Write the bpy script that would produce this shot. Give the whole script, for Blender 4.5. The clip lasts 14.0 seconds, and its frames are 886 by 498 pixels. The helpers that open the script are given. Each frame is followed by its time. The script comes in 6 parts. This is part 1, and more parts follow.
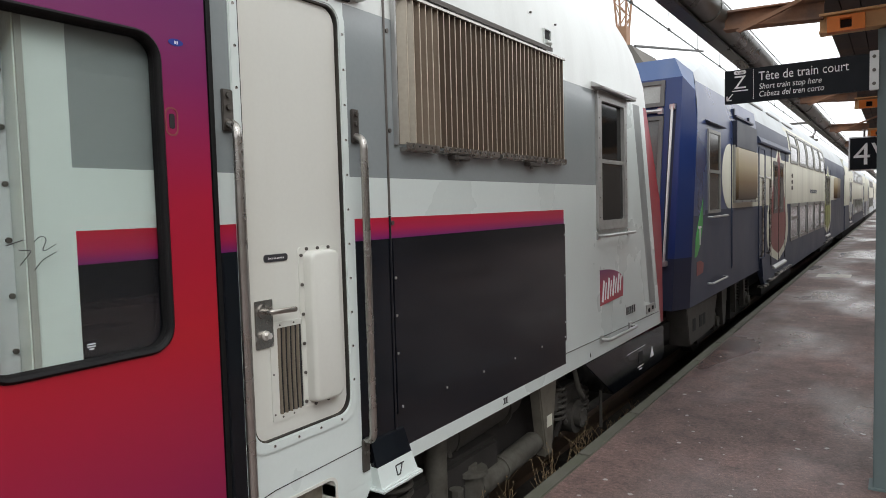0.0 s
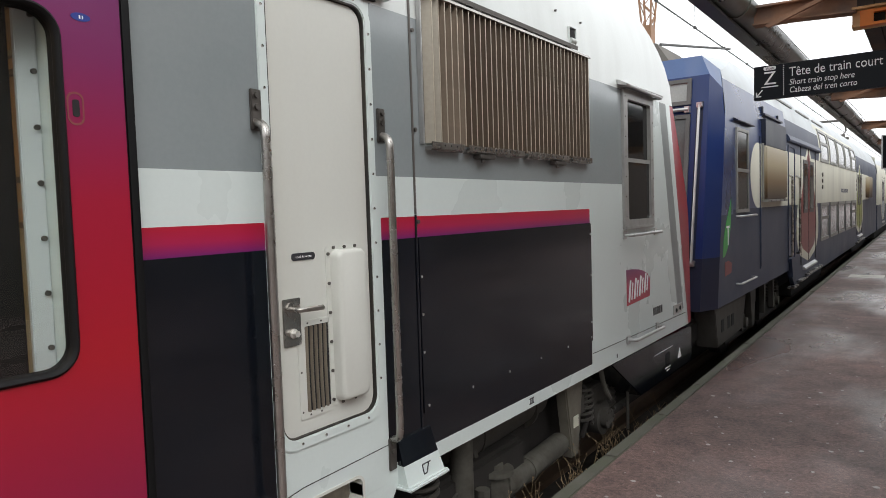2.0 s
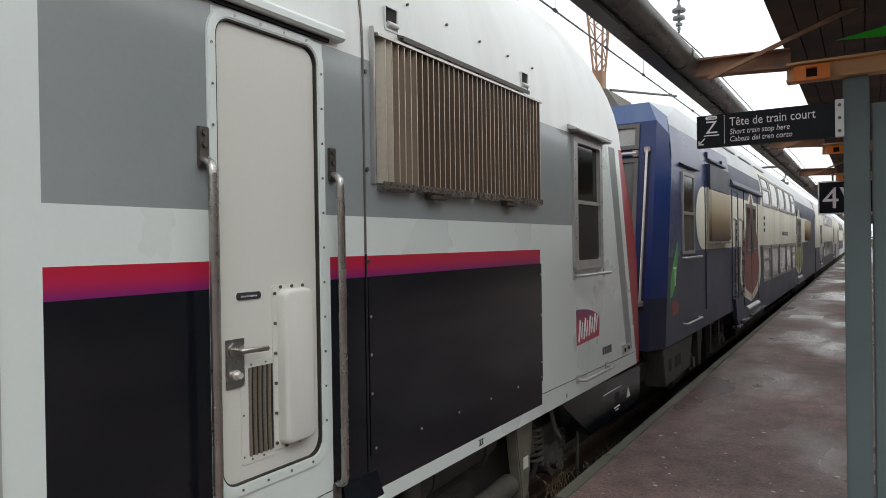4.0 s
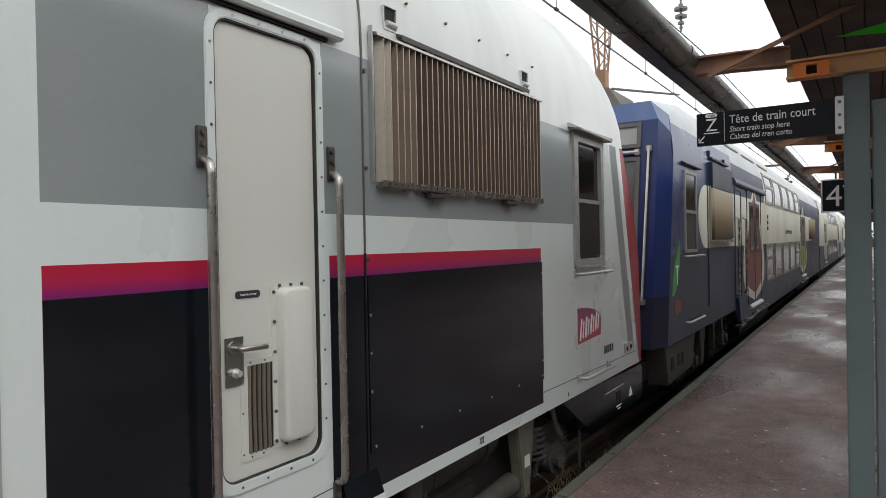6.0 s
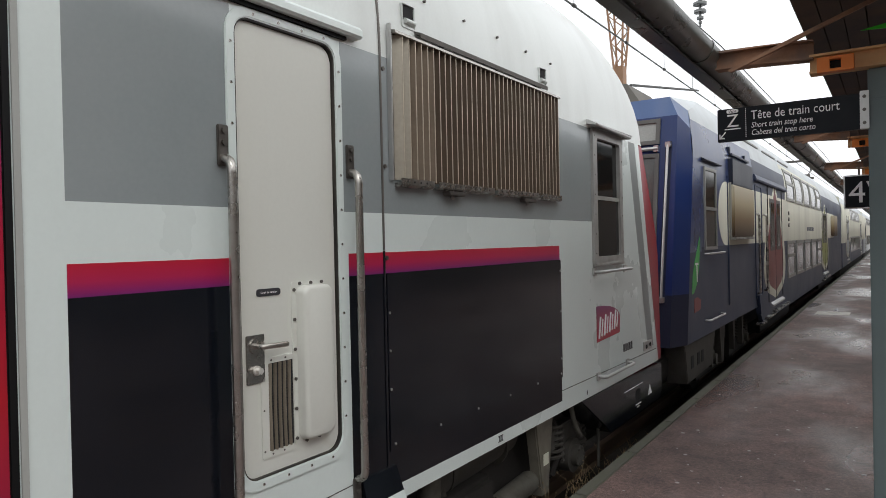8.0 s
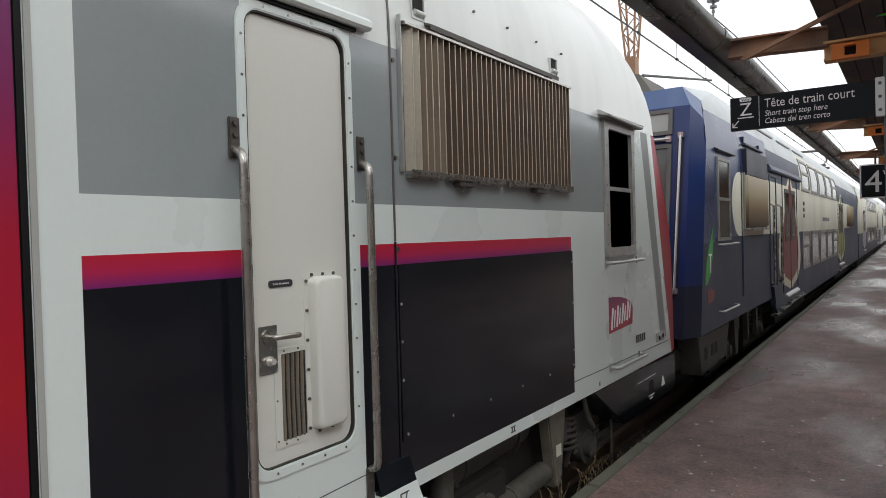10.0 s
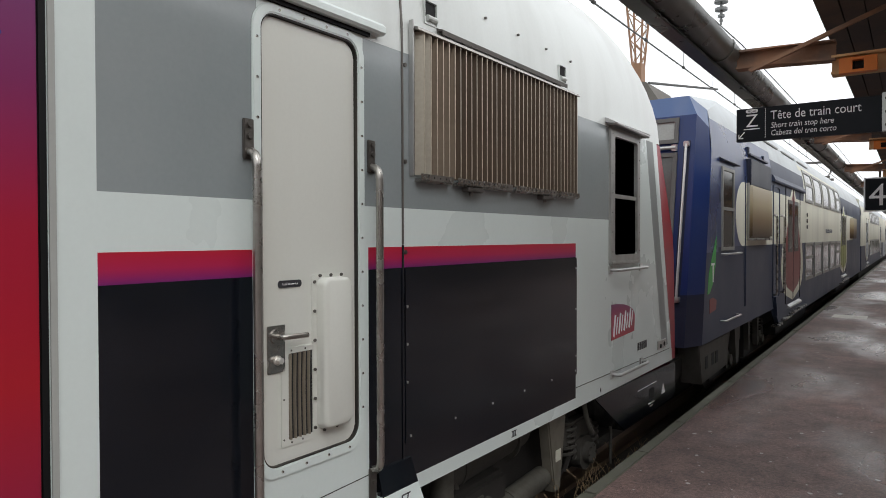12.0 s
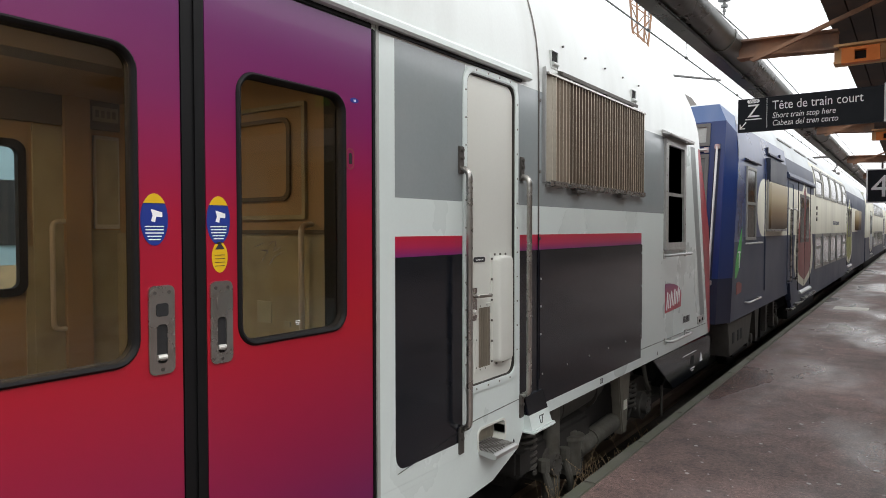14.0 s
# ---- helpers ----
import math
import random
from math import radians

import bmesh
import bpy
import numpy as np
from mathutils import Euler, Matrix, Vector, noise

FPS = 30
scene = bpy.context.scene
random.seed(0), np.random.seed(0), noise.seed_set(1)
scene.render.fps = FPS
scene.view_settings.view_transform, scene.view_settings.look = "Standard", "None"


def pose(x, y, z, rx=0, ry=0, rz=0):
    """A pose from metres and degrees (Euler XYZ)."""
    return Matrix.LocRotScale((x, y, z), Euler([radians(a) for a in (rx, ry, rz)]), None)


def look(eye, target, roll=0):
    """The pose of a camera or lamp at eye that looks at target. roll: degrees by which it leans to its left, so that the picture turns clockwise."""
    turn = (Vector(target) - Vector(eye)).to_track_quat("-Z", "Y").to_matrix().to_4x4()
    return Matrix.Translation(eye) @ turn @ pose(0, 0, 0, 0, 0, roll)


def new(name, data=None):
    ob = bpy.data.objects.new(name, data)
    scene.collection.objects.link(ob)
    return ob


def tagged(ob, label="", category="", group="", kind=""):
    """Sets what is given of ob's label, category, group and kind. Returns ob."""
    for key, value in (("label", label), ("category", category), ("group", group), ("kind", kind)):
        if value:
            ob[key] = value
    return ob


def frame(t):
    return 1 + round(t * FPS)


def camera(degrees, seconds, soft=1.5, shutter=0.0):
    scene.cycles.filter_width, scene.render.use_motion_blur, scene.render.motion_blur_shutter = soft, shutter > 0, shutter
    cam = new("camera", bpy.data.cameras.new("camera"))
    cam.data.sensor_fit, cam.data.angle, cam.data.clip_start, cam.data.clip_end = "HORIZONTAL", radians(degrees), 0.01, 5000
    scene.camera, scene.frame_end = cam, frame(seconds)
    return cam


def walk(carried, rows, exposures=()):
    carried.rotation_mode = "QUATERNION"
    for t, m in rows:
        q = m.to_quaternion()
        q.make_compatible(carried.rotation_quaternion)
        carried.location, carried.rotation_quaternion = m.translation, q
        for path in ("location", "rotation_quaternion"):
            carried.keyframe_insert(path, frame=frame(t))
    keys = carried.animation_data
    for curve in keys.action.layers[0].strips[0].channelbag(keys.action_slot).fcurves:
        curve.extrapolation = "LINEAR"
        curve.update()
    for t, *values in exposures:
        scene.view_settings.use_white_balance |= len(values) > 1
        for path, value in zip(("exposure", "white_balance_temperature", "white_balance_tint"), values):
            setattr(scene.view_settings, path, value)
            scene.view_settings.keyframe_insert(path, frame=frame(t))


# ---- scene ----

# ------------------------------------------------------------------ camera
cam = camera(66.3, 14.0, soft=0.9)
ROWS = [
    (0.0, -0.0033, -0.0124, 1.6082, 33.65, -3.51, 1.54),
    (0.5, -0.0131, -0.0136, 1.6031, 34.52, -4.21, 1.56),
    (1.0, -0.0114, -0.0091, 1.6031, 34.83, -4.30, 1.25),
    (1.5, -0.0062, -0.0192, 1.6013, 35.34, -3.90, 1.01),
    (2.0, -0.0144, -0.0172, 1.5944, 35.61, -3.29, 1.83),
    (2.5, -0.0046, -0.0238, 1.6081, 36.20, -3.81, 1.56),
    (3.0, -0.0057, -0.0132, 1.6066, 34.95, -4.01, 1.38),
    (3.5, -0.0009, -0.0086, 1.6138, 33.83, -2.44, 1.29),
    (4.0, 0.0036, -0.0024, 1.6151, 31.86, -0.38, 0.89),
    (6.5, 0.0259, 0.0034, 1.6061, 32.41, -0.38, 1.25),
    (7.0, 0.0251, -0.0002, 1.6068, 33.14, -0.42, 0.98),
    (7.5, 0.0130, 0.0002, 1.6080, 33.38, -0.45, 1.04),
    (10.0, 0.0196, 0.0015, 1.5960, 34.59, -1.05, 1.61),
    (10.5, 0.0090, 0.0013, 1.6054, 34.79, -0.55, 0.93),
    (11.0, 0.0070, -0.0050, 1.6025, 34.78, -0.79, 0.52),
    (11.5, 0.0043, -0.0117, 1.6048, 34.85, -0.68, 0.38),
    (12.0, 0.0154, -0.0068, 1.6080, 34.75, -0.91, 0.17),
    (12.5, 0.0076, -0.0044, 1.6041, 34.78, -0.52, -0.11),
    (13.0, 0.0121, -0.0013, 1.6012, 34.84, -1.05, -0.08),
    (13.5, 0.0112, 0.0012, 1.6002, 34.63, -1.48, -0.03),
    (14.0, 0.0227, -0.0004, 1.6010, 34.90, -1.64, 0.08),
]
walk(cam, [(t, pose(x, y, z, 90 + pitch, roll, yaw)) for t, x, y, z, yaw, pitch, roll in ROWS],
     exposures=[(0.0, 0.43), (3.0, 0.41), (4.0, 0.12), (11.0, 0.12), (12.5, 0.14), (13.5, 0.36), (14.0, 0.53)])

# ------------------------------------------------------------------ light: an overcast day
world = bpy.data.worlds.new("overcast_sky")
scene.world = world
world.use_nodes = True
wn = world.node_tree.nodes
wl = world.node_tree.links
sky = wn.new("ShaderNodeTexSky")
sky.sky_type = "NISHITA"
sky.sun_disc = False
sky.sun_elevation = radians(40)
sky.sun_rotation = radians(60)
sky.dust_density = 4.0
soft_sky = wn.new("ShaderNodeHueSaturation")
soft_sky.inputs["Saturation"].default_value = 0.12
wl.new(sky.outputs["Color"], soft_sky.inputs["Color"])
cloud = wn.new("ShaderNodeMixRGB")
cloud.inputs[0].default_value = 0.75
cloud.inputs[2].default_value = (10.5, 10.7, 11.0, 1)
wl.new(soft_sky.outputs["Color"], cloud.inputs[1])
wl.new(cloud.outputs["Color"], wn["Background"].inputs["Color"])
wn["Background"].inputs["Strength"].default_value = 0.12
sun = new("sun", bpy.data.lights.new("sun", "SUN"))
sun.data.energy, sun.data.angle, sun.data.color = 0.8, radians(30), (1.0, 0.985, 0.96)
sun.matrix_basis = look((20, -10, 25), (0, 4, 0))


# ------------------------------------------------------------------ materials
def principled(name):
    m = bpy.data.materials.new(name)
    m.use_nodes = True
    return m, m.node_tree.nodes, m.node_tree.links, m.node_tree.nodes["Principled BSDF"]


def mat(name, color, rough=0.5, metal=0.0, vary=0.12, scale=2.0, fine=60.0, bump=0.05, dirt=None, dirt_amount=0.0, coat=0.0, streak=False):
    """A surface with two scales of variation, fine relief and, if asked for, dirt of a colour of its own."""
    m, n, l, b = principled(name)
    tc = n.new("ShaderNodeTexCoord")
    src = tc.outputs["Object"]
    if streak:
        mp = n.new("ShaderNodeMapping")
        mp.inputs["Scale"].default_value = (1, 1, 0.12)
        l.new(src, mp.inputs["Vector"])
        src = mp.outputs["Vector"]
    big, small = n.new("ShaderNodeTexNoise"), n.new("ShaderNodeTexNoise")
    big.inputs["Scale"].default_value, small.inputs["Scale"].default_value = scale, fine
    big.inputs["Detail"].default_value, small.inputs["Detail"].default_value = 6, 4
    l.new(src, big.inputs["Vector"])
    l.new(tc.outputs["Object"], small.inputs["Vector"])
    add = n.new("ShaderNodeMath")
    add.operation = "MULTIPLY_ADD"
    add.inputs[1].default_value, add.inputs[2].default_value = 0.35, 0.0
    l.new(small.outputs["Fac"], add.inputs[0])
    tot = n.new("ShaderNodeMath")
    l.new(big.outputs["Fac"], tot.inputs[0])
    l.new(add.outputs[0], tot.inputs[1])
    ramp = n.new("ShaderNodeValToRGB")
    e = ramp.color_ramp.elements
    e[0].position, e[1].position = 0.35, 1.0
    e[0].color = (*[c * (1 - vary) for c in color], 1)
    e[1].color = (*[min(1, c * (1 + vary)) for c in color], 1)
    l.new(tot.outputs[0], ramp.inputs["Fac"])
    out = ramp.outputs["Color"]
    if dirt:
        dn = n.new("ShaderNodeTexNoise")
        dn.inputs["Scale"].default_value, dn.inputs["Detail"].default_value = scale * 1.7, 8
        l.new(src, dn.inputs["Vector"])
        dr = n.new("ShaderNodeValToRGB")
        dr.color_ramp.elements[0].position, dr.color_ramp.elements[1].position = 0.45, 0.8
        dr.color_ramp.elements[0].color, dr.color_ramp.elements[1].color = (0, 0, 0, 1), (dirt_amount,) * 3 + (1,)
        l.new(dn.outputs["Fac"], dr.inputs["Fac"])
        mx = n.new("ShaderNodeMixRGB")
        mx.inputs[2].default_value = (*dirt, 1)
        l.new(dr.outputs["Color"], mx.inputs[0])
        l.new(out, mx.inputs[1])
        out = mx.outputs["Color"]
    l.new(out, b.inputs["Base Color"])
    rr = n.new("ShaderNodeMapRange")
    rr.inputs["To Min"].default_value, rr.inputs["To Max"].default_value = max(0.02, rough - 0.08), min(1, rough + 0.1)
    l.new(big.outputs["Fac"], rr.inputs["Value"])
    l.new(rr.outputs["Result"], b.inputs["Roughness"])
    b.inputs["Metallic"].default_value = metal
    b.inputs["Coat Weight"].default_value = coat
    b.inputs["Coat Roughness"].default_value = 0.12
    if bump:
        bp = n.new("ShaderNodeBump")
        bp.inputs["Strength"].default_value, bp.inputs["Distance"].default_value = bump, 0.004
        l.new(tot.outputs[0], bp.inputs["Height"])
        l.new(bp.outputs["Normal"], b.inputs["Normal"])
    return m


def gradient(name, stops, z0, z1, rough=0.35):
    """Paint that runs from colour to colour with the height on the vehicle."""
    m, n, l, b = principled(name)
    tc, sep, mr, ramp = n.new("ShaderNodeTexCoord"), n.new("ShaderNodeSeparateXYZ"), n.new("ShaderNodeMapRange"), n.new("ShaderNodeValToRGB")
    l.new(tc.outputs["Object"], sep.inputs[0])
    l.new(sep.outputs["Z"], mr.inputs["Value"])
    mr.inputs["From Min"].default_value, mr.inputs["From Max"].default_value = z0, z1
    l.new(mr.outputs["Result"], ramp.inputs["Fac"])
    e = ramp.color_ramp.elements
    while len(e) < len(stops):
        e.new(0.5)
    for el, (p, c) in zip(e, stops):
        el.position, el.color = p, (*c, 1)
    ns = n.new("ShaderNodeTexNoise")
    ns.inputs["Scale"].default_value, ns.inputs["Detail"].default_value = 3.0, 6
    l.new(tc.outputs["Object"], ns.inputs["Vector"])
    mx = n.new("ShaderNodeMixRGB")
    mx.blend_type = "MULTIPLY"
    mx.inputs[0].default_value = 0.25
    l.new(ramp.outputs["Color"], mx.inputs[1])
    l.new(ns.outputs["Color"], mx.inputs[2])
    sat = n.new("ShaderNodeMixRGB")
    sat.inputs[0].default_value = 0.8
    l.new(mx.outputs["Color"], sat.inputs[1])
    l.new(ramp.outputs["Color"], sat.inputs[2])
    l.new(sat.outputs["Color"], b.inputs["Base Color"])
    b.inputs["Roughness"].default_value = rough
    b.inputs["Coat Weight"].default_value = 0.2
    return m


def glass(name, tint=(0.85, 0.9, 0.88), rough=0.0):
    m, n, l, b = principled(name)
    b.inputs["Base Color"].default_value = (*tint, 1)
    b.inputs["Transmission Weight"].default_value = 1.0
    b.inputs["Roughness"].default_value = rough
    b.inputs["IOR"].default_value = 1.45
    return m


def glow(name, color, strength):
    m, n, l, b = principled(name)
    b.inputs["Base Color"].default_value = (*color, 1)
    b.inputs["Emission Color"].default_value = (*color, 1)
    b.inputs["Emission Strength"].default_value = strength
    return m


WHITE = mat("white_paint", (0.665, 0.735, 0.715), 0.28, vary=0.05, scale=1.2, bump=0.02, dirt=(0.42, 0.42, 0.36), dirt_amount=0.06, coat=0.3)
ROOFW = mat("roof_paint", (0.67, 0.71, 0.69), 0.3, vary=0.08, scale=1.0, bump=0.05, dirt=(0.36, 0.37, 0.34), dirt_amount=0.6, coat=0.5, streak=True)
CREAM = mat("service_door_paint", (0.64, 0.65, 0.60), 0.4, vary=0.05, scale=1.6, bump=0.02, dirt=(0.45, 0.40, 0.28), dirt_amount=0.22, streak=True)
GREY = mat("grey_paint", (0.26, 0.292, 0.30), 0.2, vary=0.10, scale=0.9, bump=0.03, dirt=(0.33, 0.345, 0.34), dirt_amount=0.3, coat=0.5)
CHARCOAL = mat("charcoal_paint", (0.0042, 0.0060, 0.0100), 0.14, vary=0.25, scale=1.5, bump=0.04, dirt=(0.024, 0.024, 0.027), dirt_amount=0.35)
CHARCOAL.node_tree.nodes["Principled BSDF"].inputs["Specular IOR Level"].default_value = 0.46
STRIPE = gradient("red_purple_stripe", [(0.0, (0.17, 0.012, 0.14)), (0.45, (0.42, 0.012, 0.07)), (1.0, (0.46, 0.010, 0.03))], 1.475, 1.572)
LEAFPAINT = gradient("red_purple_door_paint", [(0.0, (0.13, 0.012, 0.10)), (0.16, (0.24, 0.008, 0.06)), (0.42, (0.40, 0.008, 0.02)), (0.62, (0.36, 0.008, 0.035)), (0.80, (0.20, 0.012, 0.10)), (1.0, (0.12, 0.012, 0.13))], 0.33, 2.46, 0.3)
RED = mat("red_paint", (0.30, 0.010, 0.022), 0.35, vary=0.1, bump=0.02)
RUBBER = mat("black_rubber", (0.0035, 0.0035, 0.004), 0.6, vary=0.2, bump=0.1)
STEEL = mat("brushed_steel", (0.40, 0.385, 0.36), 0.26, 0.9, vary=0.15, scale=9, bump=0.05, dirt=(0.2, 0.15, 0.1), dirt_amount=0.35)
DARKSTEEL = mat("dark_worn_steel", (0.13, 0.12, 0.11), 0.45, 0.7, vary=0.2, scale=8, bump=0.1)
ALU = mat("aluminium", (0.55, 0.55, 0.54), 0.4, 0.85, vary=0.1, scale=6, bump=0.04)
# fin lips: the light they catch is put into the colour
FINLIP = mat("lit_fin_edge", (0.50, 0.44, 0.35), 0.45, 0.3, vary=0.35, scale=6, bump=0.05)
FIN = mat("sooty_metal_fins", (0.115, 0.083, 0.056), 0.6, 0.2, vary=0.4, scale=4, bump=0.1, dirt=(0.05, 0.036, 0.026), dirt_amount=0.9, streak=True)
FINBACK = mat("dark_fin_backing", (0.035, 0.03, 0.026), 0.9, vary=0.3, bump=0.2)
GRIME = mat("brown_grime_steel", (0.024, 0.021, 0.019), 0.85, 0.0, vary=0.35, scale=6, bump=0.4)
GRIMELIGHT = mat("grimy_grey_steel", (0.068, 0.063, 0.056), 0.8, 0.0, vary=0.3, scale=6, bump=0.3, dirt=(0.05, 0.04, 0.03), dirt_amount=0.6)
GEARGREY = mat("grimy_grey_green_gear", (0.088, 0.083, 0.070), 0.75, vary=0.35, scale=7, bump=0.25, dirt=(0.035, 0.028, 0.02), dirt_amount=0.8)
DARK = mat("dark_inside", (0.015, 0.015, 0.016), 0.85, vary=0.3, bump=0.05)
GLASS = glass("window_glass")
DARKGLASS = glass("tinted_glass", (0.13, 0.14, 0.14))
CABIN = mat("cab_lining", (0.03, 0.032, 0.034), 0.7, vary=0.2)
DADO = mat("vestibule_olive_lining", (0.40, 0.385, 0.29), 0.5, vary=0.15, scale=3, bump=0.03, dirt=(0.12, 0.10, 0.07), dirt_amount=0.5)
LINING = mat("vestibule_lining", (0.40, 0.29, 0.18), 0.5, vary=0.12, scale=2.5, bump=0.03)
LININGD = mat("vestibule_dark_lining", (0.13, 0.11, 0.09), 0.5, vary=0.15, scale=3)
PAPER = mat("aged_paper", (0.42, 0.43, 0.36), 0.6, vary=0.25, scale=9, bump=0.0)
FLOORMAT = mat("vestibule_floor", (0.09, 0.085, 0.08), 0.7, vary=0.25, scale=6)
LAMPGLOW = glow("warm_lamp", (1.0, 0.66, 0.32), 9.0)
RUBBER.node_tree.nodes["Principled BSDF"].inputs["Specular IOR Level"].default_value = 0.25
NAVY = mat("navy_paint", (0.006, 0.025, 0.122), 0.3, vary=0.12, scale=1.2, bump=0.03, dirt=(0.03, 0.045, 0.11), dirt_amount=0.35)
NAVYLIGHT = mat("paler_blue_paint", (0.07, 0.125, 0.27), 0.4, vary=0.12, scale=1.3, dirt=(0.22, 0.24, 0.3), dirt_amount=0.4, streak=True)
SLATE = mat("slate_blue_paint", (0.040, 0.053, 0.092), 0.42, vary=0.12, scale=1.2, bump=0.03, dirt=(0.07, 0.078, 0.105), dirt_amount=0.5)
COACHWHITE = mat("cream_white_paint", (0.74, 0.74, 0.63), 0.55, vary=0.08, scale=1.0, dirt=(0.3, 0.28, 0.22), dirt_amount=0.3, streak=True)
COACHROOF = mat("pale_roof_paint", (0.60, 0.64, 0.66), 0.6, vary=0.08, scale=0.8, dirt=(0.35, 0.35, 0.35), dirt_amount=0.4)
for duller in (SLATE, RED):
    duller.node_tree.nodes["Principled BSDF"].inputs["Specular IOR Level"].default_value = 0.25
DULLRED = mat("dull_red_paint", (0.23, 0.06, 0.055), 0.45, vary=0.12, scale=2)
LIME = mat("lime_paint", (0.33, 0.36, 0.10), 0.45, vary=0.12, scale=2)
GREEN = mat("green_decal", (0.05, 0.36, 0.07), 0.4, vary=0.08)
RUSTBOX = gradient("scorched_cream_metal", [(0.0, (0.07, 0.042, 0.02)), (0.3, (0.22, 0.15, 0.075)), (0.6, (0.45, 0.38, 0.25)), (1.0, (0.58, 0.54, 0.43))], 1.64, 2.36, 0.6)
BLUEST = mat("blue_sticker", (0.012, 0.035, 0.25), 0.4, vary=0.05)
YELLOW = mat("yellow_sticker", (0.70, 0.45, 0.01), 0.4, vary=0.05)
PALE = mat("pale_print", (0.93, 0.93, 0.93), 0.5, vary=0.03)
INK = mat("dark_print", (0.03, 0.03, 0.035), 0.5, vary=0.05)
SIGNBLACK = mat("sign_black", (0.007, 0.009, 0.013), 0.4, vary=0.15, scale=4, bump=0.02, dirt=(0.03, 0.03, 0.034), dirt_amount=0.25)
SIGNBLACK.node_tree.nodes["Principled BSDF"].inputs["Specular IOR Level"].default_value = 0.2
POST = mat("grey_green_paint", (0.135, 0.18, 0.185), 0.5, vary=0.08, scale=2, bump=0.04, dirt=(0.08, 0.09, 0.085), dirt_amount=0.3)
RUST = mat("rusty_steel", (0.30, 0.165, 0.10), 0.75, 0.1, vary=0.35, scale=4, bump=0.3, dirt=(0.13, 0.11, 0.10), dirt_amount=0.8)
TAN = mat("tan_primer_steel", (0.66, 0.40, 0.19), 0.6, vary=0.15, scale=3, bump=0.15, dirt=(0.35, 0.28, 0.2), dirt_amount=0.6)
ORANGE = mat("orange_paint", (0.72, 0.19, 0.02), 0.45, vary=0.08, scale=4)
GUTTER = mat("weathered_gutter", (0.115, 0.12, 0.11), 0.28, 0.3, vary=0.4, scale=2.5, bump=0.15, dirt=(0.19, 0.20, 0.18), dirt_amount=0.7)
CANOPY = mat("sooty_canopy_boards", (0.045, 0.040, 0.036), 0.7, vary=0.4, scale=2, bump=0.2, dirt=(0.17, 0.10, 0.055), dirt_amount=0.7)
GREENFILM = mat("bright_green_sheet", (0.04, 0.62, 0.02), 0.4, vary=0.05)
LATTICE = mat("ochre_galvanised_steel", (0.34, 0.20, 0.12), 0.6, 0.3, vary=0.2, scale=3)
WIRE = mat("catenary_wire", (0.09, 0.09, 0.085), 0.6, 0.5, vary=0.1)
CERAMIC = mat("insulator_glass", (0.20, 0.21, 0.21), 0.25, vary=0.1)
KERB = mat("mossy_concrete_kerb", (0.108, 0.104, 0.084), 0.85, vary=0.25, scale=3, bump=0.4, dirt=(0.09, 0.10, 0.06), dirt_amount=0.7)
HATCH = mat("pale_concrete_cover", (0.60, 0.58, 0.54), 0.7, vary=0.12, scale=5, bump=0.1)
BALLAST = mat("dirty_ballast", (0.045, 0.040, 0.035), 0.95, vary=0.5, scale=12, fine=40, bump=1.0)
RAILS = mat("rail_steel", (0.16, 0.11, 0.08), 0.5, 0.6, vary=0.2)
WALLC = mat("dark_platform_wall", (0.09, 0.085, 0.075), 0.9, vary=0.3, scale=2, bump=0.3)
DRYSTALK = mat("dry_stalks", (0.26, 0.185, 0.105), 0.8, vary=0.25)
LEAFMAT = mat("bush_leaves", (0.07, 0.10, 0.035), 0.7, vary=0.4, scale=8)


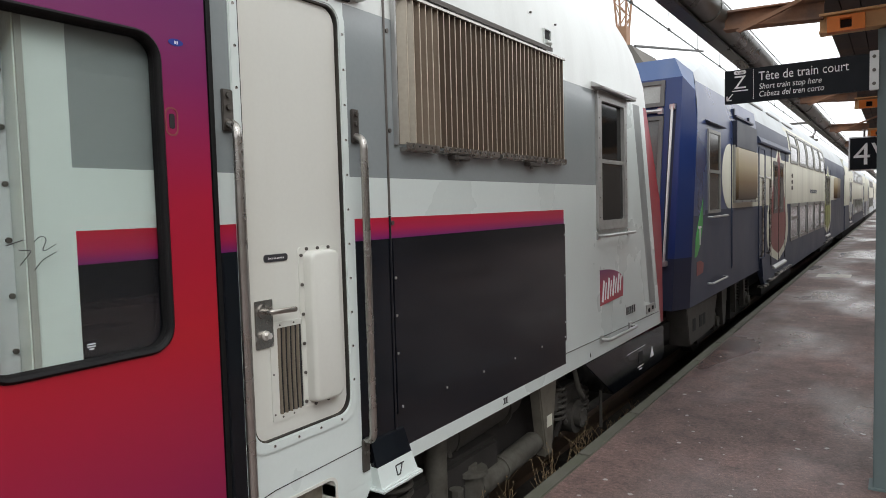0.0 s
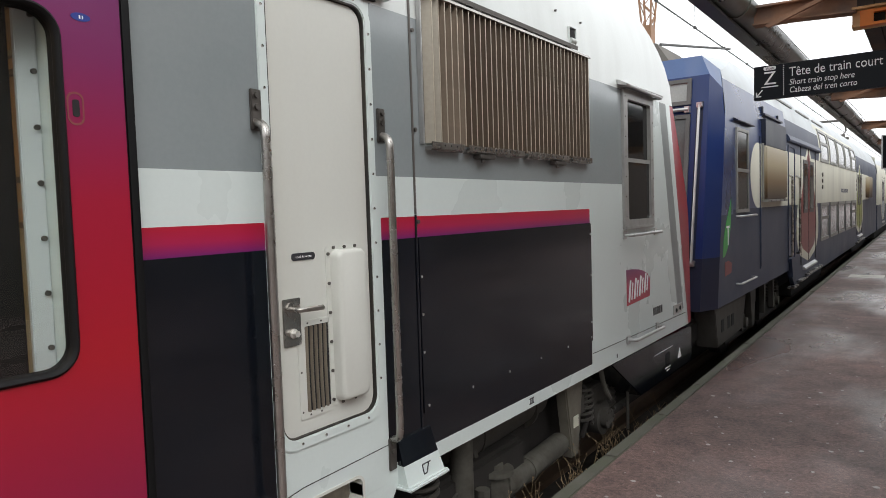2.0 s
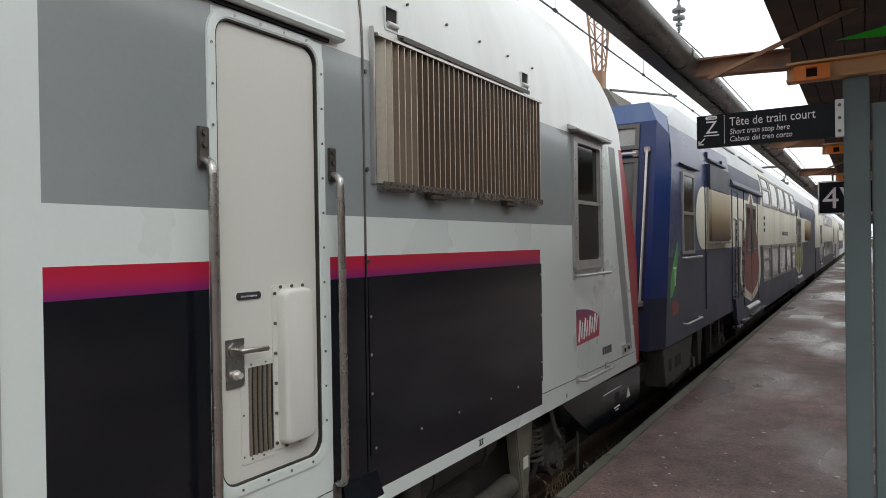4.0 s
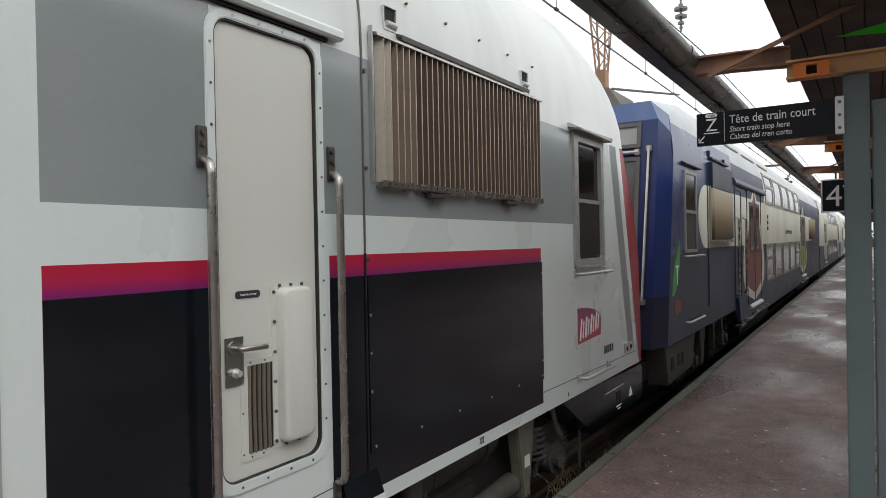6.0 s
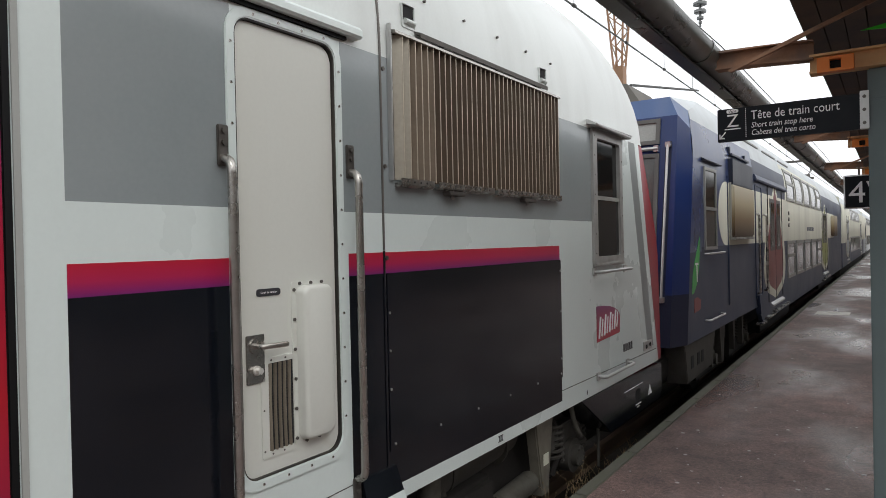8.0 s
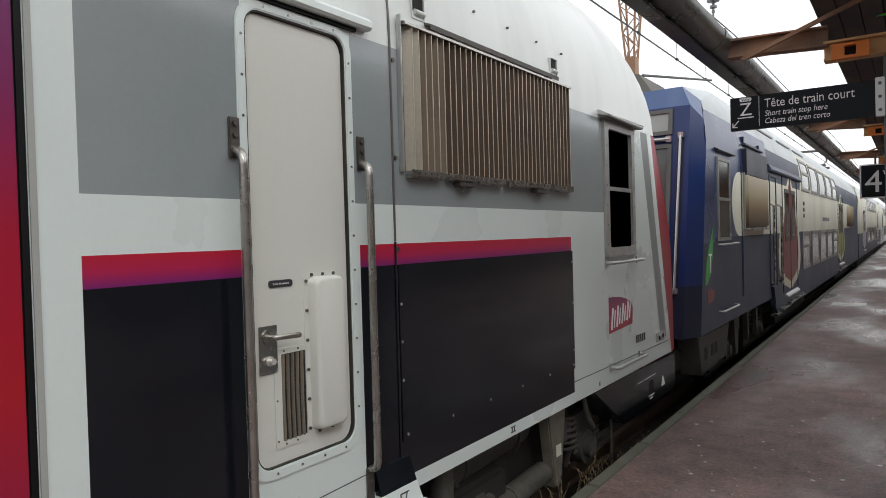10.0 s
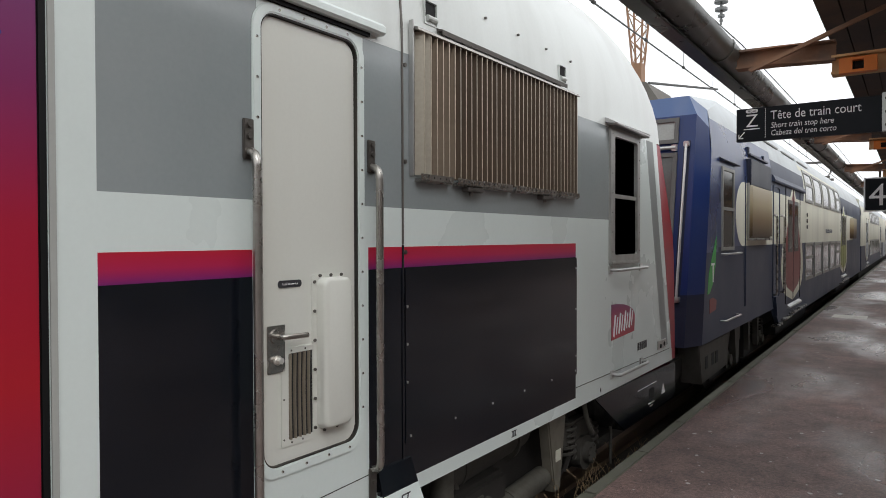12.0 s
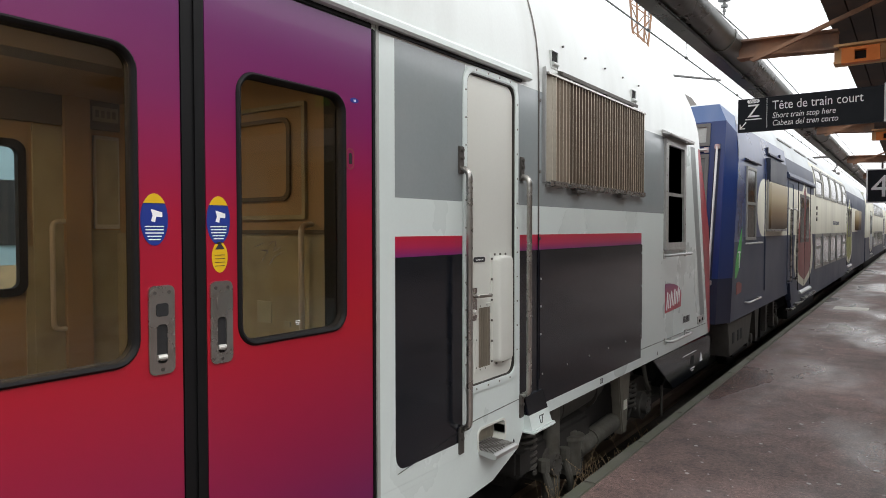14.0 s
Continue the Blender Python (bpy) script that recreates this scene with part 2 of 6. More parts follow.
def asphalt():
    """Reddish, damp asphalt: worn pale grains, puddled patches that shine, some sheen painted pale."""
    m, n, l, b = principled("damp_red_asphalt")
    tc = n.new("ShaderNodeTexCoord")
    def noise_at(scale, detail=6, stretch=None):
        t = n.new("ShaderNodeTexNoise")
        t.inputs["Scale"].default_value, t.inputs["Detail"].default_value = scale, detail
        s = tc.outputs["Object"]
        if stretch:
            mp = n.new("ShaderNodeMapping")
            mp.inputs["Scale"].default_value = stretch
            l.new(s, mp.inputs["Vector"])
            s = mp.outputs["Vector"]
        l.new(s, t.inputs["Vector"])
        return t.outputs["Fac"]
    def ramp(fac, stops):
        r = n.new("ShaderNodeValToRGB")
        e = r.color_ramp.elements
        while len(e) < len(stops):
            e.new(0.5)
        for el, (p, c) in zip(e, stops):
            el.position, el.color = p, (*c, 1)
        l.new(fac, r.inputs["Fac"])
        return r.outputs["Color"]
    def mix(fac, a, c, kind="MIX"):
        x = n.new("ShaderNodeMixRGB")
        x.blend_type = kind
        for k, v in enumerate((fac, a, c)):
            if isinstance(v, (int, float)):
                x.inputs[k].default_value = v
            elif isinstance(v, tuple):
                x.inputs[k].default_value = (*v, 1)
            else:
                l.new(v, x.inputs[k])
        return x.outputs["Color"]
    base = ramp(noise_at(0.9), [(0.3, (0.108, 0.075, 0.068)), (0.7, (0.188, 0.122, 0.112))])
    grain = ramp(noise_at(140, 3), [(0.32, (0.35, 0.35, 0.35)), (0.68, (1.6, 1.55, 1.5))])
    col = mix(1.0, base, grain, "MULTIPLY")
    coarse = ramp(noise_at(38, 5), [(0.36, (0.62, 0.62, 0.62)), (0.66, (1.4, 1.38, 1.36))])
    col = mix(0.8, col, coarse, "MULTIPLY")
    patchy = ramp(noise_at(5.5, 8), [(0.36, (0.58, 0.58, 0.6)), (0.50, (1.0, 1.0, 1.0)), (0.66, (1.35, 1.32, 1.3))])
    col = mix(0.55, col, patchy, "MULTIPLY")
    clots = ramp(noise_at(17, 3), [(0.30, (0.35, 0.35, 0.36)), (0.40, (1.0, 1.0, 1.0))])
    col = mix(0.5, col, clots, "MULTIPLY")
    chips = n.new("ShaderNodeTexVoronoi")
    chips.inputs["Scale"].default_value = 26
    l.new(tc.outputs["Object"], chips.inputs["Vector"])
    speck = ramp(chips.outputs["Distance"], [(0.05, (1, 1, 1)), (0.09, (0, 0, 0))])
    pick = ramp(noise_at(30, 2), [(0.56, (0, 0, 0)), (0.61, (0.6, 0.6, 0.6))])
    col = mix(mix(1.0, speck, pick, "MULTIPLY"), col, (0.42, 0.38, 0.36))
    # pale patches: bright wet reflections mixed into the base colour
    pale = ramp(noise_at(0.55, 5, (1.0, 0.55, 1.0)), [(0.50, (0, 0, 0)), (0.66, (0.40, 0.40, 0.40))])
    col = mix(pale, col, (0.25, 0.225, 0.21))
    l.new(col, b.inputs["Base Color"])
    wet = ramp(noise_at(0.7, 10, (1.0, 0.45, 1.0)), [(0.44, (0.62, 0.62, 0.62)), (0.60, (0.15, 0.15, 0.15))])
    l.new(wet, b.inputs["Roughness"])
    bp = n.new("ShaderNodeBump")
    bp.inputs["Strength"].default_value, bp.inputs["Distance"].default_value = 0.5, 0.005
    l.new(noise_at(70, 5), bp.inputs["Height"])
    l.new(bp.outputs["Normal"], b.inputs["Normal"])
    return m


ASPHALT = asphalt()


# ------------------------------------------------------------------ mesh helpers
def part(name, bm, mats, parent=None, label="", smooth=30):
    """One mesh object under a thing or a part. Vehicles' parts keep their coordinates of the vehicle at rest."""
    bmesh.ops.recalc_face_normals(bm, faces=bm.faces)
    me = bpy.data.meshes.new(name)
    bm.to_mesh(me)
    bm.free()
    for m in (mats if isinstance(mats, (list, tuple)) else [mats]):
        me.materials.append(m)
    if smooth:
        for p in me.polygons:
            p.use_smooth = True
        me.set_sharp_from_angle(angle=radians(smooth))
    return link(name, me, parent, label)


def link(name, me, parent=None, label=""):
    ob = new(name, me)
    if parent:
        ob.parent = parent
        if parent.type == "EMPTY":
            ob.matrix_parent_inverse = parent.matrix_basis.inverted()
    if label:
        tagged(ob, label)
    return ob


def empty(name, at, label, category, group="", kind=""):
    ob = new(name)
    ob.empty_display_size = 0.1
    ob.matrix_basis = Matrix.Translation(at)
    return tagged(ob, label, category, group, kind)


def box(bm, x0, x1, y0, y1, z0, z1, m=0, bev=0.0):
    vs = [bm.verts.new((x, y, z)) for x in (x0, x1) for y in (y0, y1) for z in (z0, z1)]
    fs = [bm.faces.new([vs[i] for i in q]) for q in ((0, 1, 3, 2), (4, 6, 7, 5), (0, 4, 5, 1), (2, 3, 7, 6), (0, 2, 6, 4), (1, 5, 7, 3))]
    for f in fs:
        f.material_index = m
    if bev:
        es = list({e for f in fs for e in f.edges})
        r = bmesh.ops.bevel(bm, geom=es, offset=bev, segments=2, affect="EDGES")
        for f in r["faces"]:
            f.material_index = m
    return vs


def prism(bm, poly, x0, x1, m=0, axis="x", bev=0.0):
    """A polygon of (y, z) drawn out along x; axis y: (x, z) along y; axis z: (x, y) along z."""
    put = {"x": lambda a, p, q: (a, p, q), "y": lambda a, p, q: (p, a, q), "z": lambda a, p, q: (p, q, a)}[axis]
    a = [bm.verts.new(put(x0, *p)) for p in poly]
    b = [bm.verts.new(put(x1, *p)) for p in poly]
    n = len(poly)
    fs = [bm.faces.new(a), bm.faces.new(b)] + [bm.faces.new((a[i], a[(i + 1) % n], b[(i + 1) % n], b[i])) for i in range(n)]
    for f in fs:
        f.material_index = m
    if bev:
        r = bmesh.ops.bevel(bm, geom=list(fs[1].edges), offset=bev, segments=2, affect="EDGES")
        for f in r["faces"]:
            f.material_index = m


def roundrect(y0, y1, z0, z1, r, n=6):
    out = []
    for cy, cz, a in ((y1 - r, z1 - r, 0), (y0 + r, z1 - r, 90), (y0 + r, z0 + r, 180), (y1 - r, z0 + r, 270)):
        for k in range(n + 1):
            t = radians(a + 90 * k / n)
            out.append((cy + r * math.cos(t), cz + r * math.sin(t)))
    return out


def ring(bm, outer, inner, x0, x1, m=0):
    """A frame between two outlines of equal count, from x0 (back) to x1 (front)."""
    n = len(outer)
    o0, o1 = ([bm.verts.new((x, *p)) for p in outer] for x in (x0, x1))
    i0, i1 = ([bm.verts.new((x, *p)) for p in inner] for x in (x0, x1))
    for k in range(n):
        j = (k + 1) % n
        for q in ((o1[k], o1[j], i1[j], i1[k]), (o0[k], o0[j], o1[j], o1[k]), (i0[k], i0[j], i1[j], i1[k]), (o0[k], o0[j], i0[j], i0[k])):
            bm.faces.new(q).material_index = m


def tube(bm, pts, r, n=10, m=0):
    pts = [Vector(p) for p in pts]
    rings = []
    side = None
    for i, p in enumerate(pts):
        d = (pts[min(i + 1, len(pts) - 1)] - pts[max(i - 1, 0)]).normalized()
        if side is None:
            side = d.orthogonal().normalized()
        side = (side - d * side.dot(d)).normalized()
        up = d.cross(side)
        rings.append([bm.verts.new(p + r * (math.cos(2 * math.pi * k / n) * side + math.sin(2 * math.pi * k / n) * up)) for k in range(n)])
    for a, b in zip(rings, rings[1:]):
        for k in range(n):
            bm.faces.new((a[k], a[(k + 1) % n], b[(k + 1) % n], b[k])).material_index = m
    for e in (rings[0], rings[-1]):
        bm.faces.new(e).material_index = m


def bend(pts, r=0.04, n=5):
    """Round the corners of a polyline."""
    pts = [Vector(p) for p in pts]
    out = [pts[0]]
    for a, b, c in zip(pts, pts[1:], pts[2:]):
        p, q = b + (a - b).normalized() * r, b + (c - b).normalized() * r
        for k in range(n + 1):
            t = k / n
            out.append(p * (1 - t) ** 2 + b * 2 * t * (1 - t) + q * t * t)
    return out + [pts[-1]]


def rod(bm, p, q, r, n=12, m=0):
    tube(bm, [p, q], r, n, m)


def disc_studs(bm, spots, x, r, depth, n=6, m=0):
    """Bolt heads on a side wall at (y, z)."""
    for y, z in spots:
        prism(bm, [(y + r * math.cos(2 * math.pi * k / n), z + r * math.sin(2 * math.pi * k / n)) for k in range(n)], x, x + depth, m)


def studs(parent, name, spots, x, r, depth, material, n=7):
    """Bolt heads that share one mesh, each an object of its own, at (y, z)."""
    me = None
    for y, z in spots:
        if me is None:
            bm = bmesh.new()
            disc_studs(bm, [(0, 0)], 0, r, depth, n)
            me = part(name, bm, material, parent, smooth=0)
            me.location = (x, y, z)
            me = me.data
        else:
            link(name, me, parent).location = (x, y, z)


def wall_grid(bm, ys, zs, holes, pick, x0, x1):
    """A side wall in cells, outer skin at x0 and inner at x1, each cell with the material that pick(y, z) names."""
    solid = {}
    for i in range(len(ys) - 1):
        for k in range(len(zs) - 1):
            cy, cz = (ys[i] + ys[i + 1]) / 2, (zs[k] + zs[k + 1]) / 2
            if not any(a < cy < b and c < cz < d for a, b, c, d in holes):
                solid[i, k] = pick(cy, cz)
    vs = {}
    def v(i, k, s):
        if (i, k, s) not in vs:
            vs[i, k, s] = bm.verts.new((x1 if s else x0, ys[i], zs[k]))
        return vs[i, k, s]
    for (i, k), m in solid.items():
        if m is None:
            continue
        for s in (0, 1):
            bm.faces.new((v(i, k, s), v(i + 1, k, s), v(i + 1, k + 1, s), v(i, k + 1, s))).material_index = m
        for di, dk, e in ((-1, 0, ((i, k), (i, k + 1))), (1, 0, ((i + 1, k), (i + 1, k + 1))), (0, -1, ((i, k), (i + 1, k))), (0, 1, ((i, k + 1), (i + 1, k + 1)))):
            if (i + di, k + dk) not in solid or solid[i + di, k + dk] is None:
                (a, b), (c, d) = e
                bm.faces.new((v(a, b, 0), v(c, d, 0), v(c, d, 1), v(a, b, 1))).material_index = m


def lettering(name, text, size, at, turn, material, parent=None, italic=0.0, align="LEFT", thick=0.001, width=0.0):
    """Words in the built-in font as a thin mesh; turn: Euler degrees."""
    cu = bpy.data.curves.new(name, "FONT")
    cu.body, cu.size, cu.extrude, cu.align_x, cu.shear, cu.resolution_u = text, size, thick, align, italic, 3
    tmp = bpy.data.objects.new(name, cu)
    scene.collection.objects.link(tmp)
    me = bpy.data.meshes.new_from_object(tmp.evaluated_get(bpy.context.evaluated_depsgraph_get()))
    bpy.data.objects.remove(tmp)
    me.materials.clear()
    me.materials.append(material)
    if width:
        xs = [v.co.x for v in me.vertices]
        me.transform(Matrix.Diagonal((width / (max(xs) - min(xs)), 1, 1, 1)))
    me.transform(pose(*at, *turn))
    return link(name, me, parent)


# ------------------------------------------------------------------ the train's section
XS, XC, HALF = -1.89, -3.34, 1.45
RAIL, SOLE, EAVE, TOP = -0.55, 0.432, 2.45, 3.87
SHIFT = [(0, 0), (11.5, 0.004), (11.75, 0.013), (12.0, 0.0316), (12.25, 0.073), (12.5, 0.133), (12.75, 0.24), (13.0, 0.388), (13.25, 0.573), (13.5, 0.796), (13.75, 1.067), (14.0, 1.3805)]


def section(z):
    """How far the side has come in from the flank at the height z."""
    if z <= EAVE:
        return 0.0
    w = min(1.0, (z - EAVE) / (TOP - EAVE))
    return HALF - HALF * (1 - w ** 2.3) ** (1 / 2.3)


def roof_points(n=18, full=True):
    """The roof's outline as (x, z), from the near eave over the top to the far one."""
    near = []
    for k in range(n + 1):
        a = (math.pi / 2) * k / n
        near.append((XC + HALF * max(0.0, math.cos(a)) ** (2 / 2.3), EAVE + (TOP - EAVE) * math.sin(a) ** (2 / 2.3)))
    return near + [(2 * XC - x, z) for x, z in reversed(near[:-1])] if full else near


def roof_mesh(bm, y0, y1_of_z, steps, pick=lambda y, z: 0):
    pts = roof_points()
    rows = []
    for x, z in pts:
        ye = y1_of_z(z)
        rows.append([bm.verts.new((x, y0 + (ye - y0) * k / steps, z)) for k in range(steps + 1)])
    for a, b in zip(rows, rows[1:]):
        for k in range(steps):
            f = bm.faces.new((a[k], a[k + 1], b[k + 1], b[k]))
            c = f.calc_center_median()
            f.material_index = pick(c.y, c.z)
    return rows


def train_rows(base):
    return [(t, Matrix.Translation((base[0], base[1] + s, base[2]))) for t, s in SHIFT]


# ------------------------------------------------------------------ ground, track and platform
EDGE, KERBIN = -1.695, -1.60
bm = bmesh.new()
box(bm, -400, 400, -300, 900, RAIL - 0.7, RAIL - 0.36)
tagged(part("ground", bm, BALLAST, smooth=0), "dark stony ground around the railway", "ground", kind="structure")
bm = bmesh.new()
prism(bm, [(-6.2, RAIL - 0.36), (EDGE + 0.02, RAIL - 0.36), (EDGE + 0.02, RAIL - 0.14), (-5.3, RAIL - 0.14)], -40, 160, axis="y")
tagged(part("track_bed", bm, BALLAST, smooth=0), "dirty dark ballast bed under the track", "track bed", kind="structure")
for x in (XC - 0.75, XC + 0.75):
    bm = bmesh.new()
    prism(bm, [(x - 0.07, RAIL - 0.15), (x + 0.07, RAIL - 0.15), (x + 0.02, RAIL - 0.12), (x + 0.035, RAIL), (x - 0.035, RAIL), (x - 0.02, RAIL - 0.12)], -40, 160, axis="y")
    tagged(part("rail", bm, RAILS, smooth=0), "brown steel running rail on the ballast", "rail", "rails", "structure")
bm = bmesh.new()
box(bm, KERBIN, 9.0, -40, 150, -0.14, 0.0)
tagged(part("platform", bm, ASPHALT, smooth=0), "damp reddish asphalt platform with wet sheen painted as pale patches", "platform", kind="structure")
bm = bmesh.new()
box(bm, EDGE + 0.03, KERBIN + 0.2, -40, 150, RAIL - 0.4, -0.142)
tagged(part("platform_wall", bm, WALLC, smooth=0), "dark rough wall under the platform edge", "platform wall", kind="structure")

# ------------------------------------------------------------------ the white car
white_car = empty("white_train_car", (XC, 0, RAIL), "white, grey and charcoal double-deck train car with a red stripe", "train car")
DOOR0, DOOR1, DOORMID, DOORTOP, DOORBOT = -1.01, 0.85, -0.047, 2.455, 0.33
SDHOLE, STEPHOLE = (1.565, 2.095, 0.761, 2.43), (1.69, 1.975, 0.40, 0.523)
CABW = (4.94, 5.55, 1.42, 2.43)


def cab_y(z):
    return 6.02 + (2.77 - z) * 0.25


def red_width(z):
    return max(0.03, 0.33 - 0.25 * abs(z - 1.55) ** 1.1 * (1.0 if z > 1.55 else 0.8))


def white_pick(y, z):
    if 0.985 < y < 4.306 and 0.505 < z < 1.475 and not 1.535 < y < 2.15:
        return 2
    if 0.985 < y < 4.306 and 1.475 < z < 1.57 and not 1.535 < y < 2.15:
        return 3
    if 0.985 < y < 4.935 and z > 1.745 and not 1.56 < y < 2.12:
        return 1
    return 0


bm = bmesh.new()
wall_grid(bm, [-14, DOOR0, DOOR1, 0.985, 1.535, 1.56, 1.565, 1.69, 1.975, 2.095, 2.12, 2.15, 4.306, 4.935, CABW[0], CABW[1], 5.6],
          [SOLE, 0.505, 0.523, 0.761, 1.42, 1.475, 1.57, 1.745, 2.43, EAVE], [(DOOR0, DOOR1, 0, 3), CABW, SDHOLE, STEPHOLE], white_pick, XS, XS - 0.07)
side = part("body_side", bm, [WHITE, GREY, CHARCOAL, STRIPE], white_car, "flank in white, grey and charcoal bands", smooth=0)

# cab end of the flank: leaning edge, grey slanting strip, red wrapped corner
bm = bmesh.new()
zs = [SOLE + (EAVE - SOLE) * k / 12 for k in range(13)]
for z0, z1 in zip(zs, zs[1:]):
    def quad(f0, f1, m):
        p = [(XS + f0[1], f0[0](z0), z0), (XS + f1[1], f1[0](z0), z0), (XS + f1[1], f1[0](z1), z1), (XS + f0[1], f0[0](z1), z1)]
        bm.faces.new([bm.verts.new(v) for v in p]).material_index = m
    line = lambda d: (lambda z: cab_y(z) + d)
    low = 0 if z1 < 0.66 else 1
    edge = lambda d: (lambda z: cab_y(z) + red_width(z) + d)
    quad((lambda z: 5.6, 0), (line(-0.31), 0), 0)
    quad((line(-0.31), 0), (line(-0.13), 0), low)
    quad((line(-0.13), 0), (line(-0.02), 0), 0)
    quad((line(-0.02), 0), (line(0.0), -0.006), 3)
    quad((line(0.0), -0.006), (edge(0.0), -0.012), 2)
    quad((edge(0.0), -0.012), (edge(0.08), -0.10), 2)
    quad((edge(0.08), -0.10), (edge(0.16), -0.5), 2)
    quad((edge(0.16), -0.5), (edge(0.2), -2.4), 1)
    quad((edge(0.2), -2.4), (line(0.05), -2.85), 2)
bmesh.ops.remove_doubles(bm, verts=bm.verts, dist=0.0005)
part("cab_end", bm, [WHITE, mat("mid_grey_strip", (0.24, 0.26, 0.255), 0.35, vary=0.06), RED, DARK], white_car, "slanting cab end with a grey strip and red corner", smooth=40)


def cab_roof_y(z):
    w = max(0.0, (z - 2.45) / (TOP - 2.45))
    return cab_y(EAVE) + 0.06 - 1.45 * w ** 1.6


bm = bmesh.new()
roof_mesh(bm, -14, cab_roof_y, 40, lambda y, z: 0)
# the nose closes the roof's end
rim = [(x, cab_roof_y(z), z) for x, z in roof_points()]
a = [bm.verts.new(p) for p in rim]
b = [bm.verts.new((XC + (p[0] - XC) * 0.93, p[1] + 0.14 - 0.10 * (p[2] - EAVE), p[2] - 0.03)) for p in rim]
for i in range(len(rim) - 1):
    bm.faces.new((a[i], a[i + 1], b[i + 1], b[i])).material_index = 0 if 3 < i < len(rim) - 4 else 2
bm.faces.new(b).material_index = 2
bmesh.ops.remove_doubles(bm, verts=bm.verts, dist=0.0005)
part("roof", bm, [ROOFW, GREY, RED], white_car, "domed pale roof with grime", smooth=40)

bm = bmesh.new()
wall_grid(bm, [-14, -1.01, -0.90, -0.30, 0.12, 0.65, 0.85, 6.0], [0.2, 1.2, 2.16, EAVE], [(-0.90, -0.30, 1.2, 2.16), (0.12, 0.65, 1.2, 2.16)], lambda y, z: 0, 2 * XC - XS, 2 * XC - XS + 0.06)
part("far_side", bm, WHITE, white_car, smooth=0)
bm = bmesh.new()
box(bm, 2 * XC - XS + 0.02, XS - 0.08, -13.9, 1.5, DOORBOT - 0.1, DOORBOT)
box(bm, 2 * XC - XS + 0.02, XS - 0.08, 1.5, 5.9, SOLE + 0.01, SOLE + 0.06)
box(bm, 2 * XC - XS + 0.05, XS - 0.3, -13.9, 5.9, 0.2, SOLE, 1)
part("floor_frame", bm, [FLOORMAT, GRIME], white_car, "dark floor and underframe", smooth=0)

# lower skirt beside the passenger doors, and its dark foot
bm = bmesh.new()
prism(bm, [(-14, 0.40), (2.195, 0.40), (2.13, 0.31), (1.84, 0.205), (1.62, 0.19), (-14, 0.19)], XS - 0.07, XS)
for y0, y1, y2 in ((-14, 1.69, 1.69), (1.975, 2.195, 2.21)):
    prism(bm, [(y0, 0.4003), (y1, 0.4003), (y2, SOLE - 0.0005), (y0, SOLE - 0.0005)], XS - 0.07, XS)
prism(bm, [(-14, 0.19), (1.62, 0.19), (1.52, 0.06), (-14, 0.06)], XS - 0.08, XS - 0.012, 1)
part("lower_skirt", bm, [WHITE, CHARCOAL], white_car, "white lower skirt with a dark foot", smooth=0)
bm = bmesh.new()
prism(bm, [(4.64, 0.431), (6.58, 0.40), (6.70, 0.385), (6.70, 0.12), (6.64, 0.06), (5.27, 0.05)], XS - 0.3, XS - 0.004, bev=0.008)
part("cab_skirt", bm, CHARCOAL, white_car, "charcoal skirt under the cab", smooth=0)
skirt = bpy.data.objects["cab_skirt"]
bm = bmesh.new()
box(bm, XS - 0.02, XS - 0.001, 5.90, 6.02, 0.17, 0.27)
part("socket", bm, DARK, skirt, smooth=0)
bm = bmesh.new()
prism(bm, [(6.25, 0.16), (6.36, 0.16), (6.305, 0.25)], XS - 0.01, XS - 0.001)
box(bm, XS - 0.01, XS - 0.001, 5.88, 6.04, 0.135, 0.145)
box(bm, XS - 0.01, XS - 0.001, 5.92, 6.00, 0.11, 0.12)
box(bm, XS - 0.01, XS - 0.001, 5.60, 6.10, 0.305, 0.309)
part("skirt_marking", bm, PALE, skirt, "small pale warning marks", smooth=0)


POLISHED = mat("polished_steel_rail", (0.72, 0.70, 0.66), 0.3, 0.5, vary=0.08, scale=6)


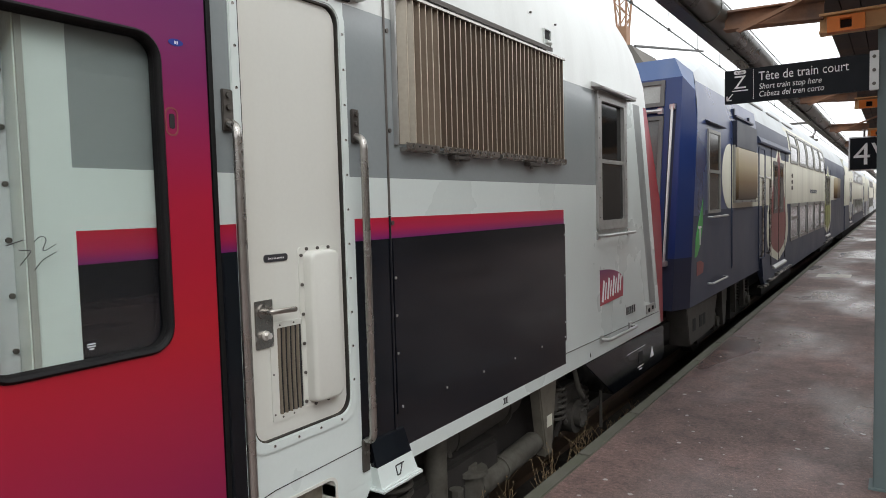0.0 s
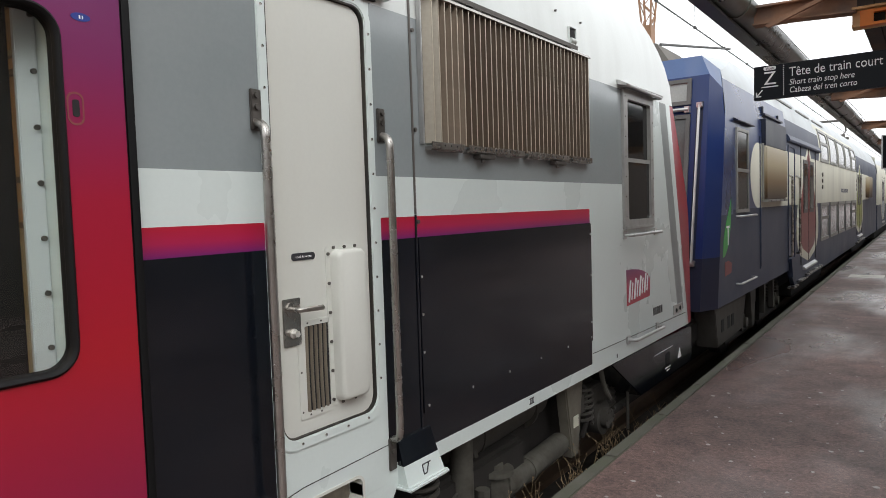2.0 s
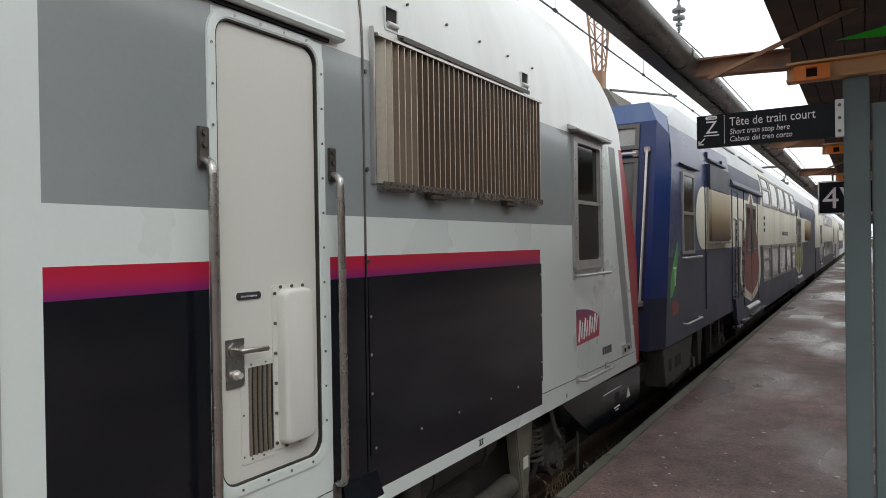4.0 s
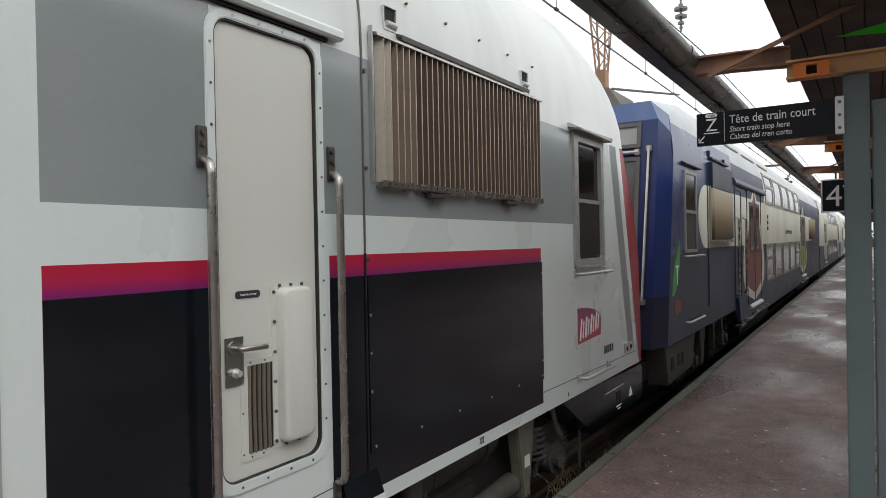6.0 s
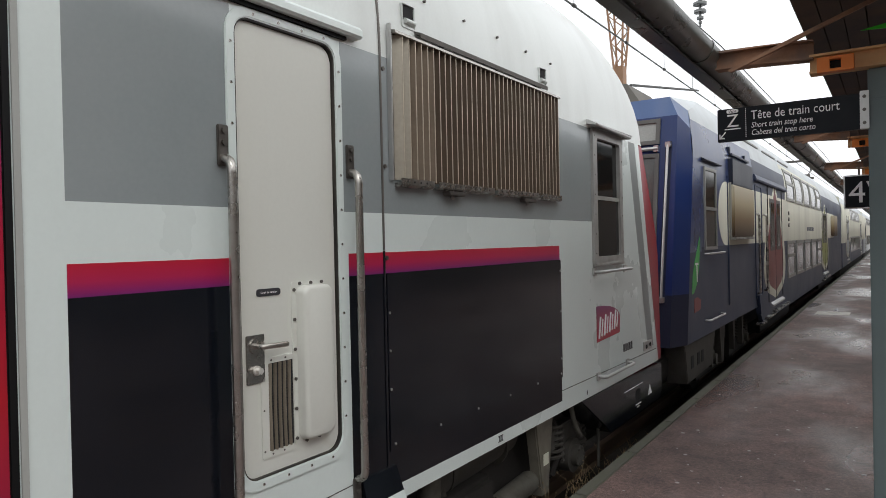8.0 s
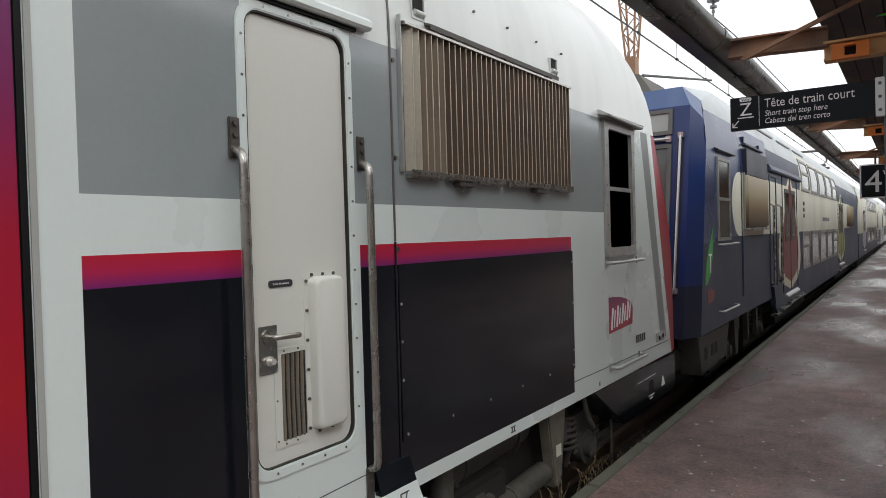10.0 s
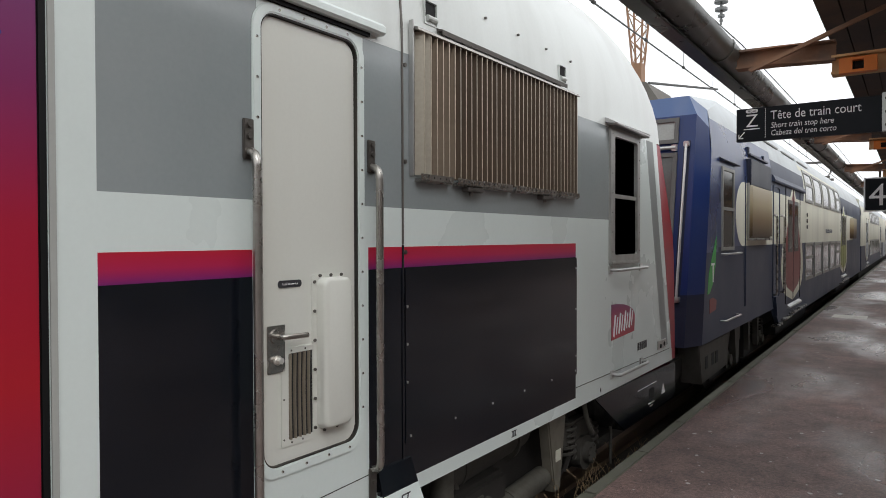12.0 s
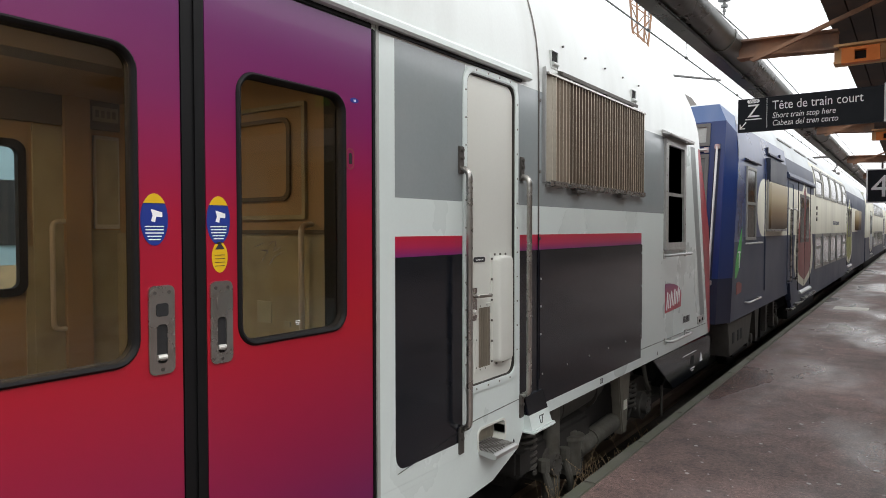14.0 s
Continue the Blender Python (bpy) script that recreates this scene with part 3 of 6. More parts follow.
# passenger doors
def door_leaf(name, y0, y1, seal_side, label):
    """A leaf with rubber edges and a window; seal_side: +1 where the thick meeting seal is at the high y."""
    bm = bmesh.new()
    wy0, wy1 = (y0 + 0.122, y1 - 0.161) if seal_side < 0 else (y0 + 0.161, y1 - 0.143)
    outer = roundrect(wy0, wy1, 1.192, 2.152, 0.08)
    # the skin around the window, from the window's outline out to the leaf's border
    def border(p):
        cy, cz = (wy0 + wy1) / 2, 1.68
        dy, dz = p[0] - cy, p[1] - cz
        k = min((y1 - cy if dy > 0 else cy - y0) / max(abs(dy), 1e-6), (DOORTOP - cz if dz > 0 else cz - DOORBOT) / max(abs(dz), 1e-6))
        return cy + dy * k, cz + dz * k
    out = [border(p) for p in outer]
    for c in ((y0, DOORBOT), (y1, DOORBOT), (y0, DOORTOP), (y1, DOORTOP)):
        j = min(range(len(out)), key=lambda q: (out[q][0] - c[0]) ** 2 + (out[q][1] - c[1]) ** 2)
        out[j] = c
    ring(bm, out, outer, XS - 0.045, XS + 0.004)
    leaf = part(name, bm, LEAFPAINT, white_car, label, smooth=0)
    bm = bmesh.new()
    inner = roundrect(wy0 + 0.022, wy1 - 0.022, 1.214, 2.130, 0.06)
    # a bead that rises from the skin to a rounded crest and falls to the glass
    prof = [(0.0, 0.003), (0.003, 0.011), (0.009, 0.0155), (0.015, 0.013), (0.021, 0.004), (0.024, -0.02)]
    loops = [[bm.verts.new((XS + x, *p)) for p in roundrect(wy0 + d, wy1 - d, 1.192 + d, 2.152 - d, 0.08 - d)] for d, x in prof]
    for a, b in zip(loops, loops[1:]):
        for k in range(len(a)):
            bm.faces.new((a[k], a[(k + 1) % len(a)], b[(k + 1) % len(a)], b[k]))
    ring(bm, outer, inner, XS - 0.030, XS - 0.002)
    part("window_seal", bm, RUBBER, leaf, smooth=50)
    bm = bmesh.new()
    prism(bm, roundrect(wy0 + 0.015, wy1 - 0.015, 1.200, 2.137, 0.05), XS - 0.022, XS - 0.016)
    pane = part("pane", bm, GLASS, leaf, smooth=0)
    pane.visible_shadow = False
    bm = bmesh.new()
    thick = (y1 - 0.002, y1 + 0.046) if seal_side > 0 else (y0 - 0.046, y0 + 0.002)
    thin = (y0 - 0.025, y0 + 0.002) if seal_side > 0 else (y1 - 0.002, y1 + 0.025)
    box(bm, XS - 0.05, XS + 0.006, *thick, DOORBOT, DOORTOP, bev=0.006)
    box(bm, XS - 0.05, XS + 0.008, *thin, DOORBOT, DOORTOP, bev=0.006)
    fold = (y0 - 0.043, y0 - 0.02) if seal_side > 0 else (y1 + 0.02, y1 + 0.043)
    box(bm, XS - 0.052, XS - 0.014, *fold, DOORBOT, DOORTOP - 0.01, bev=0.006)
    box(bm, XS - 0.05, XS + 0.010, y0, y1, DOORTOP - 0.004, DOORTOP + 0.02, bev=0.005)
    part("edge_seal", bm, RUBBER, leaf)
    # recessed steel handle plate
    hc = y1 - 0.074 if seal_side > 0 else y0 + 0.054
    bm = bmesh.new()
    slot = roundrect(hc - 0.018, hc + 0.018, 1.19, 1.31, 0.012, 3)
    ring(bm, roundrect(hc - 0.044, hc + 0.044, 1.155, 1.43, 0.02, 3), slot, XS + 0.003, XS + 0.010)
    prism(bm, slot, XS + 0.002, XS + 0.0045, 1)
    rod(bm, (XS + 0.01, hc, 1.205), (XS + 0.01, hc, 1.20), 0.013, 10)
    plate = part("handle_plate", bm, [STEEL, DARK], leaf, "worn steel handle plate", smooth=0)
    bm = bmesh.new()
    prism(bm, roundrect(hc - 0.02, hc + 0.02, 1.335, 1.375, 0.008, 3), XS + 0.009, XS + 0.013)
    part("button", bm, DARK if seal_side > 0 else STEEL, plate, smooth=0)
    studs(plate, "screw", [(hc - 0.024, 1.408), (hc + 0.024, 1.408), (hc, 1.17)], XS + 0.0098, 0.006, 0.002, DARKSTEEL)
    bm = bmesh.new()
    rod(bm, (XS + 0.006, hc - 0.015, 1.208), (XS + 0.006, hc + 0.015, 1.208), 0.009, 10)
    part("thumb_rest", bm, POLISHED, plate, "bright worn thumb rest")
    # oval notice: blue with a yellow cap, bars for its small print
    oc = y1 - 0.093 if seal_side > 0 else y0 + 0.047
    bm = bmesh.new()
    oval = [(oc + 0.046 * math.cos(a), 1.633 + 0.08 * math.sin(a)) for a in [2 * math.pi * k / 28 for k in range(28)]]
    prism(bm, oval, XS + 0.0035, XS + 0.0055)
    notice = part("notice_sticker", bm, BLUEST, leaf, "blue oval notice with a yellow top", smooth=0)
    bm = bmesh.new()
    cap = [p for p in oval if p[1] > 1.675]
    prism(bm, sorted(cap, key=lambda p: math.atan2(p[1] - 1.68, p[0] - oc)), XS + 0.005, XS + 0.0065)
    part("sticker_cap", bm, YELLOW, notice, smooth=0)
    bm = bmesh.new()
    prism(bm, [(oc - 0.012, 1.665), (oc + 0.026, 1.655), (oc + 0.026, 1.64), (oc + 0.005, 1.642), (oc + 0.002, 1.625), (oc - 0.012, 1.628), (oc - 0.006, 1.645)], XS + 0.005, XS + 0.0067)
    for i, w in enumerate((0.032, 0.03, 0.03, 0.024, 0.02)):
        box(bm, XS + 0.005, XS + 0.0066, oc - w, oc + w, 1.610 - i * 0.010, 1.6135 - i * 0.010)
    part("sticker_print", bm, PALE, notice, smooth=0)
    return leaf


leaf_far = door_leaf("door_leaf", DOOR0 + 0.025, DOORMID - 0.046, 1, "red and purple sliding door leaf with a window")
leaf = door_leaf("door_leaf", DOORMID + 0.046, DOOR1 - 0.025, -1, "red and purple sliding door leaf with a scratched window")
bm = bmesh.new()
prism(bm, [(0.05 + 0.031 * math.cos(a), 1.51 + 0.052 * math.sin(a)) for a in [2 * math.pi * k / 24 for k in range(24)]], XS + 0.0035, XS + 0.0055)
warn = part("warning_sticker", bm, YELLOW, leaf, "yellow oval warning sticker", smooth=0)
bm = bmesh.new()
prism(bm, [(0.031, 1.536), (0.069, 1.536), (0.05, 1.560)], XS + 0.005, XS + 0.0065)
for i in range(4):
    box(bm, XS + 0.005, XS + 0.0065, 0.030, 0.070, 1.516 - i * 0.012, 1.518 - i * 0.012)
part("sticker_print", bm, INK, warn, smooth=0)
bm = bmesh.new()
prism(bm, [(0.717 + 0.026 * math.cos(a), 2.133 + 0.011 * math.sin(a)) for a in [2 * math.pi * k / 18 for k in range(18)]], XS + 0.0035, XS + 0.0055)
tiny = part("small_sticker", bm, BLUEST, leaf, "small blue oval sticker", smooth=0)
bm = bmesh.new()
box(bm, XS + 0.005, XS + 0.0063, 0.712, 0.716, 2.128, 2.137)
box(bm, XS + 0.005, XS + 0.0063, 0.720, 0.723, 2.128, 2.137)
part("sticker_print", bm, PALE, tiny, smooth=0)
bm = bmesh.new()
prism(bm, roundrect(0.682, 0.700, 1.87, 1.915, 0.006, 3), XS + 0.0035, XS + 0.0055)
scrape = part("scrape", bm, DARK, leaf, "dark scraped paint", smooth=0)
bm = bmesh.new()
ring(bm, roundrect(0.668, 0.712, 1.848, 1.935, 0.02, 5), roundrect(0.672, 0.708, 1.853, 1.930, 0.017, 5), XS + 0.0035, XS + 0.0055)
part("scrape_rim", bm, DULLRED, scrape, "paler worn rim", smooth=0)
bm = bmesh.new()
for line in ([(0.213, 1.541), (0.255, 1.554)], [(0.244, 1.528), (0.274, 1.525), (0.244, 1.489)],
             [(0.280, 1.547), (0.294, 1.560), (0.308, 1.560), (0.312, 1.550), (0.300, 1.524), (0.306, 1.522), (0.335, 1.538)], [(0.278, 1.474), (0.299, 1.499), (0.336, 1.518)]):
    tube(bm, bend([(XS - 0.0155, *p) for p in line], 0.005, 2), 0.0013, 5)
part("scratched_scrawl", bm, INK, leaf, "thin dark scrawl on the glass")
bm = bmesh.new()
for k, w in enumerate((0.012, 0.012, 0.007)):
    box(bm, XS - 0.016, XS - 0.0150, 0.415 - w, 0.415 + w, 1.253 - 0.007 * k, 1.257 - 0.007 * k)
tagged(part("glass_mark", bm, COACHROOF, leaf, "small pale etched mark on the glass", smooth=0), kind="stuff")

# vestibule behind the doors
bm = bmesh.new()
xf = 2 * XC - XS + 0.07
box(bm, xf, XS - 0.08, -2.6, 1.35, DOORBOT, DOORBOT + 0.01, 1)
box(bm, xf, XS - 0.08, -2.6, 1.35, 2.50, 2.53)
box(bm, xf, XS - 0.09, 1.30, 1.35, DOORBOT, 2.5)
box(bm, xf, XS - 0.09, -2.65, -2.6, DOORBOT, 2.5)
wall_grid(bm, [-2.6, -0.90, -0.30, 0.12, 0.65, 1.3], [DOORBOT, 1.2, 2.16, 2.5], [(-0.90, -0.30, 1.2, 2.16), (0.12, 0.65, 1.2, 2.16)], lambda y, z: 0, xf, xf + 0.03)
box(bm, xf + 0.02, xf + 0.08, 0.90, 1.07, DOORBOT, 2.5)
box(bm, xf + 0.031, xf + 0.05, 0.71, 0.898, DOORBOT, 2.29, 3)
box(bm, xf + 0.031, xf + 0.05, -2.6, 1.298, 2.30, 2.5, 2)
box(bm, XS - 0.35, XS - 0.08, 0.95, 1.3, DOORBOT, 2.5, 2)
box(bm, xf + 0.005, XS - 0.36, 1.27, 1.298, DOORBOT, 1.58, 3)
box(bm, xf + 0.03, xf + 0.045, 1.075, 1.298, DOORBOT, 1.60, 3)
box(bm, xf + 0.03, xf + 0.045, 0.66, 0.86, DOORBOT, 1.5, 3)
box(bm, xf + 0.03, xf + 0.045, -0.29, 0.11, DOORBOT, 2.4, 3)
part("vestibule", bm, [LINING, FLOORMAT, LININGD, DADO], white_car, "brownish lined vestibule", smooth=0)
vest = bpy.data.objects["vestibule"]
for y0, y1 in ((-0.90, -0.30), (0.12, 0.65)):
    bm = bmesh.new()
    ring(bm, roundrect(y0 - 0.02, y1 + 0.02, 1.18, 2.18, 0.08), roundrect(y0 + 0.03, y1 - 0.03, 1.23, 2.13, 0.05), xf, xf + 0.05)
    part("far_window_seal", bm, RUBBER, vest)
    bm = bmesh.new()
    box(bm, xf - 0.03, xf - 0.024, y0, y1, 1.2, 2.16)
    part("far_pane", bm, GLASS, vest, smooth=0).visible_shadow = False
bm = bmesh.new()
ring(bm, roundrect(-0.30, 0.30, 1.767, 2.243, 0.06), roundrect(-0.275, 0.275, 1.792, 2.218, 0.045), 0, 0.016)
turn = Matrix.Translation((-3.20, 1.298, 0)) @ Matrix.Rotation(radians(-90), 4, "Z")
bmesh.ops.transform(bm, matrix=turn, verts=bm.verts)
part("panel_rubber", bm, LININGD, vest, "dark rounded rubber round a panel")
bm = bmesh.new()
ring(bm, roundrect(-0.43, 0.43, 1.66, 2.318, 0.012), roundrect(-0.405, 0.405, 1.685, 2.293, 0.008), 0, 0.022)
bmesh.ops.transform(bm, matrix=turn, verts=bm.verts)
part("panel_frame", bm, DADO, vest, "framed lining panel")
bm = bmesh.new()
box(bm, xf + 0.3, XS - 0.36, 1.255, 1.272, 1.575, 1.60, bev=0.004)
part("dado_rail", bm, LININGD, vest)
for x0, x1, z0, z1 in ((-3.16, -3.04, 1.06, 1.185), (-2.93, -2.88, 1.05, 1.08)):
    bm = bmesh.new()
    box(bm, x0, x1, 1.262, 1.269, z0, z1)
    part("notice", bm, PAPER, vest, "pale paper notice on the lining", smooth=0)
bm = bmesh.new()
ring(bm, roundrect(1.11, 1.29, 1.61, 2.26, 0.01, 2), roundrect(1.125, 1.285, 1.64, 2.235, 0.006, 2), xf + 0.03, xf + 0.05)
poster = part("poster_frame", bm, COACHROOF, vest, "pale framed poster on the lining", smooth=0)
bm = bmesh.new()
box(bm, xf + 0.032, xf + 0.040, 1.124, 1.286, 1.639, 2.236)
part("poster", bm, PAPER, poster, smooth=0)
bm = bmesh.new()
box(bm, xf + 0.05, xf + 0.056, 1.10, 1.285, 2.36, 2.46)
route = part("sign_plate", bm, DADO, vest, "small ochre sign plate", smooth=0)
for k in range(4):
    bm = bmesh.new()
    box(bm, xf + 0.055, xf + 0.058, 1.12 + 0.04 * k, 1.145 + 0.04 * k, 2.385, 2.435)
    part("sign_mark", bm, LININGD, route, smooth=0)
for p, q in (((-2.72, 1.20), 1.63), ((xf + 0.14, 0.78), 1.66), ((xf + 0.2, -0.1), 1.6)):
    bm = bmesh.new()
    tube(bm, bend([(p[0], p[1] + 0.08, q), (p[0], p[1], q), (p[0], p[1], 0.95), (p[0], p[1] + 0.08, 0.95)], 0.05), 0.016)
    part("grab_pole", bm, POLISHED, vest)
for x0, x1, y0, y1 in ((-2.90, -2.78, -2.2, 0.3), (-4.15, -4.03, -2.2, 0.2)):
    bm = bmesh.new()
    box(bm, x0, x1, y0, y1, 2.485, 2.499)
    part("ceiling_lamp", bm, LAMPGLOW, vest, "glowing lamp strip", smooth=0)
bm = bmesh.new()
prism(bm, [(-3.55, 2.499), (-3.50, 2.42), (-3.30, 2.42), (-3.25, 2.499)], -1.6, 0.88, axis="y")
part("lamp_housing", bm, LININGD, vest, "dark lamp housing under the ceiling", smooth=0)
for x0, x1, z0, z1, m in ((-2.45, -2.2, 1.25, 2.2, LININGD),):
    bm = bmesh.new()
    box(bm, x0, x1, 1.275, 1.299, z0, z1)
    part("lining_panel", bm, m, vest, smooth=0)

# bolted pillar strip behind the leaf's edge
bm = bmesh.new()
box(bm, XS - 0.076, XS - 0.056, 0.795, 0.849, DOORBOT, DOORTOP, bev=0.003)
pillar = part("door_pillar", bm, COACHROOF, white_car, "pale bolted pillar at the doorway")
bm = bmesh.new()
box(bm, XS - 0.17, XS - 0.08, 0.70, 0.792, DOORBOT, DOORTOP, bev=0.012)
part("door_post", bm, RUBBER, white_car, "black rubber-faced inner door post")
studs(pillar, "pillar_bolt", [(0.836, 0.52 + 0.1475 * k) for k in range(13)], XS - 0.057, 0.008, 0.008, DARKSTEEL)

# door frame bead and the drip rail above
bm = bmesh.new()
box(bm, XS - 0.01, XS + 0.006, DOOR1 + 0.004, DOOR1 + 0.022, DOORBOT, DOORTOP + 0.02)
part("door_jamb", bm, mat("grey_jamb", (0.36, 0.37, 0.35), 0.5, vary=0.1), white_car, smooth=0)
bm = bmesh.new()
prism(bm, [(XS - 0.01, 2.475), (XS + 0.035, 2.475), (XS + 0.045, 2.485), (XS + 0.045, 2.51), (XS + 0.03, 2.525), (XS - 0.03, 2.535)], -2.2, 2.22, axis="y")
part("drip_rail", bm, WHITE, white_car, smooth=30)
# dark strip that paints the shadow below the drip rail
bm = bmesh.new()
box(bm, XS + 0.001, XS + 0.016, DOOR1 + 0.02, 2.15, 2.459, 2.474)
part("drip_shadow", bm, RUBBER, white_car, smooth=0)
bm = bmesh.new()
tube(bm, [(XS + 0.002 - section(z), 2.385, z) for z in [1.58 + 0.1 * k for k in range(16)]], 0.006, 6)
part("panel_bead", bm, DARKSTEEL, white_car)
studs(white_car, "bead_bolt", [(2.403, z) for z in (2.395, 1.957, 1.545)], XS, 0.010, 0.008, DARKSTEEL, 8)
bm = bmesh.new()
tube(bm, [(XS + 0.002, 2.385, z) for z in (0.46, 1.0, 1.578)], 0.006, 6)
part("panel_bead", bm, CHARCOAL, white_car)

# the service door: a proud riveted frame, a dark gasket in its reveal and the panel set back
LOUVRE = mat("browned_slats", (0.24, 0.205, 0.16), 0.5, 0.2, vary=0.3, scale=5, dirt=(0.08, 0.06, 0.04), dirt_amount=0.7, streak=True)
GASKET = mat("greyed_gasket", (0.020, 0.019, 0.017), 0.6, vary=0.5, scale=5, dirt=(0.10, 0.085, 0.06), dirt_amount=0.6, streak=True)
SD = (1.575, 2.084, 0.771, 2.421)
DF = XS - 0.012
bm = bmesh.new()
outer, inner = roundrect(1.536, 2.124, 0.73, 2.457, 0.10, 8), roundrect(*SD, 0.066, 8)
ring(bm, outer, inner, XS - 0.03, XS + 0.004)
lip = roundrect(1.540, 2.120, 0.734, 2.453, 0.096, 8)
lip2 = roundrect(SD[0] - 0.005, SD[1] + 0.005, SD[2] - 0.005, SD[3] + 0.005, 0.071, 8)
ring(bm, lip, lip2, XS + 0.003, XS + 0.007)
sframe = part("service_door_frame", bm, WHITE, white_car, "pale riveted door frame", smooth=40)
spots = [(1.556, 0.90 + 0.142 * k) for k in range(11)] + [(2.104, 0.90 + 0.142 * k) for k in range(11)] + [(1.66 + 0.12 * k, 0.752) for k in range(4)] + [(1.66 + 0.12 * k, 2.438) for k in range(4)]
studs(sframe, "rivet", spots, XS + 0.0065, 0.0055, 0.003, STEEL, 7)
bm = bmesh.new()
ring(bm, roundrect(*SD, 0.066, 8), roundrect(SD[0] + 0.006, SD[1] - 0.006, SD[2] + 0.006, SD[3] - 0.006, 0.060, 8), XS - 0.03, XS + 0.001)
part("door_gasket", bm, GASKET, sframe, smooth=40)
bm = bmesh.new()
prism(bm, roundrect(SD[0] + 0.002, SD[1] - 0.009, SD[2] + 0.005, SD[3] - 0.008, 0.06, 8), DF - 0.02, DF, bev=0.003)
sdoor = part("service_door", bm, CREAM, white_car, "cream service door with a louvre and raised cover")
bm = bmesh.new()
rings = [roundrect(1.852 + d, 2.016 - d, 0.860 + d, 1.455 - d, 0.03, 5) for d in (0.0, 0.002, 0.007, 0.015)]
loops = [[bm.verts.new((DF + x, *p)) for p in r] for r, x in zip(rings, (0.0, 0.036, 0.046, 0.050))]
for a, b in zip(loops, loops[1:]):
    for k in range(len(a)):
        bm.faces.new((a[k], a[(k + 1) % len(a)], b[(k + 1) % len(a)], b[k]))
bm.faces.new(loops[-1])
prism(bm, roundrect(1.829, 2.012, 0.846, 1.470, 0.012, 3), DF - 0.001, DF + 0.004)
cover = part("raised_cover", bm, CREAM, sdoor, "raised cream moulded cover", smooth=50)
studs(cover, "cover_bolt", [(1.840, 0.872 + 0.1135 * k) for k in range(6)] + [(1.87, 1.463), (1.93, 1.463), (1.99, 1.463), (1.89, 0.852), (1.96, 0.852)], DF + 0.004, 0.0065, 0.006, DARKSTEEL, 8)
bm = bmesh.new()
ring(bm, roundrect(1.672, 1.832, 0.832, 1.200, 0.008, 2), roundrect(1.706, 1.8315, 0.856, 1.178, 0.004, 2), DF - 0.001, DF + 0.004)
louvre = part("louvre_frame", bm, CREAM, sdoor, smooth=0)
studs(louvre, "louvre_screw", [(1.682, 0.86), (1.682, 1.01), (1.72, 0.844), (1.775, 0.844), (1.72, 1.189), (1.79, 1.189)], DF + 0.004, 0.004, 0.002, DARKSTEEL, 6)
# thin dark plate, painted as the shade in the gaps between slats
bm = bmesh.new()
box(bm, DF - 0.0005, DF + 0.0008, 1.706, 1.8285, 0.856, 1.178)
part("louvre_back", bm, DARK, louvre, smooth=0)
for k in range(5):
    y = 1.710 + k * 0.0235
    bm = bmesh.new()
    # slats bowed a little along their length
    for a, b in zip(range(6), range(1, 7)):
        lo, hi = 0.856 + 0.322 * a / 6, 0.856 + 0.322 * b / 6
        da, db = 0.003 * math.sin(math.pi * a / 6), 0.003 * math.sin(math.pi * b / 6)
        lower = [bm.verts.new(p) for p in ((DF + 0.001, y - da, lo), (DF + 0.001, y + 0.002 - da, lo), (DF + 0.011, y + 0.007 - da, lo), (DF + 0.011, y + 0.003 - da, lo))]
        upper = [bm.verts.new(p) for p in ((DF + 0.001, y - db, hi), (DF + 0.001, y + 0.002 - db, hi), (DF + 0.011, y + 0.007 - db, hi), (DF + 0.011, y + 0.003 - db, hi))]
        for i in range(4):
            bm.faces.new((lower[i], lower[(i + 1) % 4], upper[(i + 1) % 4], upper[i]))
    bmesh.ops.remove_doubles(bm, verts=bm.verts, dist=0.0002)
    part("slat", bm, LOUVRE, louvre, smooth=0)
bm = bmesh.new()
box(bm, DF - 0.001, DF + 0.006, 1.606, 1.690, 1.115, 1.29, bev=0.002)
lock = part("lock_plate", bm, STEEL, sdoor, "worn steel lock plate")
bm = bmesh.new()
rod(bm, (DF + 0.004, 1.647, 1.25), (DF + 0.012, 1.647, 1.25), 0.028, 24)
tube(bm, bend([(DF + 0.01, 1.647, 1.25), (DF + 0.045, 1.647, 1.25), (DF + 0.05, 1.76, 1.247)], 0.02), 0.010, 12)
part("lever", bm, STEEL, lock)
bm = bmesh.new()
rod(bm, (DF + 0.004, 1.65, 1.162), (DF + 0.012, 1.65, 1.162), 0.018, 16)
rod(bm, (DF + 0.012, 1.65, 1.162), (DF + 0.03, 1.65, 1.162), 0.013, 6)
part("lock_knob", bm, POLISHED, lock, "bright square lock knob")
bm = bmesh.new()
prism(bm, roundrect(1.660, 1.775, 1.426, 1.453, 0.011, 4), DF - 0.001, DF + 0.003)
plaque = part("door_plaque", bm, INK, sdoor, "small black plaque", smooth=0)
lettering("plaque_text", "Local de service", 0.0118, (DF + 0.0035, 1.7175, 1.4358), (90, 0, 90), PALE, plaque, align="CENTER", thick=0.0003)

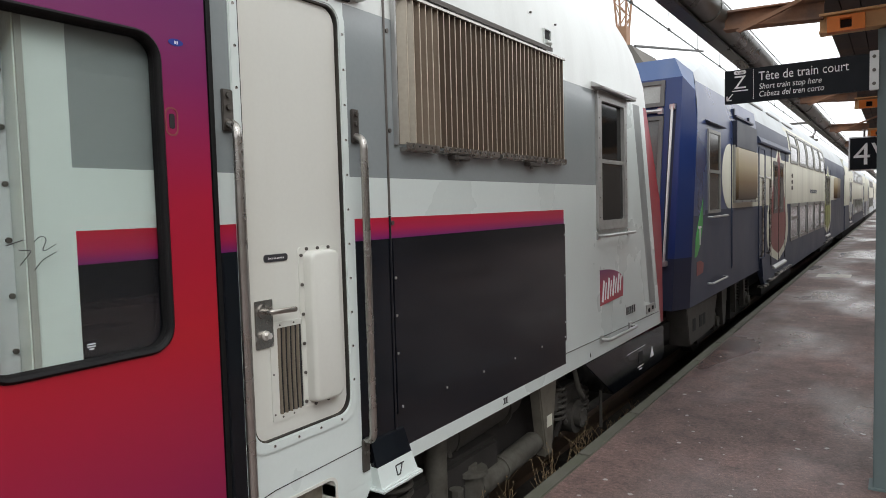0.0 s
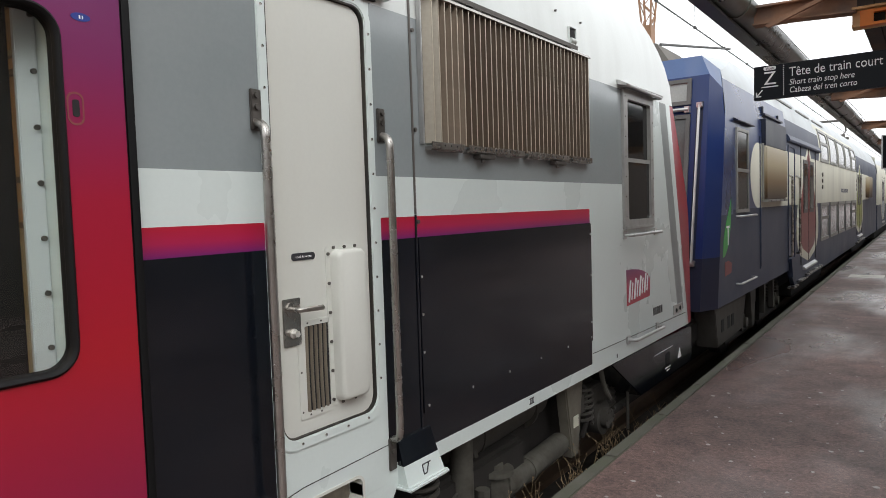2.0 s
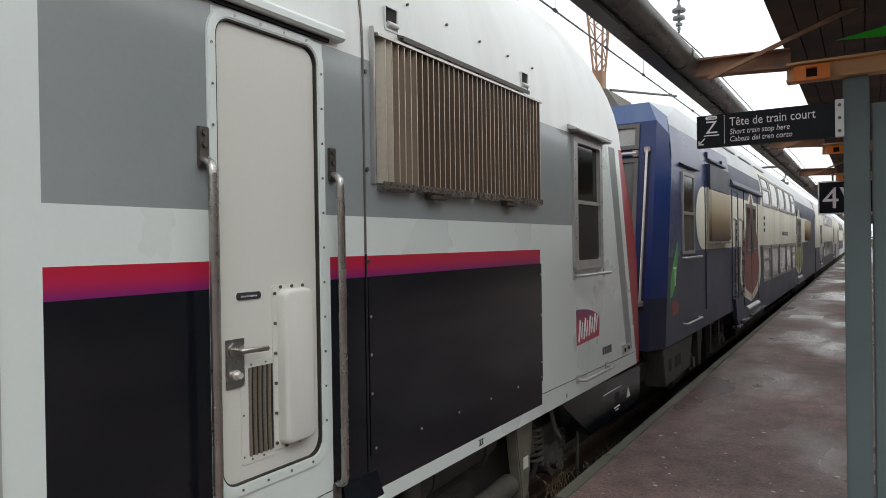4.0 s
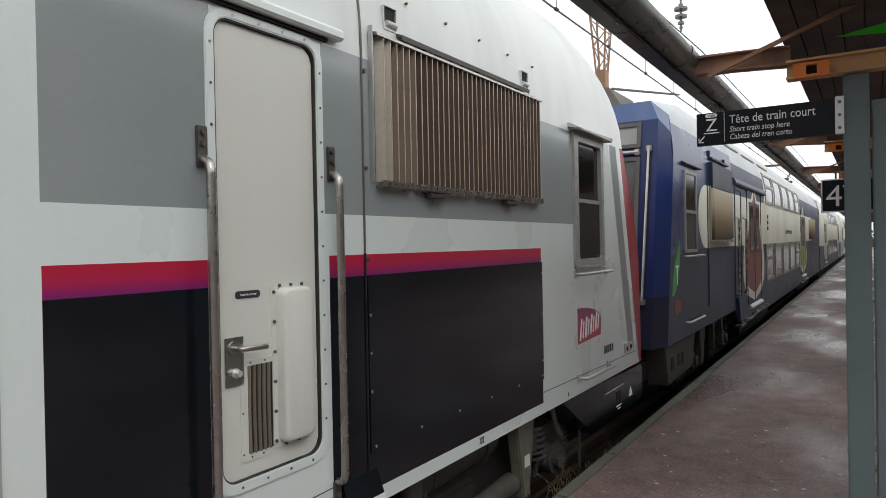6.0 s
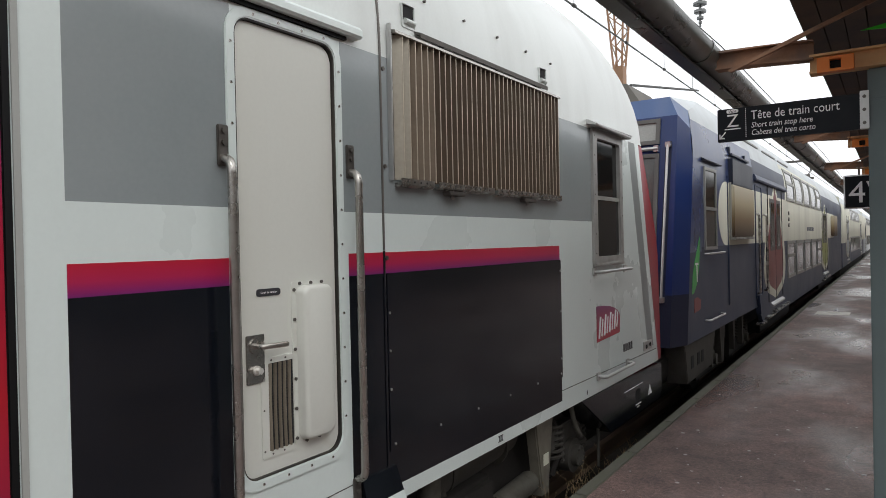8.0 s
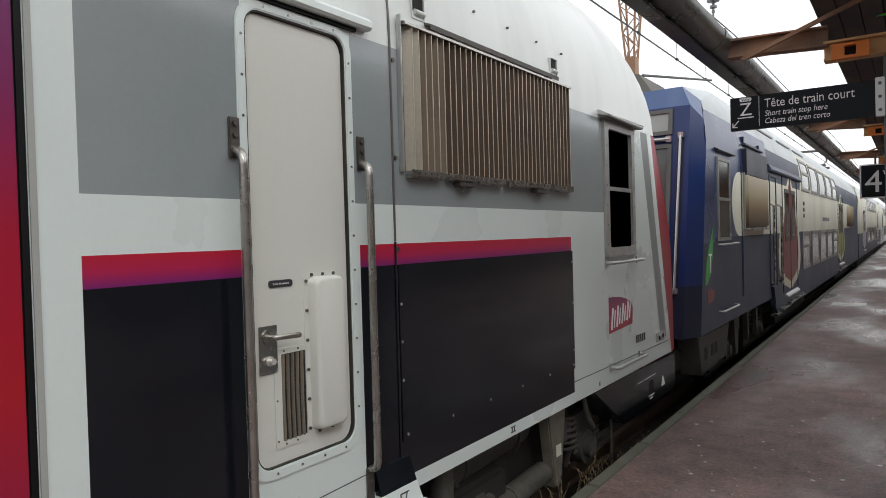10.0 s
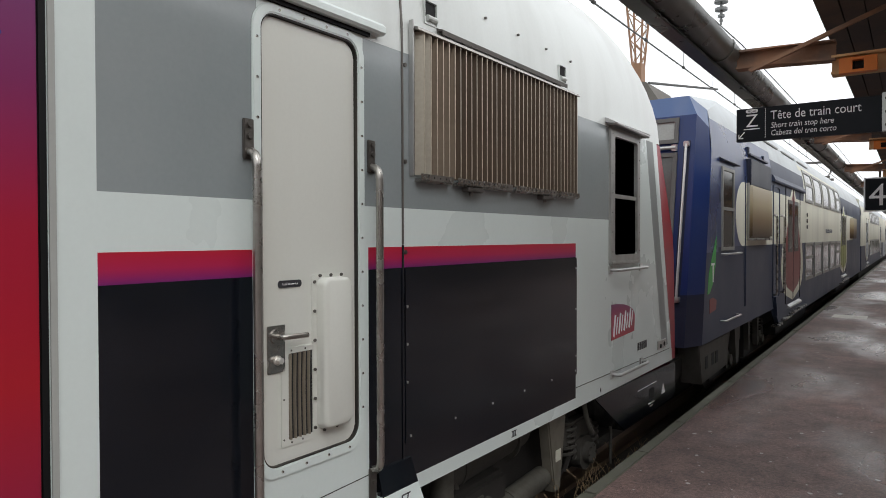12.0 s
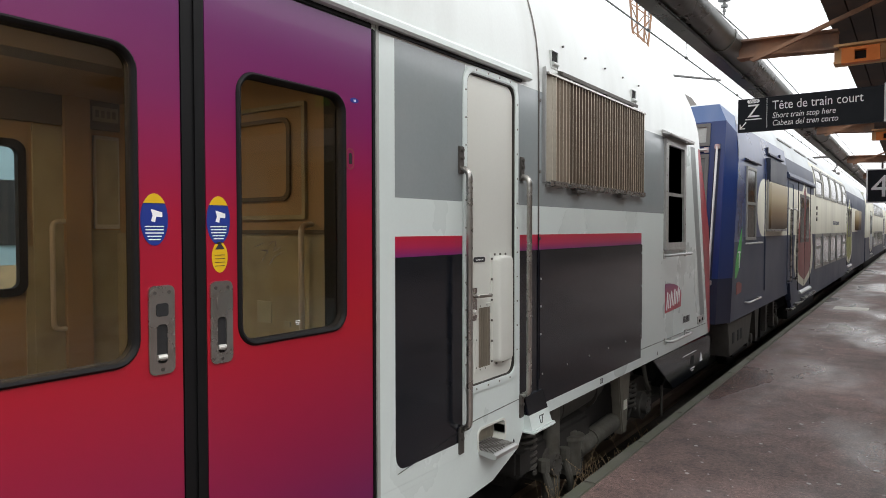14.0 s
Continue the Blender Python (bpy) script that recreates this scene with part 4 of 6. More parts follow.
# hand rails with bolted plates
for y, z0, z1, dy in ((1.515, 0.52, 1.97, -0.008), (2.165, 0.56, 1.97, -0.012)):
    bm = bmesh.new()
    tube(bm, bend([(XS + 0.01, y, z1 - 0.06), (XS + 0.062, y + dy, z1 - 0.065), (XS + 0.062, y + dy, z0 + 0.065), (XS + 0.01, y, z0 + 0.06)], 0.05), 0.0165, 12)
    rail = part("hand_rail", bm, STEEL, white_car, "worn stainless steel hand rail")
    for z in (z1 - 0.01, z0 + 0.0):
        bm = bmesh.new()
        box(bm, XS, XS + 0.012, y - 0.022, y + 0.022, z - 0.075, z + 0.065, bev=0.003)
        disc_studs(bm, [(y, z + 0.045), (y, z + 0.005)], XS + 0.011, 0.011, 0.010, 8)
        part("rail_plate", bm, DARKSTEEL, rail)

# the ventilation grille
GY0, GY1, GZ0, GZ1 = 2.458, 4.262, 1.905, 2.572
# flat dark backing, coloured as the shade between the fins
bm = bmesh.new()
box(bm, XS, XS + 0.002, GY0, GY1, GZ0, GZ1)
grille = part("ventilation_grille", bm, FINBACK, white_car, "sooty brown grille of upright fins", smooth=0)
bm = bmesh.new()
box(bm, XS, XS + 0.026, GY0 - 0.022, GY0 - 0.012, GZ0 - 0.01, GZ1 + 0.035, bev=0.003)
part("side_strip", bm, ALU, grille, "tall aluminium edge strip")
bm = bmesh.new()
box(bm, XS, XS + 0.010, GY0 + 0.004, GY0 + 0.010, GZ0 - 0.006, GZ1 - 0.01, bev=0.002)
box(bm, XS, XS + 0.016, GY0 - 0.004, GY0 + 0.0005, GZ0 - 0.006, GZ1 - 0.004, bev=0.002)
part("side_channel", bm, STEEL, grille)
bm = bmesh.new()
prism(bm, [(XS, GZ1 - 0.004), (XS + 0.040, GZ1 - 0.012), (XS + 0.044, GZ1 - 0.010), (XS + 0.040, GZ1 + 0.004), (XS, GZ1 + 0.014)], GY0 - 0.006, GY1 + 0.012, axis="y")
part("top_rail", bm, STEEL, grille, "pale bent top rail")
NF = 35
ALUDULL = mat("pale_fins", (0.36, 0.33, 0.27), 0.5, 0.3, vary=0.25, scale=3, bump=0.1, dirt=(0.2, 0.16, 0.11), dirt_amount=0.6, streak=True)
def fin_mesh(paint, chord, back):
    """An upright fin with a folded lip, coloured brighter as if it catches light."""
    bm = bmesh.new()
    prism(bm, [(XS + 0.002, back), (XS + chord, 0.0), (XS + chord, 0.0016), (XS + 0.002, back + 0.0016)], GZ0 - 0.004, GZ1 - 0.008, axis="z")
    prism(bm, [(XS + chord - 0.001, -0.0005), (XS + chord + 0.0015, -0.0005), (XS + chord + 0.0015, 0.0050), (XS + chord - 0.001, 0.0050)], GZ0 - 0.004, GZ1 - 0.008, 1, axis="z")
    return part("fin", bm, [paint, FINLIP], grille, smooth=0)
MIDFIN = mat("mid_brown_fins", (0.24, 0.19, 0.14), 0.55, 0.25, vary=0.35, scale=4, bump=0.1, dirt=(0.10, 0.075, 0.05), dirt_amount=0.8, streak=True)
# the fins go from pale over mid to dark brown along the row
pale_fin, mid, worn = fin_mesh(ALUDULL, 0.036, -0.030), fin_mesh(MIDFIN, 0.036, -0.014), fin_mesh(FIN, 0.036, -0.010)
for k in range(NF):
    fin = {0: pale_fin, 2: mid, 6: worn}.get(k) or link("fin", (pale_fin if k < 2 else mid if k < 6 else worn).data, grille)
    fin.location = (0, 2.508 + k * 0.0511, 0)
for y0, y1 in ((2.478, 2.745), (2.785, 3.345), (3.385, 3.945), (3.975, 4.275)):
    bm = bmesh.new()
    prism(bm, [(XS, GZ0 - 0.036), (XS + 0.030, GZ0 - 0.036), (XS + 0.042, GZ0 - 0.026), (XS + 0.042, GZ0 + 0.002), (XS + 0.039, GZ0 + 0.002), (XS + 0.037, GZ0 - 0.018), (XS, GZ0 - 0.018)], y0, y1, axis="y")
    tray = part("drip_tray", bm, STEEL, grille, smooth=0)
    studs(tray, "tray_hole", [(y0 + 0.05 * (j + 1), GZ0 - 0.012) for j in range(int((y1 - y0) / 0.05) - 1)], XS + 0.0418, 0.005, 0.0012, DARK, 6)
for y in (2.95, 3.80):
    bm = bmesh.new()
    box(bm, XS, XS + 0.045, y - 0.075, y + 0.075, GZ0 - 0.060, GZ0 - 0.037, bev=0.004)
    rod(bm, (XS + 0.03, y - 0.03, GZ0 - 0.078), (XS + 0.03, y - 0.03, GZ0 - 0.058), 0.010, 8)
    part("grille_clip", bm, DARKSTEEL, grille)
bm = bmesh.new()
prism(bm, [(XS - 0.02, GZ1 + 0.044), (XS + 0.028, GZ1 + 0.034), (XS + 0.028, GZ1 + 0.018), (XS + 0.032, GZ1 + 0.018), (XS + 0.034, GZ1 + 0.042), (XS - 0.02, GZ1 + 0.062)], 2.665, 4.10, axis="y")
hood = part("grille_hood", bm, DARKSTEEL, grille, "dark bent hood strip", smooth=0)
for y in (2.86, 3.42, 3.93):
    bm = bmesh.new()
    box(bm, XS, XS + 0.034, y, y + 0.07, GZ1 + 0.010, GZ1 + 0.024, bev=0.003)
    part("hood_latch", bm, GRIMELIGHT, hood)

# pockets with a pin above the grille, and studs on the eave
for y in (2.617, 4.103):
    bm = bmesh.new()
    zc = 2.685
    xo = XS - section(2.63) + 0.004
    ring(bm, roundrect(y - 0.052, y + 0.052, zc - 0.058, zc + 0.058, 0.008, 2), roundrect(y - 0.047, y + 0.047, zc - 0.053, zc + 0.053, 0.004, 2), xo - 0.07, xo)
    # dark block near the surface, coloured as the shade of a deeper hollow
    box(bm, xo - 0.06, xo - 0.008, y - 0.046, y + 0.046, zc - 0.05, zc + 0.05, 1)
    rod(bm, (xo - 0.002, y - 0.03, zc - 0.025), (xo - 0.002, y + 0.046, zc - 0.025), 0.014, 10)
    part("lifting_pocket", bm, [ROOFW, DARK], white_car, "dark pocket with a pale pin", smooth=0)
bm = bmesh.new()
for k in range(5):
    y = 2.78 + 0.3725 * k
    z = 2.808
    rod(bm, (XS - section(z) - 0.01, y, z), (XS - section(z) + 0.012, y, z), 0.007, 6)
tagged(part("eave_studs", bm, DARKSTEEL, white_car), kind="stuff")

# rounded foot of the charcoal field
bm = bmesh.new()
prism(bm, [(0.984, 0.504)] + [(0.985 + 0.07 - 0.07 * math.cos(a), 0.505 + 0.07 - 0.07 * math.sin(a)) for a in [radians(90 - 15 * k) for k in range(7)]], XS - 0.001, XS + 0.0015)
part("paint_corner", bm, WHITE, white_car, smooth=0)

# bolted charcoal panel
bm = bmesh.new()
box(bm, XS, XS + 0.008, 2.395, 4.309, 0.668, 1.473, bev=0.003)
panel = part("bolted_panel", bm, CHARCOAL, white_car, "charcoal bolted access panel")
studs(panel, "panel_bolt", [(2.432 + 0.370 * k, 0.699) for k in range(6)] + [(2.409, 0.95), (2.409, 1.124), (2.409, 1.296), (4.29, 0.80), (4.29, 1.122), (4.29, 1.40)], XS + 0.007, 0.007, 0.004, ALU)
bm = bmesh.new()
rng = random.Random(5)
for k in range(16):
    y, z = rng.uniform(2.42, 2.72), rng.uniform(1.28, 1.44)
    prism(bm, [(y, z), (y + 0.003, z), (y + 0.008, z + 0.012)], XS + 0.005, XS + 0.0068)
tagged(part("paint_chips", bm, PALE, panel, "pale chips in the paint", smooth=0), kind="stuff")

# cab side window
WINFRAME = mat("grey_window_metal", (0.40, 0.40, 0.385), 0.4, 0.35, vary=0.12, scale=6, bump=0.04, dirt=(0.2, 0.19, 0.16), dirt_amount=0.5)
CABGLASS = mat("dark_cab_glass", (0.008, 0.009, 0.009), 0.04, vary=0.3, scale=1.5, bump=0.0)
CABGLASS.node_tree.nodes["Principled BSDF"].inputs["Specular IOR Level"].default_value = 0.36
bm = bmesh.new()
ring(bm, roundrect(4.915, 5.575, 1.400, 2.457, 0.02, 2), roundrect(CABW[0] + 0.055, CABW[1] - 0.04, CABW[2] + 0.055, CABW[3] - 0.045, 0.02, 2), XS - 0.06, XS + 0.022)
box(bm, XS - 0.03, XS + 0.012, CABW[0] + 0.02, CABW[1] - 0.02, 1.915, 1.945)
box(bm, XS, XS + 0.03, 4.925, 5.565, 1.40, 1.425, bev=0.004)
cabwin = part("cab_window", bm, WINFRAME, white_car, "two-part cab window in an aluminium frame", smooth=0)
for z0, z1, x in ((1.47, 1.925, -0.002), (1.935, 2.40, -0.014)):
    bm = bmesh.new()
    box(bm, XS + x, XS + x + 0.005, CABW[0] + 0.02, CABW[1] - 0.02, z0, z1)
    part("pane", bm, CABGLASS, cabwin, smooth=0)
studs(cabwin, "frame_screw", [(4.945, 1.50 + 0.15 * k) for k in range(7)] + [(5.555, 1.50 + 0.15 * k) for k in range(7)], XS + 0.0215, 0.006, 0.003, DARKSTEEL, 6)
bm = bmesh.new()
prism(bm, [(XS, 2.475), (XS + 0.075, 2.462), (XS + 0.08, 2.472), (XS + 0.02, 2.505), (XS, 2.51)], 4.84, 5.66, axis="y")
tube(bm, bend([(XS, 4.89, 2.47), (XS + 0.07, 4.89, 2.465), (XS + 0.07, 5.66, 2.455), (XS, 5.66, 2.46)], 0.03), 0.012)
part("window_hood", bm, ALU, cabwin)
for y0, y1, z, r in ((4.92, 5.66, 1.36, 0.012), (4.96, 5.68, 0.555, 0.013)):
    bm = bmesh.new()
    tube(bm, bend([(XS, y0 + 0.02, z), (XS + 0.07, y0 + 0.02, z), (XS + 0.07, y1 - 0.02, z), (XS, y1 - 0.02, z)], 0.03), r)
    box(bm, XS, XS + 0.012, y0 - 0.01, y0 + 0.05, z - 0.03, z + 0.03)
    box(bm, XS, XS + 0.012, y1 - 0.05, y1 + 0.01, z - 0.03, z + 0.03)
    part("grab_rail", bm, ALU, white_car, "short aluminium grab rail")
bm = bmesh.new()
box(bm, XS - 1.0, XS - 0.98, 4.6, 5.8, 0.5, 2.6)
box(bm, XS - 1.0, XS - 0.08, 4.6, 4.62, 0.5, 2.6)
box(bm, XS - 1.0, XS - 0.08, 5.78, 5.8, 0.5, 2.6)
box(bm, XS - 1.0, XS - 0.08, 4.6, 5.8, 0.5, 0.52)
box(bm, XS - 1.0, XS - 0.08, 4.6, 5.8, 2.58, 2.6)
box(bm, XS - 0.75, XS - 0.35, 5.0, 5.35, 0.9, 1.75, bev=0.04)
part("cab_lining", bm, CABIN, white_car, "dark cab interior", smooth=0)

# emblem: red and purple shield with pale strokes
LOGO = gradient("emblem_paint", [(0.0, (0.42, 0.012, 0.03)), (0.55, (0.36, 0.012, 0.05)), (1.0, (0.17, 0.012, 0.12))], 0.80, 1.10)
bm = bmesh.new()
shape = [(4.975, 0.815), (4.975, 1.092)] + [(4.975 + 0.53 * math.sin(a), 1.092 - 0.13 * (1 - math.cos(a))) for a in [radians(15 * k) for k in range(1, 7)]] + [(5.49, 0.80)]
shape[-1] = (5.49, 0.835)
prism(bm, shape, XS, XS + 0.003)
emblem = part("emblem", bm, LOGO, white_car, "red and purple shield emblem with pale strokes", smooth=0)
bm = bmesh.new()
def stroke(pts, r=0.011):
    for a, b in zip(pts, pts[1:]):
        d = Vector((b[0] - a[0], b[1] - a[1])).normalized() * r
        nrm = Vector((-d.y, d.x))
        q = [(a[0] - d.x + nrm.x, a[1] - d.y + nrm.y), (b[0] + d.x + nrm.x, b[1] + d.y + nrm.y), (b[0] + d.x - nrm.x, b[1] + d.y - nrm.y), (a[0] - d.x - nrm.x, a[1] - d.y - nrm.y)]
        prism(bm, q, XS + 0.002, XS + 0.0045)
for k in range(4):
    y = 5.02 + 0.115 * k
    stroke([(y, 0.855 + 0.012 * k), (y + 0.03, 0.99 + 0.008 * k)], 0.016)
    stroke([(y + 0.055, 0.862 + 0.012 * k), (y + 0.08, 0.975 + 0.008 * k)], 0.010)
part("emblem_strokes", bm, PALE, emblem, smooth=0)
# running number as plain bars, and small marks
bm = bmesh.new()
for k in range(5):
    box(bm, XS, XS + 0.002, 5.58 + k * 0.05, 5.612 + k * 0.05, 0.655, 0.72)
part("number_bars", bm, INK, white_car, "row of short dark bars", smooth=0)
bm = bmesh.new()
box(bm, XS, XS + 0.008, 6.12, 6.36, 0.585, 0.665)
sock = part("socket_plate", bm, ALU, white_car, smooth=0)
bm = bmesh.new()
bm.free()
studs(sock, "socket_cap", [(6.19, 0.615), (6.30, 0.625)], XS + 0.007, 0.02, 0.006, DARK, 10)
bm = bmesh.new()
tube(bm, [(XS + 0.001, 4.31, 0.575), (XS + 0.001, 6.5, 0.555)], 0.0025, 5)
part("seam", bm, DARK, white_car)
bm = bmesh.new()
for y in (3.45, 3.50):
    box(bm, XS, XS + 0.002, 3.41 + (y - 3.45) * 0.5, 3.422 + (y - 3.45) * 0.5, 0.455, 0.485)
box(bm, XS, XS + 0.002, 3.40, 3.455, 0.452, 0.457)
box(bm, XS, XS + 0.002, 3.40, 3.455, 0.483, 0.488)
box(bm, XS, XS + 0.002, 4.75, 4.765, 0.46, 0.49)
prism(bm, [(2.07, 0.36), (2.09, 0.36), (2.08, 0.38)], XS, XS + 0.002)
tagged(part("small_marks", bm, INK, white_car, smooth=0), kind="stuff")

bm = bmesh.new()
tube(bm, [(XS + 0.0005, 1.0, 0.490), (XS + 0.0005, 1.66, 0.585), (XS + 0.0005, 2.19, 0.600)], 0.002, 4)
part("seam", bm, DARK, white_car)

# wedge-shaped cover over the steps' hinge
bm = bmesh.new()
def loft(bm, rings, m_of=lambda k: 0):
    vs = [[bm.verts.new(p) for p in r] for r in rings]
    n = len(rings[0])
    for k, (a, b) in enumerate(zip(vs, vs[1:])):
        for i in range(n):
            bm.faces.new((a[i], a[(i + 1) % n], b[(i + 1) % n], b[i])).material_index = m_of(k)
    bm.faces.new(vs[0]).material_index = m_of(0)
    bm.faces.new(vs[-1]).material_index = m_of(len(rings) - 2)
loft(bm, [[(XS - 0.02, 2.205, z), (XS + d, 2.195, z), (XS + d, y, z), (XS - 0.02, y + 0.03, z)] for z, d, y in ((0.602, 0.012, 2.43), (0.492, 0.040, 2.445), (0.405, 0.062, 2.462))], lambda k: 1 if k == 0 else 0)
box(bm, XS - 0.02, XS + 0.082, 2.188, 2.480, 0.384, 0.406, 0, 0.008)
stepcover = part("step_cover", bm, [WHITE, CHARCOAL], white_car, "white wedge-shaped cover with a dark top")
bm = bmesh.new()
xf1 = XS + 0.056
for p, q in (((2.315, 0.425), (2.315, 0.465)), ((2.315, 0.465), (2.375, 0.465)), ((2.315, 0.425), (2.335, 0.425)), ((2.335, 0.425), (2.36, 0.462))):
    tilt = lambda z: XS + 0.062 - (z - 0.405) * 0.253
    rod(bm, (tilt(p[1]), *p), (tilt(q[1]), *q), 0.0035, 5)
part("cover_mark", bm, INK, stepcover, smooth=0)

# recessed step with a chequered tread
bm = bmesh.new()
ring(bm, roundrect(1.678, 1.987, 0.392, 0.533, 0.045, 6), roundrect(1.690, 1.975, 0.402, 0.521, 0.036, 6), XS - 0.074, XS + 0.004)
prism(bm, roundrect(1.684, 1.981, 0.396, 0.527, 0.04, 6), XS - 0.078, XS - 0.073, 1)
step = part("step_recess", bm, [CREAM, mat("grimy_recess", (0.20, 0.175, 0.135), 0.8, vary=0.5, scale=9)], white_car, "grimy recess with a fold-out step", smooth=40)
bm = bmesh.new()
prism(bm, [(XS - 0.07, 0.418), (XS + 0.095, 0.412), (XS + 0.112, 0.404), (XS + 0.112, 0.386), (XS + 0.085, 0.380), (XS - 0.07, 0.405)], 1.69, 1.93, axis="y")
tread = part("tread", bm, ALU, step, "aluminium step", smooth=0)
bm = bmesh.new()
for k in range(10):
    for s in (1, -1):
        y = 1.70 + 0.0245 * k
        e = min(1.924, max(1.696, y + s * 0.10))
        f = (e - y) / (s * 0.10)
        rod(bm, (XS - 0.06, y, 0.4185), (XS - 0.06 + 0.15 * f, e, 0.4185 - 0.0055 * f), 0.0028, 4)
part("tread_ribs", bm, DARKSTEEL, tread)

# running gear
bm = bmesh.new()
box(bm, XC - 1.2, XS - 0.35, 2.6, 6.2, -0.15, 0.22)
box(bm, XS - 0.5, XS - 0.2, 2.5, 3.7, -0.05, 0.15, 0, 0.03)
frame_ = part("bogie_frame", bm, GRIME, white_car, "dark grimy bogie frame", smooth=0)
for y in (2.95, 5.25):
    for sx in (XC - 0.75, XC + 0.75):
        bm = bmesh.new()
        rod(bm, (sx - 0.06, y, RAIL + 0.46), (sx + 0.06, y, RAIL + 0.46), 0.46, 36)
        rod(bm, (sx - 0.08, y, RAIL + 0.46), (sx + 0.08, y, RAIL + 0.46), 0.2, 20)
        part("wheel", bm, GRIME, white_car, "grimy steel wheel")
for y in (2.95, 4.92):
    bm = bmesh.new()
    rod(bm, (XS - 0.42, y, -0.06), (XS - 0.18, y, -0.06), 0.13, 20)
    rod(bm, (XS - 0.18, y, -0.06), (XS - 0.13, y, -0.06), 0.08, 16)
    part("axle_box", bm, GRIMELIGHT, frame_)
bm = bmesh.new()
rod(bm, (XS - 0.22, 3.42, -0.10), (XS - 0.22, 4.22, -0.06), 0.075, 24)
rod(bm, (XS - 0.22, 3.72, -0.085), (XS - 0.22, 3.735, -0.084), 0.084, 24)
rod(bm, (XS - 0.22, 4.22, -0.06), (XS - 0.22, 4.27, -0.058), 0.055, 18)
cylinder = part("brake_cylinder", bm, GEARGREY, frame_, "grimy grey-green cylinder")
bm = bmesh.new()
rod(bm, (XS - 0.22, 3.36, -0.24), (XS - 0.22, 3.36, 0.02), 0.085, 20)
rod(bm, (XS - 0.22, 3.36, 0.02), (XS - 0.22, 3.36, 0.05), 0.11, 20)
rod(bm, (XS - 0.22, 3.36, 0.05), (XS - 0.22, 3.36, 0.075), 0.05, 14)
part("valve_head", bm, GEARGREY, cylinder, "flanged upright valve head")
for y in (2.80, 3.12):
    bm = bmesh.new()
    tube(bm, bend([(XS - 0.16, y, -0.05), (XS - 0.12, y + 0.02, -0.20), (XS - 0.15, y + 0.10, -0.33), (XS - 0.25, y + 0.22, -0.36)], 0.05), 0.028, 10)
    rod(bm, (XS - 0.16, y, -0.06), (XS - 0.16, y, 0.02), 0.042, 8)
    part("pipe_elbow", bm, GEARGREY, frame_, "pale grimy pipe elbow")
for y in (2.72, 4.72, 5.16):
    bm = bmesh.new()
    n = 6
    tube(bm, [(XS - 0.28 + 0.085 * math.cos(2 * math.pi * k / 14), y + 0.085 * math.sin(2 * math.pi * k / 14), -0.06 + 0.045 * k / 14) for k in range(14 * n + 1)], 0.014, 6)
    part("coil_spring", bm, GRIMELIGHT, frame_, "grimy coil spring")
for y in (2.95, 4.92):
    spots = [(y + 0.062 * math.cos(math.pi * k / 3), -0.06 + 0.062 * math.sin(math.pi * k / 3)) for k in range(6)]
    studs(frame_, "cover_bolt", spots, XS - 0.13, 0.010, 0.010, GRIMELIGHT, 6)
bm = bmesh.new()
prism(bm, [(4.52, 0.20), (5.30, 0.20), (5.38, 0.10), (5.30, 0.04), (4.60, 0.04), (4.50, 0.10)], XS - 0.36, XS - 0.22, bev=0.012)
part("axle_yoke", bm, GRIMELIGHT, frame_, "grimy cast axle yoke")
bm = bmesh.new()
tube(bm, bend([(XS - 0.12, 4.72, 0.38), (XS - 0.10, 4.76, 0.20), (XS - 0.10, 4.86, 0.10), (XS - 0.16, 4.92, 0.16)], 0.06), 0.020, 8)
part("brake_hose", bm, GEARGREY, frame_, "looped pale hose")
bm = bmesh.new()
rod(bm, (XS - 0.10, 5.22, 0.38), (XS - 0.10, 5.22, -0.22), 0.013, 8)
part("sand_pipe", bm, GRIMELIGHT, frame_, "thin upright sanding pipe")
bm = bmesh.new()
rod(bm, (XS - 0.42, 3.15, 0.25), (XS - 0.42, 4.12, 0.30), 0.17, 24)
for y in (3.30, 3.95):
    rod(bm, (XS - 0.42, y, 0.258), (XS - 0.42, y + 0.03, 0.26), 0.178, 24)
part("reservoir", bm, GRIMELIGHT, frame_, "grimy drum under the floor")
bm = bmesh.new()
prism(bm, [(4.17, 0.36), (4.46, 0.36), (4.36, -0.17), (4.27, -0.17)], XS - 0.22, XS - 0.14, bev=0.01)
hanger = part("hanger_bracket", bm, mat("putty_paint", (0.17, 0.155, 0.125), 0.7, vary=0.2, scale=5, dirt=(0.06, 0.05, 0.04), dirt_amount=0.6), white_car, "tapered putty-coloured bracket", smooth=0)
bm = bmesh.new()
box(bm, XS - 0.141, XS - 0.136, 4.28, 4.36, 0.04, 0.12)
part("bracket_label", bm, COACHWHITE, hanger, smooth=0)
bm = bmesh.new()
rod(bm, (XS - 0.2, 2.98, -0.30), (XS - 0.2, 2.98, 0.36), 0.065, 16)
rod(bm, (XS - 0.2, 2.98, -0.42), (XS - 0.2, 2.98, -0.30), 0.03, 12)
part("vertical_damper", bm, GEARGREY, frame_, "thick upright damper")
bm = bmesh.new()
